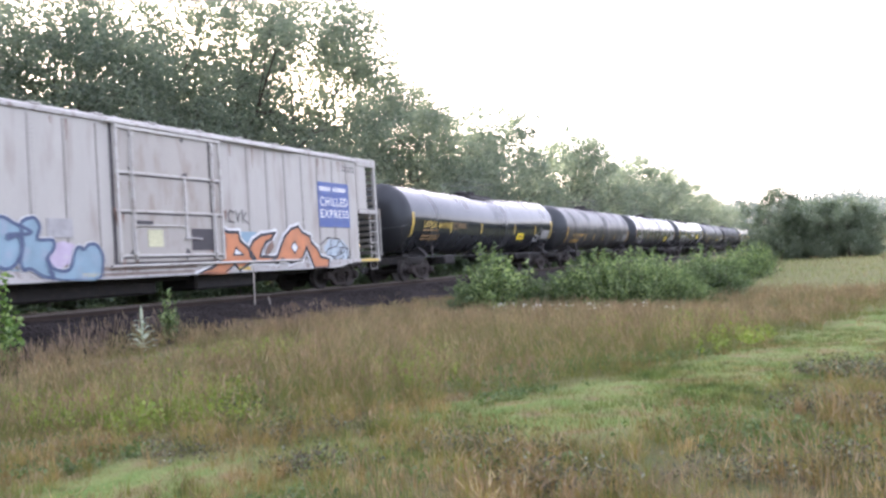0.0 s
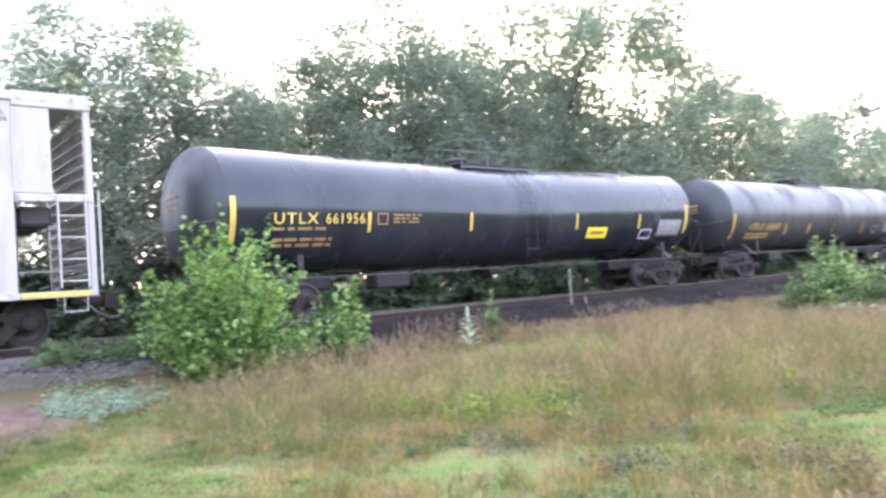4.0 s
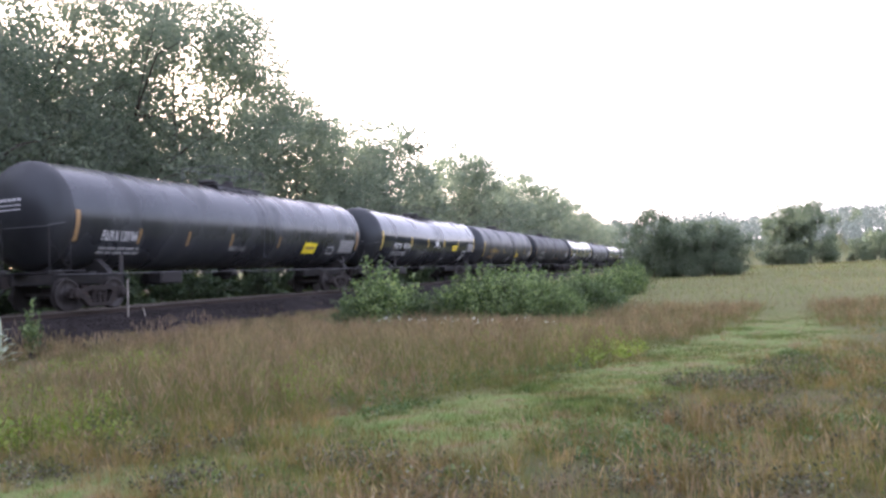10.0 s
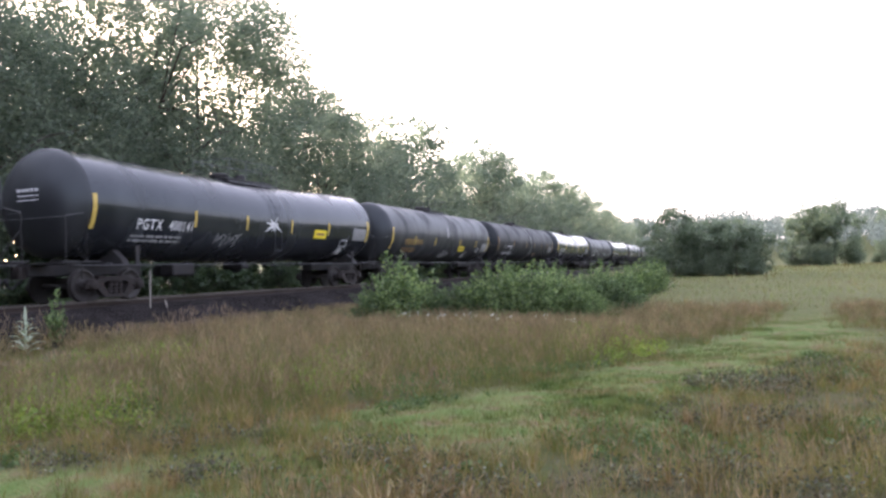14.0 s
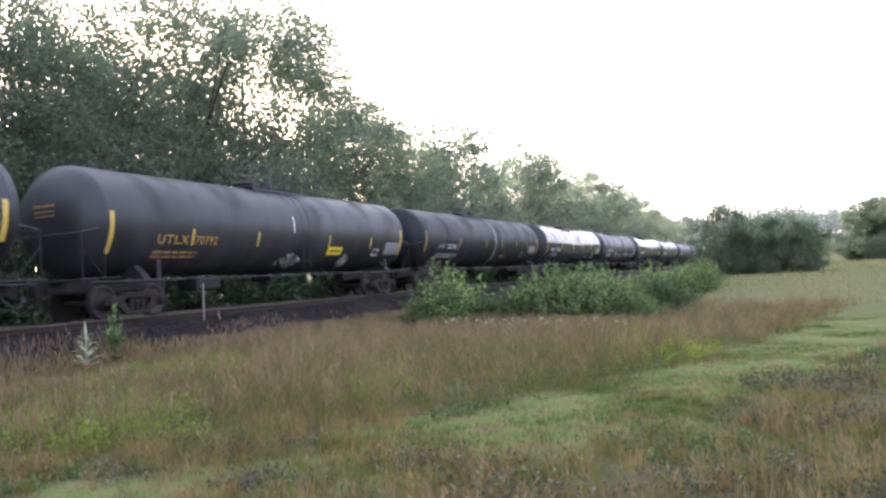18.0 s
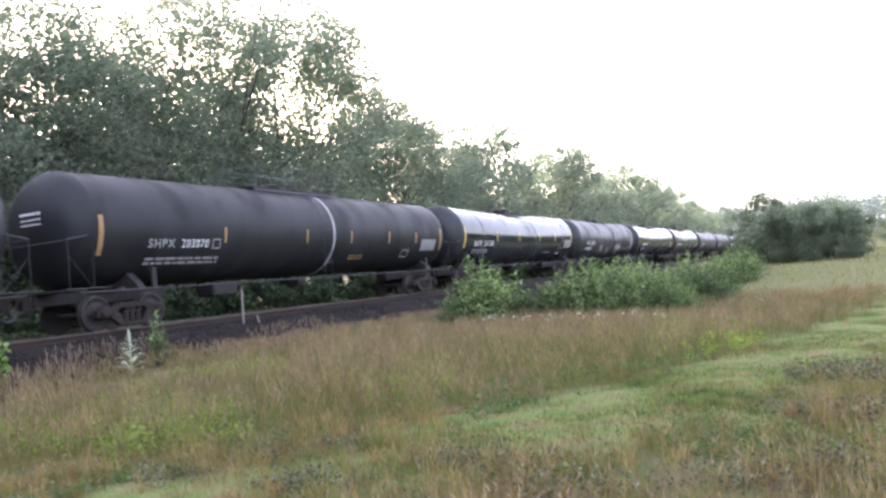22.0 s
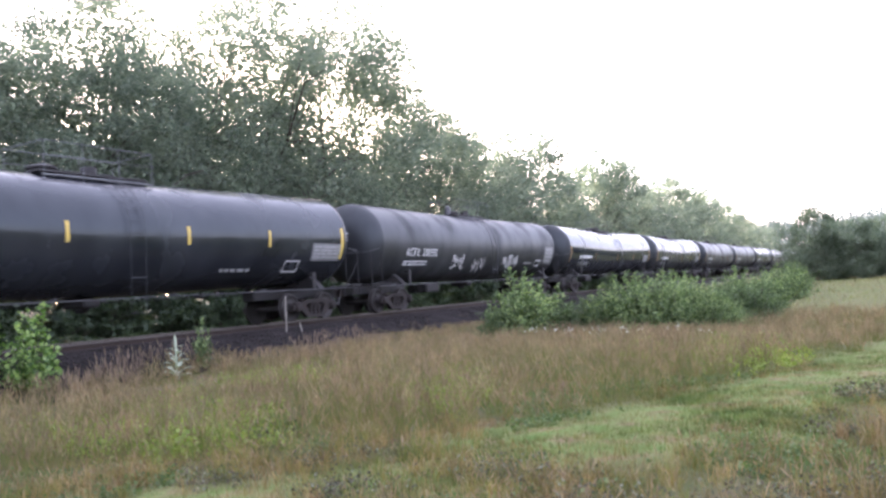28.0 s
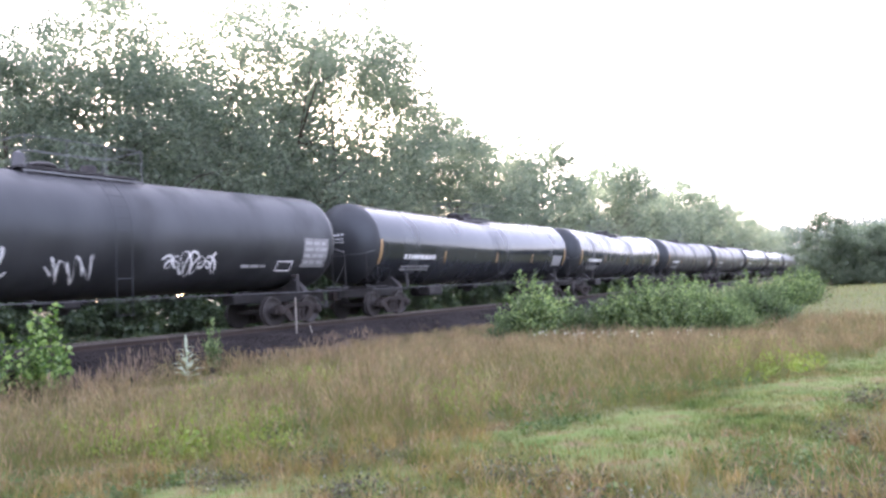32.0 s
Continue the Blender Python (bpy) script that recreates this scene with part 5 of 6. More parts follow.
def lettering(text, place, u0, u1, z0, z1, lift=0.012):
    """Text of the built-in font, fitted to a width and a height on a side."""
    cu = bpy.data.curves.new("letters", "FONT")
    cu.body, cu.resolution_u, cu.offset, cu.space_character = text, 3, 0.012, 1.18
    ob = bpy.data.objects.new("letters", cu)
    me = bpy.data.meshes.new_from_object(ob)
    bpy.data.objects.remove(ob)
    bpy.data.curves.remove(cu)
    co = np.array([v.co[:] for v in me.vertices])
    lo, hi = co.min(0), co.max(0)
    for v in me.vertices:
        v.co = place(u0 + (v.co.x - lo[0]) / (hi[0] - lo[0]) * (u1 - u0), z0 + (v.co.y - lo[1]) / (hi[1] - lo[1]) * (z1 - z0), lift)
    me.update()
    return me


def bars(place, u0, u1, z0, z1, rows, seed, lift=0.01):
    """Small writing that cannot be read: rows of short bars."""
    r, g = random.Random(seed), Geo()
    h = (z1 - z0) / rows
    for k in range(rows):
        u = u0
        while u < u1 - 0.05:
            w = min(r.uniform(0.1, 0.4), u1 - u)
            p = patch(place, u, u + w, z0 + h * (k + 0.25), z0 + h * (k + 0.75), lift, 1)
            g.add(p.v, p.f)
            u += w + r.uniform(0.04, 0.1)
    return g


def scrawl(place, u0, u1, z0, z1, seed, width=0.025, lift=0.014, loops=7):
    """A looping spray-can line."""
    r, g = random.Random(seed), Geo()
    n = loops * 9
    pa, pb, pc = r.uniform(0, 6), r.uniform(0, 6), r.uniform(1.3, 1.9)
    line = []
    for k in range(n + 1):
        t = k / n
        a = (t + 0.09 * math.sin(2 * math.pi * loops * t + pa)) / 1.18 + 0.08
        b = 0.5 + 0.3 * math.cos(2 * math.pi * loops * t + pb) + 0.18 * math.sin(pc * 2 * math.pi * loops * t / 2.3 + pa)
        line.append((u0 + (u1 - u0) * a, z0 + (z1 - z0) * b))
    vs, fs = [], []
    for k, (u, z) in enumerate(line):
        q, s = line[max(0, k - 1)], line[min(n, k + 1)]
        d = Vector((s[0] - q[0], s[1] - q[1])).normalized() * width * (0.7 + 0.5 * math.sin(k * 0.9))
        vs += [place(u - d.y, z + d.x, lift), place(u + d.y, z - d.x, lift)]
    for k in range(n):
        fs.append((2 * k, 2 * k + 1, 2 * k + 3, 2 * k + 2))
    return g.add(vs, fs)


def frame_plate(place, u0, u1, z0, z1, w=0.03):
    g = Geo()
    for q in ((u0, u1, z0, z0 + w), (u0, u1, z1 - w, z1), (u0, u0 + w, z0 + w, z1 - w), (u1 - w, u1, z0 + w, z1 - w)):
        p = patch(place, *q, 0.011, 1)
        g.add(p.v, p.f)
    return g


def ladder(g, x, y, z0, z1, wide=0.42, r=0.014, step=0.33):
    for s in (-wide / 2, wide / 2):
        g.tube([(x, y + s, z0), (x, y + s, z1)], r * 1.3, 6)
    z = z0 + 0.12
    while z < z1:
        g.tube([(x, y - wide / 2, z), (x, y + wide / 2, z)], r, 5)
        z += step
    return g


def tank_car(length, paint, label, marks, turning=True, platform=(-1.35, 1.75), dome=-0.9, rings=5, bent=1.0):
    """A tank car about its middle at the rail's top; marks(car, half) puts on its lettering."""
    half = length / 2
    TANK_HALF[:] = half, bent
    car = thing("tank_car", label, "tank car", "tank cars of the train")
    prof = []
    for k in range(9):
        a = math.pi / 2 * k / 8
        prof.append((-half - 0.72 * math.cos(a), max(0.02, TANK_R * math.sin(a) ** 0.9)))
    prof += [(-half + length * k / 10, TANK_R) for k in (1, 2, 3, 4, 4.9, 5, 5.1, 6, 7, 8, 9)]
    prof += [(-a, r) for a, r in prof[:9][::-1]]
    tank = part("tank", bend_mesh(Geo().lathe(prof[8:-8], "y", (0, 0, TANK_Z), 48).mesh("tank", True)), paint, car)
    for s, ring in ((-1, prof[:9]), (1, prof[-9:])):
        part("tank_head", bend_mesh(Geo().lathe(ring, "y", (0, 0, TANK_Z), 48).mesh("tank_head", True)), M_TANK_MATT if paint is M_TANK_MATT else M_TANK_DULL, car, "dull black domed end")
    for k in range(rings):
        seam = cached("seam" + paint.name, lambda: Geo().lathe([(-0.012, TANK_R - 0.006), (-0.007, TANK_R + 0.0012), (0.007, TANK_R + 0.0012), (0.012, TANK_R - 0.006)], "y", (0, 0, TANK_Z), 48).mesh("weld_seam", True), paint)
        y = -half + length * (k + 0.5) / rings
        part("weld_seam", seam, None, tank, at=(0, y, barrel_dip(y)))
    # underframe
    for s in (-1, 1):
        part("stub_sill", Geo().box((0, s * (half - 1.2), 0.9), (0.5, 4.2, 0.34), 0.03), M_STEEL_BLACK, car)
        part("saddle", Geo().prism([(-1.45, 1.02), (1.45, 1.02), (1.3, 1.2), (1.0, 1.45), (0.8, 1.32), (0.5, 1.2), (-0.5, 1.2), (-0.8, 1.32), (-1.0, 1.45), (-1.3, 1.2)], s * (half - 1.35) - 0.12, s * (half - 1.35) + 0.12, "xz"), M_STEEL_BLACK, car)
        for x in (-1, 1):
            post = Geo().box((x * 1.46, s * (half - 1.75), 1.28), (0.05, 0.16, 0.56), 0.012).box((x * 1.36, s * (half - 1.75), 1.52), (0.2, 0.12, 0.05), 0.01)
            part("bracket_post", post, M_STEEL_BLACK, car)
        part("worn_edge", Geo().box((1.46, s * (half + 0.3), 1.098), (0.05, 1.3, 0.02), 0.005), M_RAILING, car, "bare worn metal edge")
        part("end_platform", Geo().box((0, s * (half + 0.62), 1.06), (2.9, 0.55, 0.06), 0.015), M_STEEL_BLACK, car)
        e = Geo()
        y = s * (half + 0.8)
        for x in (-1.42, 1.42):
            e.tube([(x, y, 2.3), (x, s * (half + 0.2), 2.4), (x, s * (half + 0.1), 2.32)], 0.014, 6)
        e.tube([(-1.42, y, 2.28), (1.42, y, 2.28)], 0.014, 6)
        part("end_handrail", e, M_RAILING, car, "dull grey pipe handrail")
        for x in (-1.42, 1.42):
            part("rail_post", Geo().tube([(x, y, 1.06), (x, y, 2.3)], 0.014, 6).tube([(x, y, 1.9), (x, s * (half + 0.1), 1.08)], 0.011, 6).tube([(x, s * (half + 0.1), 1.06), (x, s * (half + 0.1), 2.32)], 0.012, 6), M_STEEL_BLACK, car)
        for x in (-1.48, 1.48):
            st = Geo()
            st.tube([(x, s * (half + 0.72), 1.04), (x, s * (half + 0.72), 0.62), (x, s * (half + 0.36), 0.62), (x, s * (half + 0.36), 1.04)], 0.016, 6)
            part("step", st, M_STEEL_BLACK, car)
        # side rail pipe
        x = s * 1.5
        g = Geo().tube([(x, -half - 0.6, 1.0), (x, half + 0.6, 1.0)], 0.015, 6)
        for k in range(6):
            y = -half + 0.7 + (length - 1.4) * k / 5
            g.box((x * 0.93, y, 1.05), (0.22, 0.05, 0.05), 0.01)
        part("side_rail", g, M_RAILING, car, "worn running rail along the tank's foot")
    g = Geo().box((0.45, -half * 0.45, 0.86), (0.55, 1.1, 0.42), 0.05)
    g.lathe([(-0.35, 0.16), (-0.3, 0.2), (0.3, 0.2), (0.35, 0.16)], "y", (-0.5, -half * 0.4, 0.85), 12)
    part("brake_gear", g, M_STEEL_BLACK, car)
    part("bottom_outlet", Geo().lathe([(0.72, 0.12), (0.8, 0.2), (1.0, 0.2), (1.15, 0.34)], "z", segs=14).box((0, 0, 0.95), (0.9, 0.5, 0.2), 0.05), M_STEEL_BLACK, car)
    add_truck(car, half - 1.3, turning)
    add_truck(car, -half + 1.3, turning)
    add_couplers(car, half + 0.25)
    # top fittings
    top = TANK_Z + TANK_R + barrel_dip(0.8)
    p0, p1 = platform
    deck = part("walkway", Geo().box((0, (p0 + p1) / 2, top + 0.015), (1.2, p1 - p0 + 0.1, 0.035), 0.01), M_STEEL_BLACK, car)
    slat = Geo().box((0, (p0 + p1) / 2, top + 0.073), (0.05, p1 - p0, 0.03), 0.006).mesh("slat")
    slat.materials.append(M_STEEL_BLACK)
    for k in range(9):
        part("slat", slat, None, deck, at=(-0.52 + 0.13 * k, 0, -0.02))
    g = Geo()
    for x in (-0.78, 0.78):
        for k in range(4):
            y = p0 + (p1 - p0) * k / 3
            g.tube([(x, y, top - 0.22), (x, y, top + 0.72)], 0.01, 6)
        g.tube([(x, p0, top + 0.72), (x, p1, top + 0.72)], 0.012, 6)
        g.tube([(x, p0, top + 0.38), (x, p1, top + 0.38)], 0.008, 6)
        part("walkway_edge", Geo().box((x * 0.98, (p0 + p1) / 2, top - 0.1), (0.05, p1 - p0 + 0.1, 0.05), 0.01), M_TOP_RAIL, car)
    for y in (p0, p1):
        g.tube([(-0.78, y, top + 0.72), (0.78, y, top + 0.72)], 0.012, 6)
    part("safety_railing", g, M_TOP_RAIL, car, "weathered grey pipe railing")
    part("manway", Geo().lathe([(top - 0.1, 0.3), (top + 0.14, 0.3), (top + 0.16, 0.36), (top + 0.2, 0.36), (top + 0.27, 0.22), (top + 0.29, 0.04)], "z", (0, dome, 0), 18).mesh("manway", True), M_STEEL_BLACK, car)
    part("valve_housing", Geo().lathe([(top - 0.1, 0.2), (top + 0.3, 0.2), (top + 0.34, 0.17), (top + 0.36, 0.05)], "z", (0, dome + 1.3, 0), 14).mesh("valve_housing", True), M_STEEL_BLACK, car)
    g = Geo()
    for s in (-1, 1):
        path_l, path_r = [], []
        for k in range(9):
            a = math.pi * (0.5 - 0.5 * k / 8) + 0.12 * (k / 8)
            c = ((TANK_R + 0.09) * math.cos(a - 0.1 * k / 8) * s, TANK_Z + barrel_dip(0.8) + (TANK_R + 0.09) * math.sin(a - 0.1 * k / 8))
            path_l.append((c[0], (p0 + p1) / 2 + 0.1, c[1]))
            path_r.append((c[0], (p0 + p1) / 2 + 0.55, c[1]))
        last = (1.52 * s, 0.62)
        path_l.append((last[0], path_l[0][1], last[1])), path_r.append((last[0], path_r[0][1], last[1]))
        g.tube(path_l, 0.009, 6).tube(path_r, 0.009, 6)
        for a, b in zip(path_l[1:], path_r[1:]):
            g.tube([a, b], 0.007, 5)
        g.tube([((path_l[-2][0] + last[0]) / 2, path_l[0][1], 1.5), ((path_r[-2][0] + last[0]) / 2, path_r[0][1], 1.5)], 0.014, 5)
    part("ladder", g, M_TANK_DULL, car)
    marks(car, tank, half)
    return car


def strip(car, u, z0, z1, w=0.09, material=None):
    part("reflector_strip", patch(on_tank, u - w / 2, u + w / 2, z0, z1, 0.009, 4), material or M_YELLOW, car)


def marks_common(car, half, ends=(2.0, 2.95), bar_z=(2.05, 2.55), bar_at=(), material=None, end_bars=True):
    if end_bars:
        strip(car, -half + 0.12, *ends, 0.14, material)
        strip(car, half - 0.14, *ends, 0.14, material)
    for u in bar_at:
        strip(car, u, *bar_z, 0.09, material)


def data_panel(car, u0, u1, z0, z1):
    p = part("data_panel", patch(on_tank, u0, u1, z0, z1, 0.008, 3), M_PANEL, car, "grey data panel with small unreadable print")
    part("print", bars(on_tank, u0 + 0.06, u1 - 0.06, z0 + 0.05, z1 - 0.05, 4, int(u0 * 31), 0.012), M_GREY_MARK, p)["kind"] = "stuff"


def placard(car, u0, u1, z0, z1):
    p = part("placard", patch(on_tank, u0, u1, z0, z1, 0.009, 2), M_PLACARD, car, "yellow warning placard")
    part("print", patch(on_tank, u0 + 0.15, u1 - 0.15, (z0 + z1) / 2 - 0.05, (z0 + z1) / 2 + 0.05, 0.013, 1), M_AMBER, p)


def number(car, text, u0, u1, z0, z1, material):
    part("lettering", lettering(text, on_tank, u0, u1, z0, z1), material, car, "painted letters " + text)


def small_print(car, u0, u1, z0, z1, rows, material):
    part("small_print", bars(on_tank, u0, u1, z0, z1, rows, int(u0 * 17 + 5)), material, car)["kind"] = "stuff"


def tag(car, u0, u1, z0, z1, seed, material=None, w=0.022, loops=6):
    part("graffiti_tag", scrawl(on_tank, u0, u1, z0, z1, seed, w, 0.014, loops), material or M_WHITE_MARK, car, "looping sprayed scribble")


def head_print(car, half, material):
    g = Geo()
    for k, (x0, x1, z) in enumerate([(-0.35, 0.45, 3.05), (-0.3, 0.4, 2.9), (-0.3, 0.35, 2.78)]):
        u = x0
        while u < x1:
            w = 0.14 if k == 0 else 0.08
            rr = math.hypot(u, z - TANK_Z - 0.09) / TANK_R
            y = -half - 0.72 * math.sqrt(max(0, 1 - min(1, rr) ** 2.2)) - 0.02
            g.box((u + w / 2, y, z), (w * 0.8, 0.012, 0.07 if k == 0 else 0.035), 0.002)
            u += w * 1.15
    part("head_print", g, material, car)["kind"] = "stuff"


def marks_1(car, tank, h):
    marks_common(car, h, (1.9, 2.92), (2.08, 2.58), (-5.25, -1.8, 2.73, 6.03))
    number(car, "UTLX", -7.9, -6.72, 2.29, 2.55, M_YELLOW)
    number(car, "661956", -6.52, -5.4, 2.29, 2.55, M_YELLOW)
    part("logo_box", frame_plate(on_tank, -5.0, -4.68, 2.26, 2.55), M_AMBER, car)
    small_print(car, -4.5, -3.6, 2.28, 2.55, 3, M_AMBER)
    small_print(car, -7.9, -6.5, 2.12, 2.24, 1, M_AMBER)
    small_print(car, -7.9, -6.3, 1.74, 2.0, 2, M_AMBER)
    placard(car, 3.31, 4.31, 1.8, 2.13)
    part("spec_box", frame_plate(on_tank, 6.2, 6.84, 1.74, 2.05), M_WHITE_MARK, car)
    data_panel(car, 7.2, 8.6, 1.83, 2.38)
    head_print(car, h, M_AMBER)


def marks_2(car, tank, h):
    marks_common(car, h, (1.62, 2.6), (1.75, 2.2), (-3.97, -1.82, 0.7, 4.0), M_AMBER_FRESH)
    number(car, "UTLX", -7.05, -5.9, 1.95, 2.22, M_AMBER_FRESH)
    number(car, "640497", -5.72, -4.45, 1.95, 2.22, M_AMBER_FRESH)
    small_print(car, -7.2, -5.4, 1.6, 1.85, 2, M_AMBER_FRESH)
    data_panel(car, 6.7, 7.9, 1.75, 2.25)
    part("spec_box", frame_plate(on_tank, 5.3, 5.9, 1.75, 2.05), M_GREY_MARK, car)
    head_print(car, h, M_AMBER_FRESH)


def marks_3(car, tank, h):
    marks_common(car, h, (1.9, 2.75), (1.88, 2.33), (-6.42, -4.07, -1.6, 1.7), M_AMBER)
    number(car, "FURX", -7.95, -7.3, 1.95, 2.23, M_WHITE_MARK)
    number(car, "133764", -7.2, -6.55, 1.95, 2.23, M_WHITE_MARK)
    small_print(car, -7.9, -6.2, 1.55, 1.8, 2, M_GREY_MARK)
    number(car, "MAX GRL", -1.6, -0.55, 1.75, 1.9, M_GREY_MARK)
    placard(car, 3.8, 4.9, 1.7, 2.15)
    part("spec_box", frame_plate(on_tank, 6.0, 6.6, 1.7, 2.0), M_WHITE_MARK, car)
    data_panel(car, 7.1, 8.6, 1.75, 2.35)
    head_print(car, h, M_WHITE_MARK)


def marks_4(car, tank, h):
    marks_common(car, h, (2.0, 2.95), (2.2, 2.72), (-4.24, -1.38, 1.64, 4.66))
    number(car, "PGTX", -6.82, -5.75, 2.05, 2.36, M_WHITE_MARK)
    number(car, "400141", -5.45, -4.35, 2.05, 2.36, M_WHITE_MARK)
    small_print(car, -6.95, -4.7, 1.66, 1.92, 2, M_GREY_MARK)
    placard(car, 3.46, 4.46, 2.06, 2.4)
    data_panel(car, 7.0, 8.35, 2.05, 2.6)
    part("spec_box", frame_plate(on_tank, 6.0, 6.6, 1.75, 2.05), M_WHITE_MARK, car)
    part("spec_box", patch(on_tank, 6.1, 6.5, 1.45, 1.68), M_WHITE_MARK, car)
    g = Geo()
    for k in range(9):
        a = k * 0.7 + 0.2
        r = 0.28 + 0.14 * (k % 3)
        p = [(0.32 + 0.07 * math.cos(a + 1.6), 2.47 + 0.07 * math.sin(a + 1.6)), (0.32 + 0.07 * math.cos(a - 1.6), 2.47 + 0.07 * math.sin(a - 1.6)), (0.32 + r * 1.3 * math.cos(a), 2.47 + r * math.sin(a))]
        g.add([on_tank(u, z, 0.012 + 0.001 * k) for u, z in p], [(0, 1, 2)])
    part("paint_splash", g, M_WHITE_MARK, car, "white splash of paint")
    tag(car, -3.2, -1.6, 1.6, 2.1, 4, M_GREY_MARK)
    head_print(car, h, M_WHITE_MARK)


def marks_5(car, tank, h):
    marks_common(car, h, (1.75, 2.85), (2.0, 2.47), (-5.33, -2.16, 2.32, 5.65))
    number(car, "UTLX", -6.75, -5.5, 2.02, 2.28, M_AMBER_FRESH)
    number(car, "70792", -5.2, -4.23, 2.02, 2.28, M_AMBER_FRESH)
    small_print(car, -6.8, -5.0, 1.6, 1.85, 2, M_AMBER)
    placard(car, 2.34, 3.4, 1.74, 2.03)
    strip(car, -0.1, 2.5, 3.1, 0.05, M_WHITE_MARK)
    part("spec_box", frame_plate(on_tank, 6.0, 6.5, 1.72, 1.98), M_WHITE_MARK, car)
    data_panel(car, 7.0, 8.35, 1.76, 2.3)
    tag(car, -0.7, 0.8, 1.25, 1.8, 11)
    tag(car, 3.55, 4.25, 1.2, 1.8, 12)
    head_print(car, h, M_AMBER)


def marks_6(car, tank, h):
    marks_common(car, h, (1.9, 2.9), (2.22, 2.68), (-5.05, -0.93, 1.88, 4.73, 7.08), M_AMBER, True)
    number(car, "SHPX", -8.0, -7.05, 2.08, 2.32, M_GREY_MARK)
    number(car, "203070", -6.8, -5.75, 2.08, 2.32, M_WHITE_MARK)
    part("logo_box", frame_plate(on_tank, -5.58, -5.26, 2.05, 2.33), M_GREY_MARK, car)
    small_print(car, -8.0, -5.2, 1.62, 1.85, 2, M_GREY_MARK)
    small_print(car, 2.0, 3.0, 1.6, 1.8, 2, M_AMBER)
    g = Geo().lathe([(0.66, TANK_R), (0.68, TANK_R + 0.02), (0.76, TANK_R + 0.02), (0.78, TANK_R)], "y", (0, 0, TANK_Z + barrel_dip(0.7)), 48)
    part("tank_band", g.mesh("tank_band", True), M_GREY_MARK, car, "pale worn band round the tank")
    data_panel(car, 7.6, 9.0, 1.9, 2.4)
    part("spec_box", frame_plate(on_tank, 6.0, 6.6, 1.65, 1.95), M_GREY_MARK, car)
    head_print(car, h, M_WHITE_MARK)


def marks_7(car, tank, h):
    marks_common(car, h, (2.0, 3.05), (2.35, 2.85), (-4.86, -1.35, 2.24, 5.42))
    number(car, "NATX", -7.88, -6.95, 2.08, 2.36, M_WHITE_MARK)
    number(car, "251358", -6.65, -5.41, 2.08, 2.36, M_WHITE_MARK)
    small_print(car, -7.9, -6.0, 1.72, 1.94, 2, M_GREY_MARK)
    data_panel(car, 7.5, 9.0, 1.95, 2.5)
    part("spec_box", frame_plate(on_tank, 6.3, 7.0, 1.6, 1.95), M_WHITE_MARK, car)
    small_print(car, 3.6, 4.8, 1.6, 1.75, 1, M_GREY_MARK)
    head_print(car, h, M_WHITE_MARK)


def marks_8(car, tank, h):
    part("safety_valve", Geo().lathe([(4.1, 0.15), (4.5, 0.15), (4.58, 0.12), (4.63, 0.03)], "z", (0.1, -1.0, 0), 14).mesh("safety_valve", True), M_RAILING, car)
    number(car, "ACFX", -7.13, -6.12, 2.12, 2.44, M_WHITE_MARK)
    number(car, "200592", -5.85, -4.71, 2.12, 2.44, M_WHITE_MARK)
    small_print(car, -7.16, -5.4, 1.75, 1.97, 2, M_WHITE_MARK)
    tag(car, -3.35, -2.05, 1.6, 2.25, 21, M_WHITE_MARK, 0.03, 5)
    tag(car, -1.3, 0.1, 1.4, 2.1, 22, M_WHITE_MARK, 0.018, 6)
    tag(car, 1.85, 3.95, 1.55, 2.25, 23, M_WHITE_MARK, 0.03, 8)
    part("spec_box", frame_plate(on_tank, 6.3, 7.0, 1.68, 1.98), M_WHITE_MARK, car)
    data_panel(car, 7.4, 8.6, 1.8, 2.7)
    small_print(car, 4.8, 5.8, 1.75, 1.9, 1, M_GREY_MARK)
    head_print(car, h, M_WHITE_MARK)


def marks_plain(car, tank, h):
    marks_common(car, h, (1.9, 2.8), (2.0, 2.45), (-4.5, 0.4, 4.6), M_AMBER)
    part("car_number", bars(on_tank, -7.6, -5.2, 2.02, 2.35, 1, 8), M_WHITE_MARK, car, "pale unreadable car number")["kind"] = "stuff"
    small_print(car, -7.6, -5.6, 1.65, 1.88, 2, M_GREY_MARK)
    data_panel(car, h - 1.9, h - 0.6, 1.85, 2.4)
    head_print(car, h, M_WHITE_MARK)


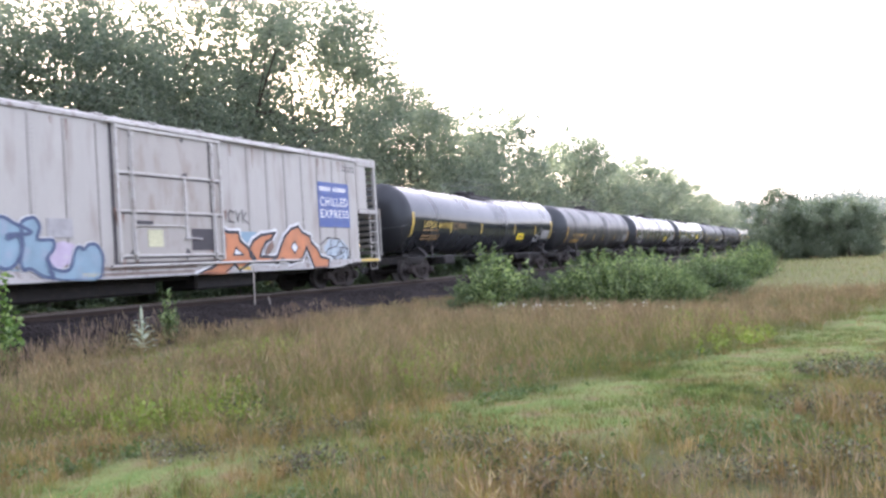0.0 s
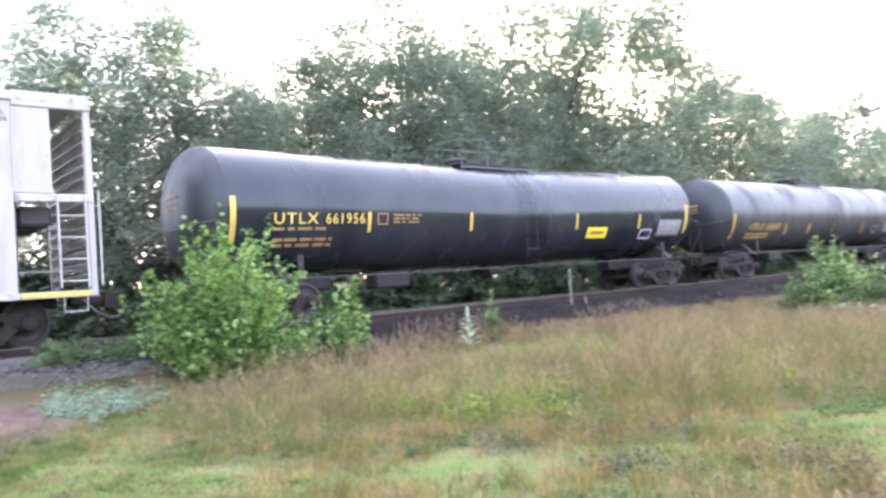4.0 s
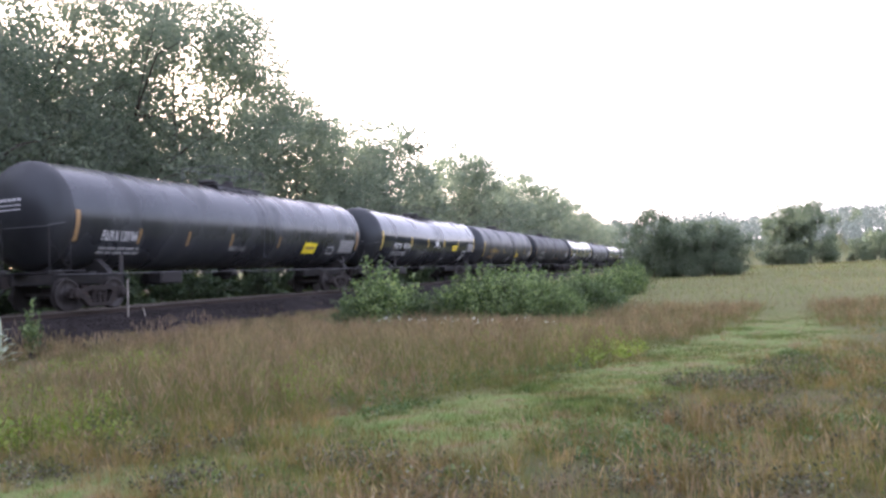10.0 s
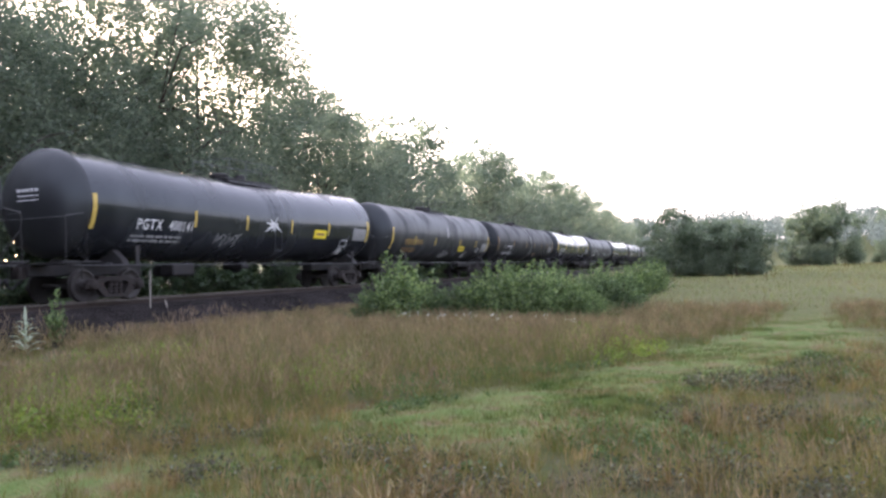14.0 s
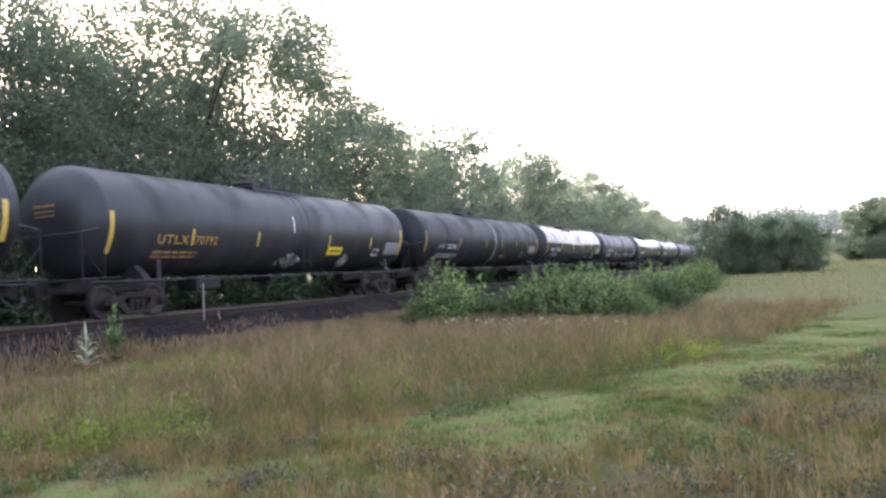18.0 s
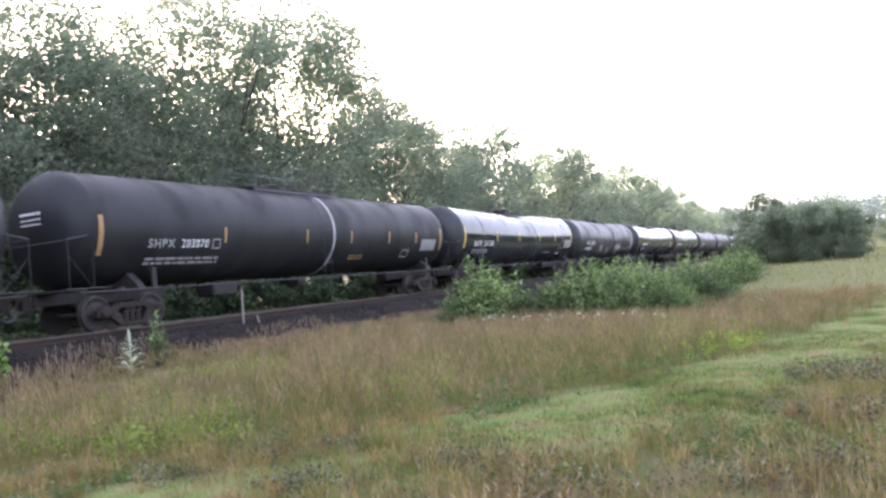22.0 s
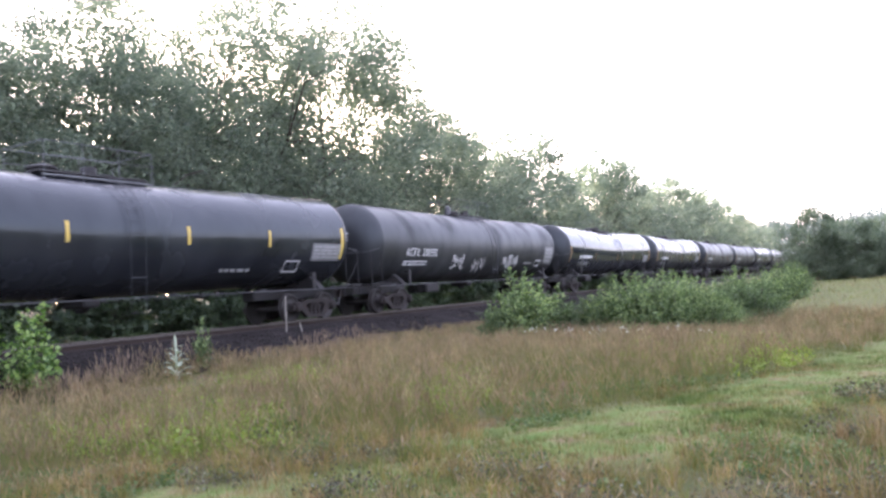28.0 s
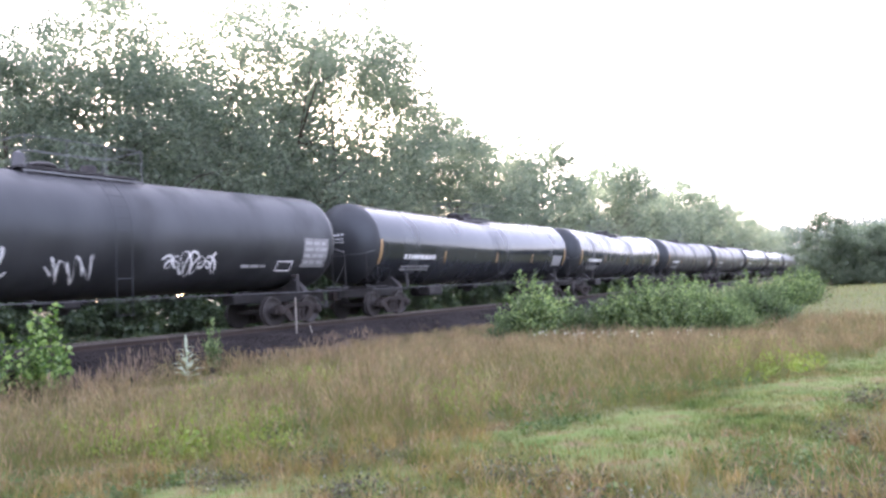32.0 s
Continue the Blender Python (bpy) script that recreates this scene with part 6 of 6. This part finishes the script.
def reefer_car():
    """A white refrigerator car, 20.9 m long; its end frame with the cooling unit is towards +y."""
    car = thing("refrigerator_car", "white refrigerator boxcar with sprayed graffiti and blue sign", "boxcar")
    L, W, Z0, Z1 = 10.45, 1.53, 0.98, 4.84
    yb = 9.05                                       # where the closed body ends
    body = part("body", Geo().prism([(-W, Z0), (W, Z0), (W, 4.66), (W - 0.12, Z1), (0, Z1 + 0.06), (-W + 0.12, Z1), (-W, 4.66)], -L + 0.3, yb, "xz"), M_REEFER, car, "white riveted side walls, stained")
    for k in range(21):
        y = -9.6 + 0.9 * k
        if -2.3 < y < 2.2 or y > 8.7:
            continue
        for s in (-1, 1):
            part("panel_seam", Geo().box((s * (W + 0.006), y, (Z0 + 4.6) / 2), (0.018, 0.026, 4.55 - Z0), 0.005), M_SEAM, body)
    riv = Geo()
    for k in range(0, 21):
        y = -9.6 + 0.9 * k + 0.1
        if -2.3 < y < 2.2 or y > 8.6:
            continue
        for j in range(32):
            riv.box((W + 0.004, y, Z0 + 0.2 + 0.105 * j), (0.014, 0.022, 0.022), 0.005)
    part("rivets", riv, M_SEAM, body)["kind"] = "stuff"
    for s in (-1, 1):
        sag = [(-L, 1.02), (L, 1.02), (L, 0.9), (8.6, 0.9), (7.6, 0.74), (-7.6, 0.74), (-8.6, 0.9), (-L, 0.9)]
        part("side_sill", Geo().prism(sag, s * W - 0.02, s * W + 0.035), M_REEFER_TRIM, car, "white side sill with yellow patches")
        part("roof_rail", Geo().box((s * (W + 0.02), 0, 4.7), (0.07, 2 * L, 0.12), 0.02), M_REEFER_TRIM, car)
    for k in range(16):
        part("roof_rib", Geo().box((0, -9.6 + 1.15 * k, Z1 + 0.04), (2.6, 0.07, 0.04), 0.01), M_REEFER_TRIM, body)
    for k in range(11):
        part("roof_bracket", Geo().box((W - 0.14, -9 + 1.7 * k, Z1 + 0.01), (0.14, 0.26, 0.05), 0.015), M_REEFER, body)
    # sliding plug door on the meadow side, 13.5 to 17.2 along the train
    d0, d1 = -1.95, 1.8
    door = part("door", Geo().box((W + 0.04, (d0 + d1) / 2, 2.9), (0.07, d1 - d0, 3.54), 0.02), M_REEFER_DOOR, car, "grimy white plug door with locking bars")
    g = Geo()
    for y, h in ((d0 + 0.06, 3.54), (d0 + 0.5, 3.44), (d1 - 0.06, 3.54), (d1 - 0.4, 3.44)):
        g.box((W + 0.1, y, 2.9), (0.06, 0.085, h), 0.015)
    g.box((W + 0.1, (d0 + d1) / 2, 4.56), (0.07, d1 - d0, 0.1), 0.015)
    g.box((W + 0.095, (d0 + d1) / 2, 3.42), (0.05, d1 - d0, 0.075), 0.012)
    g.box((W + 0.095, (d0 + d1) / 2, 2.44), (0.05, d1 - d0, 0.07), 0.012)
    g.box((W + 0.095, 0.35, 2.55), (0.05, 0.08, 1.7), 0.012)
    g.box((W + 0.095, (d0 + d1) / 2, 1.3), (0.05, d1 - d0, 0.07), 0.012)
    g.box((W + 0.095, -0.6, 2.08), (0.05, 1.8, 0.05), 0.012)
    part("door_frame", g, M_REEFER_BAR, door)
    for y in (d0 + 0.5, d1 - 0.4):
        g = Geo().tube([(W + 0.15, y, 1.2), (W + 0.15, y, 4.5)], 0.025, 8)
        for z in (1.35, 2.42, 3.4, 4.4):
            g.box((W + 0.14, y, z), (0.09, 0.13, 0.1), 0.02)
        part("locking_bar", g, M_REEFER_BAR, door)
    part("lever", Geo().tube([(W + 0.15, 0.2, 1.75), (W + 0.2, 0.45, 1.75), (W + 0.2, 0.8, 1.72)], 0.022, 8), M_REEFER_TRIM, door)
    def dark_line(at, size, bevel):
        part("door_gasket", Geo().box(at, size, bevel), M_LOUVRE_DARK, door, "dark grimy seam, and dark line painted as a bar's shade")

    # The grimy seam round the door itself.
    for y in (d0 - 0.03, d1 + 0.03):
        dark_line((W + 0.02, y, 2.9), (0.03, 0.085, 3.6), 0.005)
    for z in (1.09, 4.7):
        dark_line((W + 0.02, (d0 + d1) / 2, z), (0.03, d1 - d0 + 0.15, 0.085), 0.005)
    # Dark strips beside and beneath the bars are their shade, painted in.
    for y in (d0 + 0.56, d1 - 0.47):
        dark_line((W + 0.079, y, 2.9), (0.012, 0.045, 3.4), 0.003)
    for z in (3.37, 2.39, 1.25):
        dark_line((W + 0.079, (d0 + d1) / 2, z), (0.012, d1 - d0 - 0.1, 0.045), 0.003)
    part("door_placard", Geo().box((W + 0.082, 1.0, 1.72), (0.016, 0.95, 0.6), 0.005), M_LOUVRE_DARK, door, "dark data board")
    part("door_notice", Geo().box((W + 0.08, -0.75, 1.75), (0.012, 0.5, 0.45), 0.004), solid("pale_notice", (0.42, 0.42, 0.27), 0.6), door, "pale yellow notice")
    part("door_handle", Geo().box((W + 0.1, -1.1, 2.15), (0.06, 0.5, 0.1), 0.02), M_LOUVRE_DARK, door)
    g = Geo()
    for z in (4.66, 1.05):
        g.box((W + 0.1, 1.6, z), (0.09, 7.6, 0.07), 0.015)
    part("door_track", g, M_REEFER_BAR, car, "worn door rails")
    rg = np.random.default_rng(17)
    for k in range(26):
        u = (d0 + 0.5, d1 - 0.4, d0 + 0.02, d1 - 0.02)[k % 4] + rg.normal(0, 0.07)
        z, h, w = rg.choice([1.25, 2.35, 3.3, 1.5, 2.6]) + rg.normal(0, 0.1), rg.uniform(0.12, 0.5), rg.uniform(0.025, 0.08)
        part("rust_streak", Geo().add([(W + 0.0765, u - w, z), (W + 0.0765, u + w * 0.9, z + 0.02), (W + 0.0765, u + w * 0.5, z - h * 0.5), (W + 0.0765, u + w * 0.15, z - h), (W + 0.0765, u - w * 0.5, z - h * 0.6)], [(0, 4, 3, 2, 1)]), M_GRIME, door)
    for k in range(30):
        u, h, w = rg.uniform(-9.5, 8.9), rg.uniform(0.15, 0.7), rg.uniform(0.015, 0.04)
        if d0 - 0.2 < u < d1 + 0.2:
            continue
        z = 4.58 if k % 3 else 1.0 + h
        part("rust_streak", Geo().add([(W + 0.003, u - w, z), (W + 0.003, u + w, z), (W + 0.003, u + w * 0.3, z - h), (W + 0.003, u - w * 0.4, z - h * 0.8)], [(0, 3, 2, 1)]), M_GRIME, body)
    for k in range(22):
        u = (d0 + 0.5, d1 - 0.4, 0.35)[k % 3] + rg.normal(0, 0.05)
        z, w, h = (1.3, 2.42, 3.4, 4.45)[k % 4] + rg.normal(0, 0.05), rg.uniform(0.05, 0.13), rg.uniform(0.05, 0.14)
        ring = [(W + 0.0775 + 0.0002 * k, u + w * math.cos(a) * rg.uniform(0.6, 1.2), z + h * math.sin(a) * rg.uniform(0.6, 1.2)) for a in np.linspace(0, 2 * math.pi, 10)[:-1]]
        part("grease_stain", Geo().add(ring, [tuple(range(9))]), M_LOUVRE_DARK, door)
    rusty = solid("rusty_door_track", (0.19, 0.155, 0.13), 0.7, 0, 0.35, 4, 30, 0.15, dirt=(0.09, 0.06, 0.045), dirt_amount=0.7)
    part("door_track", Geo().box((W + 0.036, -0.95, 0.99), (0.02, 3.3, 0.1), 0.006).box((W + 0.036, -0.95, 0.85), (0.014, 3.1, 0.07), 0.005), rusty, car, "rust-stained door track")
    part("side_board", Geo().box((W + 0.014, -3.5, 1.98), (0.02, 0.66, 0.45), 0.005), M_GREY_MARK, body, "grey notice board")
    # blue sign
    sign = part("sign", Geo().box((W + 0.012, 7.53, 2.97), (0.02, 1.9, 1.6), 0.004), M_BLUE_SIGN, car, "blue sign lettered CHILLED EXPRESS")
    place = lambda u, z, d: (W + 0.016 + d, u, z)
    part("lettering", lettering("CHILLED", place, 6.68, 8.38, 2.92, 3.24, 0.01), M_WHITE_PAINT, sign)
    part("lettering", lettering("EXPRESS", place, 6.68, 8.4, 2.5, 2.8, 0.01), M_WHITE_PAINT, sign)
    g = Geo()
    for a, b in ((6.68, 7.35), (7.5, 8.35)):
        u = a
        while u < b - 0.05:
            p = patch(place, u, u + 0.085, 3.45, 3.6, 0.01, 1)
            g.add(p.v, p.f)
            u += 0.115
    part("print", g, M_WHITE_PAINT, sign)["kind"] = "stuff"
    part("small_print", lettering("MECHANICAL", place, 8.15, 8.95, 4.36, 4.45, 0.004), M_LOUVRE_DARK, body)
    part("small_print", lettering("REFRIGERATOR", place, 8.15, 9.0, 4.22, 4.31, 0.004), M_LOUVRE_DARK, body)
    # open end frame: an end wall of slats, machinery behind
    e0, e1 = yb, L
    for s in (-1, 1):
        part("corner_post", Geo().box((s * (W - 0.05), e1 - 0.06, 2.9), (0.14, 0.13, 3.8), 0.02), M_REEFER, car)
        part("end_top", Geo().box((s * W, (e0 + e1) / 2, 4.68), (0.1, e1 - e0, 0.3), 0.02), M_REEFER, car)
        part("end_belt", Geo().box((s * W, (e0 + e1) / 2, 2.8), (0.1, e1 - e0, 0.16), 0.02), M_REEFER_TRIM, car)
        part("gusset", Geo().prism([(e0, 2.9), (e0 + 0.7, 2.9), (e0 + 0.66, 3.05), (e0 + 0.66, 4.58), (e0, 4.58)], s * W - 0.03, s * W + 0.02), M_REEFER, car)
        part("panel_crease", Geo().prism([(e0 + 0.02, 3.06), (e0 + 0.62, 3.6), (e0 + 0.62, 3.63), (e0 + 0.02, 3.09)], s * (W + 0.02), s * (W + 0.032)), M_REEFER_TRIM, car)
    for k in range(14):
        z = 1.3 + 0.238 * k
        part("end_slat", Geo().prism([(e1 - 0.16, z), (e1 - 0.02, z - 0.1), (e1 - 0.02, z - 0.075), (e1 - 0.16, z + 0.025)], -W + 0.1, W - 0.1), M_REEFER, car)
    part("roof_end", Geo().box((0, (e0 + e1) / 2, 4.8), (2.95, e1 - e0, 0.06), 0.02), M_REEFER, car)
    part("bulkhead", Geo().box((0, e0 + 0.02, 2.9), (2.9, 0.05, 3.7), 0.01), M_LOUVRE_DARK, car)
    part("cooling_unit", Geo().box((0.2, e0 + 0.42, 2.5), (1.9, 0.6, 0.4), 0.06), M_LOUVRE_DARK, car, "dark machinery in the end frame")
    part("end_floor", Geo().box((0, (e0 + e1) / 2, 1.0), (2.9, e1 - e0, 0.08), 0.01), M_STEEL_BLACK, car)
    for z in (1.45, 1.9, 2.3):
        part("cross_bar", Geo().tube([(0.6, e0 + 0.1, z), (0.6, e1 - 0.1, z)], 0.018, 6), M_REEFER_TRIM, car)
    g = ladder(Geo(), W + 0.06, e1 - 0.42, 1.08, 2.85, 0.5, 0.018, 0.42)
    part("ladder", g, M_REEFER, car, "white side ladder")
    g = Geo().tube([(W + 0.05, e1 + 0.08, 1.1), (W + 0.05, e1 + 0.08, 2.95), (W - 0.1, e1 - 0.02, 2.95)], 0.022, 6)
    part("grab_rail", g, M_REEFER, car)
    g = Geo().tube([(W, e1 - 0.62, 0.95), (W, e1 - 0.62, 0.62), (W, e1 - 0.2, 0.62), (W, e1 - 0.2, 0.95)], 0.016, 6)
    part("stirrup", g, M_REEFER_TRIM, car)
    part("yellow_patch", Geo().box((W + 0.042, e1 - 0.75, 0.96), (0.012, 1.2, 0.09), 0.003), M_YELLOW, car)
    for u in (-2.7, 2.6):
        part("yellow_patch", Geo().box((W + 0.042, u, 0.86), (0.012, 0.6, 0.1), 0.003), M_YELLOW, car)
    part("under_tank", Geo().box((0.3, 2.5, 0.55), (1.4, 2.6, 0.5), 0.06), M_STEEL_BLACK, car)
    part("under_beam", Geo().box((0, 0, 0.85), (0.6, 20.0, 0.3), 0.03), M_STEEL_BLACK, car)
    # Added box, not seen, that stands in for the shade under the floor.
    part("equipment_box", Geo().box((-0.15, -2.6, 0.56), (1.8, 5.2, 0.56), 0.05), M_STEEL_BLACK, car, "unseen black box added to fill the dark under the floor")
    part("brake_cylinder", Geo().lathe([(-0.5, 0.14), (-0.45, 0.2), (0.4, 0.2), (0.5, 0.12)], "y", (0.7, 4.6, 0.62), 14), M_STEEL_BLACK, car)
    # Long sills added likewise to keep the space below dark.
    for x in (-0.9, 0.9):
        part("cross_sill", Geo().box((x * 0.8, 0.6, 0.78), (0.16, 12.4, 0.34), 0.02), M_STEEL_BLACK, car)
    # sprayed pieces, each a stack of plain flat shapes
    def rounded(sh, steps=4):
        out, n = [], len(sh)
        for k in range(n):
            p0, p1, p2, p3 = (np.array(sh[(k + j) % n]) for j in (-1, 0, 1, 2))
            for j in range(steps):
                t = j / steps
                out.append(tuple(0.5 * (2 * p1 + (p2 - p0) * t + (2 * p0 - 5 * p1 + 4 * p2 - p3) * t * t + (3 * p1 - p0 - 3 * p2 + p3) * t ** 3)))
        return out

    def ribbon(g, sh, w, lift):
        """A sprayed line of width w round an outline."""
        n = len(sh)
        for k in range(n):
            (u0, z0), (u1, z1) = sh[k], sh[(k + 1) % n]
            d = math.hypot(u1 - u0, z1 - z0) or 1
            a, c = (u1 - u0) / d * w / 2, (z1 - z0) / d * w / 2
            q = [(u0 - a - c * 0.8, z0 - c + a * 0.8), (u1 + a - c, z1 + c + a), (u1 + a + c * 0.8, z1 + c - a * 0.8), (u0 - a + c, z0 - c - a)]
            g.add([place(u, max(0.76, z), lift + 0.00025 * k) for u, z in q], [(0, 1, 2, 3)])
        return g

    def piece(name, shapes, fill, label):
        halo, line = Geo(), Geo()
        for j, sh in enumerate(shapes):
            ribbon(halo, sh, 0.12 if "blue" in name else 0.24, 0.018 + 0.0001 * j)
            ribbon(line, sh, 0.085 if "blue" in name else 0.1, 0.04 + 0.0001 * j)
            part(name, Geo().add([place(u, z, 0.031 + 0.0005 * j) for u, z in sh], [tuple(range(len(sh)))]), fill, car, label)
        part("halo", halo, M_WHITE_PAINT, car)["kind"] = "stuff"
        part("outline", line, M_NAVY if "blue" in name else M_BLACK_PAINT, car)["kind"] = "stuff"
    part("graffiti_patch", Geo().add([place(u, z, 0.004) for u, z in [(-5.33, 1.08), (-4.53, 1.05), (-3.95, 0.87), (-3.71, 0.99), (-2.55, 0.95), (-2.58, 0.75), (-3.77, 0.76), (-5.34, 0.76)]], [tuple(range(8))]), M_CYAN, car)
    piece("orange_graffiti", [[(1.71, 2.11), (1.94, 1.95), (2.42, 1.94), (2.5, 1.68), (2.87, 1.44), (3.12, 1.13), (2.7, 0.93), (2.4, 0.79), (2.21, 0.98), (1.83, 0.72), (0.75, 0.75), (1.23, 0.9), (1.59, 1.1), (1.82, 1.48), (1.82, 1.85)],
                              [(2.87, 1.44), (3.09, 1.7), (3.47, 1.87), (4.12, 1.94), (3.93, 1.75), (3.66, 1.64), (3.48, 1.45), (3.35, 1.2), (4.13, 1.16), (3.86, 1.02), (3.11, 1.05), (2.91, 1.21)],
                              [(3.86, 1.04), (4.19, 1.22), (4.39, 1.52), (4.6, 1.82), (4.95, 2.08), (5.33, 2.17), (5.51, 1.98), (5.94, 1.84), (6.02, 1.62), (6.33, 1.42), (6.48, 1.15), (7, 1.03), (6.92, 0.75), (6.09, 0.76), (5.96, 1.06), (5.73, 1.47), (5.44, 1.09), (4.84, 0.98), (4.42, 1.1), (4.16, 0.99)]], M_ORANGE, "angular orange sprayed letters outlined black and white")
    piece("blue_graffiti", [rounded(q, 3) for q in ([(-5.25, 1.04), (-5.18, 1.92), (-5.02, 2.17), (-4.86, 2.19), (-4.69, 2.09), (-4.3, 1.91), (-4.35, 1.83), (-4.77, 1.82), (-4.8, 1.72), (-4.55, 1.78), (-4.52, 1.43), (-4.7, 1.14), (-4.91, 1.07), (-5.08, 1.12)],
                                                    [(-4.5, 2.01), (-4.38, 2.16), (-4.15, 2.19), (-4.04, 1.98), (-4.11, 1.72), (-3.75, 1.7), (-3.72, 1.51), (-3.9, 1.29), (-3.86, 1.13), (-3.77, 0.87), (-4, 0.87), (-4.31, 1.05), (-4.49, 1.05), (-4.54, 1.27), (-4.47, 1.6)],
                                                    [(-3.88, 1.25), (-3.77, 1.07), (-3.51, 0.98), (-3.3, 1.06), (-3.16, 1.45), (-3.03, 1.54), (-2.94, 1.48), (-2.77, 1.6), (-2.56, 1.57), (-2.41, 1.34), (-2.43, 1.04), (-2.55, 0.75), (-3.18, 0.75), (-3.76, 0.82)])], M_CYAN, "rounded pale blue sprayed shapes outlined black")
    part("lilac_graffiti", Geo().add([place(u, z, 0.008) for u, z in [(-3.86, 1.4), (-3.67, 1.6), (-3.47, 1.68), (-3.15, 1.59), (-3.22, 1.2), (-3.54, 1.04), (-3.8, 1.12)]], [tuple(range(7))]), M_LILAC, car, "faded lilac cloud of spray")
    for q in ([(2.16, 1.27), (2.29, 1.48), (2.6, 1.26)], [(4.89, 1.48), (5.09, 1.67), (5.26, 1.46), (5.08, 1.27)]):
        part("graffiti_gap", Geo().add([place(u, z, 0.044) for u, z in q], [tuple(range(len(q)))]), M_WHITE_PAINT, car)
        part("gap_outline", ribbon(Geo(), q, 0.05, 0.045), M_BLACK_PAINT, car)
    for q in ([(2.45, 1.96), (3.2, 1.97), (3.3, 1.9), (2.77, 1.6)], [(3.1, 0.76), (3.1, 0.87), (3.73, 0.9), (4.51, 0.96), (5.82, 0.96), (6.0, 0.76)]):
        part("graffiti_patch", Geo().add([place(u, z, 0.018) for u, z in q], [tuple(range(len(q)))]), M_CYAN, car)
    part("graffiti_shade", Geo().add([place(u, z, 0.046) for u, z in ((3.95, 1.72), (4.05, 1.5), (3.75, 1.25), (3.6, 1.22), (3.66, 1.45))], [(0, 1, 2, 3, 4)]), M_GRIME, car, "brown shading in the sprayed letters")

    def stroke(points, w, lift, material):
        """One pass of a spray can along points."""
        g = Geo()
        for (u0, z0), (u1, z1) in zip(points, points[1:]):
            d = math.hypot(u1 - u0, z1 - z0)
            a, c = (u1 - u0) / d * w / 2, (z1 - z0) / d * w / 2
            g.add([place(u, z, lift) for u, z in ((u0 - a - c, z0 - c + a), (u1 + a - c, z1 + c + a), (u1 + a + c, z1 + c - a), (u0 - a + c, z0 - c - a))], [(0, 1, 2, 3)])
        part("sprayed_line", g, material, car)

    for line in ([(2.3, 2.52), (2.18, 2.6), (2.06, 2.45), (2.1, 2.26), (2.3, 2.24)], [(2.4, 2.6), (2.47, 2.27), (2.57, 2.55)], [(2.68, 2.62), (2.7, 2.25)], [(2.86, 2.55), (2.7, 2.38), (2.93, 2.2)]):
        stroke(line, 0.035, 0.006, M_BLACK_PAINT)
    # a second, thinner piece at the car's end: pale fill with many dark loops
    part("graffiti_patch", Geo().add([place(u, z, 0.006) for u, z in ((7.0, 1.05), (6.75, 1.45), (7.1, 1.75), (7.9, 1.72), (8.3, 1.4), (8.25, 1.02))], [(0, 1, 2, 3, 4, 5)]), M_PALE_SPRAY, car)
    for line in ([(6.6, 1.55), (7.0, 1.8), (7.7, 1.76), (7.55, 1.5), (7.0, 1.42), (6.85, 1.2), (7.4, 1.12), (8.0, 1.3)], [(7.2, 1.7), (7.1, 1.2), (7.5, 0.98), (7.9, 1.1), (7.7, 1.45), (8.2, 1.42), (8.35, 1.2), (8.1, 0.98)],
                 [(7.75, 1.7), (8.0, 1.5), (7.8, 1.3), (7.55, 1.25)], [(8.1, 1.4), (8.2, 1.1), (8.35, 1.0)]):
        stroke(line, 0.04, 0.012, M_BLACK_PAINT)
    add_truck(car, 8.4, True)
    add_truck(car, -8.4, True)
    add_couplers(car, L - 0.1)
    return car


# middle of each car along the line at the start, and the car
CARS = [(15.45, reefer_car()),
        (37.72, tank_car(18.05, M_TANK_GLOSS, "glossy black tank car with yellow letters and reflectors", marks_1)),
        (58.38, tank_car(16.95, M_TANK_BROWN, "brown-black tank car with faded orange letters", marks_2, bent=0.00)),
        (78.95, tank_car(18.1, M_TANK_SATIN, "dusty black tank car with white letters", marks_3, bent=0.00)),
        (99.58, tank_car(17.25, M_TANK_GLOSS, "glossy black tank car with a white paint splash", marks_4)),
        (119.55, tank_car(17.1, M_TANK_DULL, "matt black tank car with yellow letters and scribbles", marks_5, bent=0.15)),
        (140.35, tank_car(19.3, M_TANK_MATT, "long matt black tank car with a pale band", marks_6, platform=(-2.6, 2.2), bent=0.0)),
        (161.83, tank_car(18.45, M_TANK_GLOSS, "clean glossy black tank car with white letters", marks_7)),
        (182.28, tank_car(17.55, M_TANK_DULL, "matt black tank car with white sprayed scribbles", marks_8, platform=(-1.27, 1.9), dome=-0.4, bent=0.6)),
        (203.25, tank_car(18.7, M_TANK_GLOSS, "glossy black tank car with pale unreadable number", marks_plain))]
plain = tank_car(18.1, M_TANK_SATIN, "black tank car in the train's long line", marks_plain, turning=False)
brown = tank_car(18.1, M_TANK_BROWN, "brown-black tank car in the train's long line", marks_plain, turning=False)
CARS += [(224.3, plain), (245.8, brown)]
for k in range(9):
    CARS.append((266.5 + 20.7 * k, copy_thing(plain if k % 3 else brown, pose(0, 0, 0))))


def motions():
    """The train rolls towards the camera's left at a steady pace, its wheels turning."""
    for y, car in CARS:
        walk(car, [(t, pose(TRACK_X, y - SPEED * t, RAIL_Z)) for t in (0.0, 8.0, 16.0, 24.0, 32.0)])
    step = 0.1
    turn = math.degrees(SPEED / 0.455) * step
    rows = int(32 / step) + 1
    for w, s in WHEELSETS:
        walk(w, [(k * step, pose(0, s, 0.455, (turn * k) % 360, 0, 0)) for k in range(rows)])


motions()
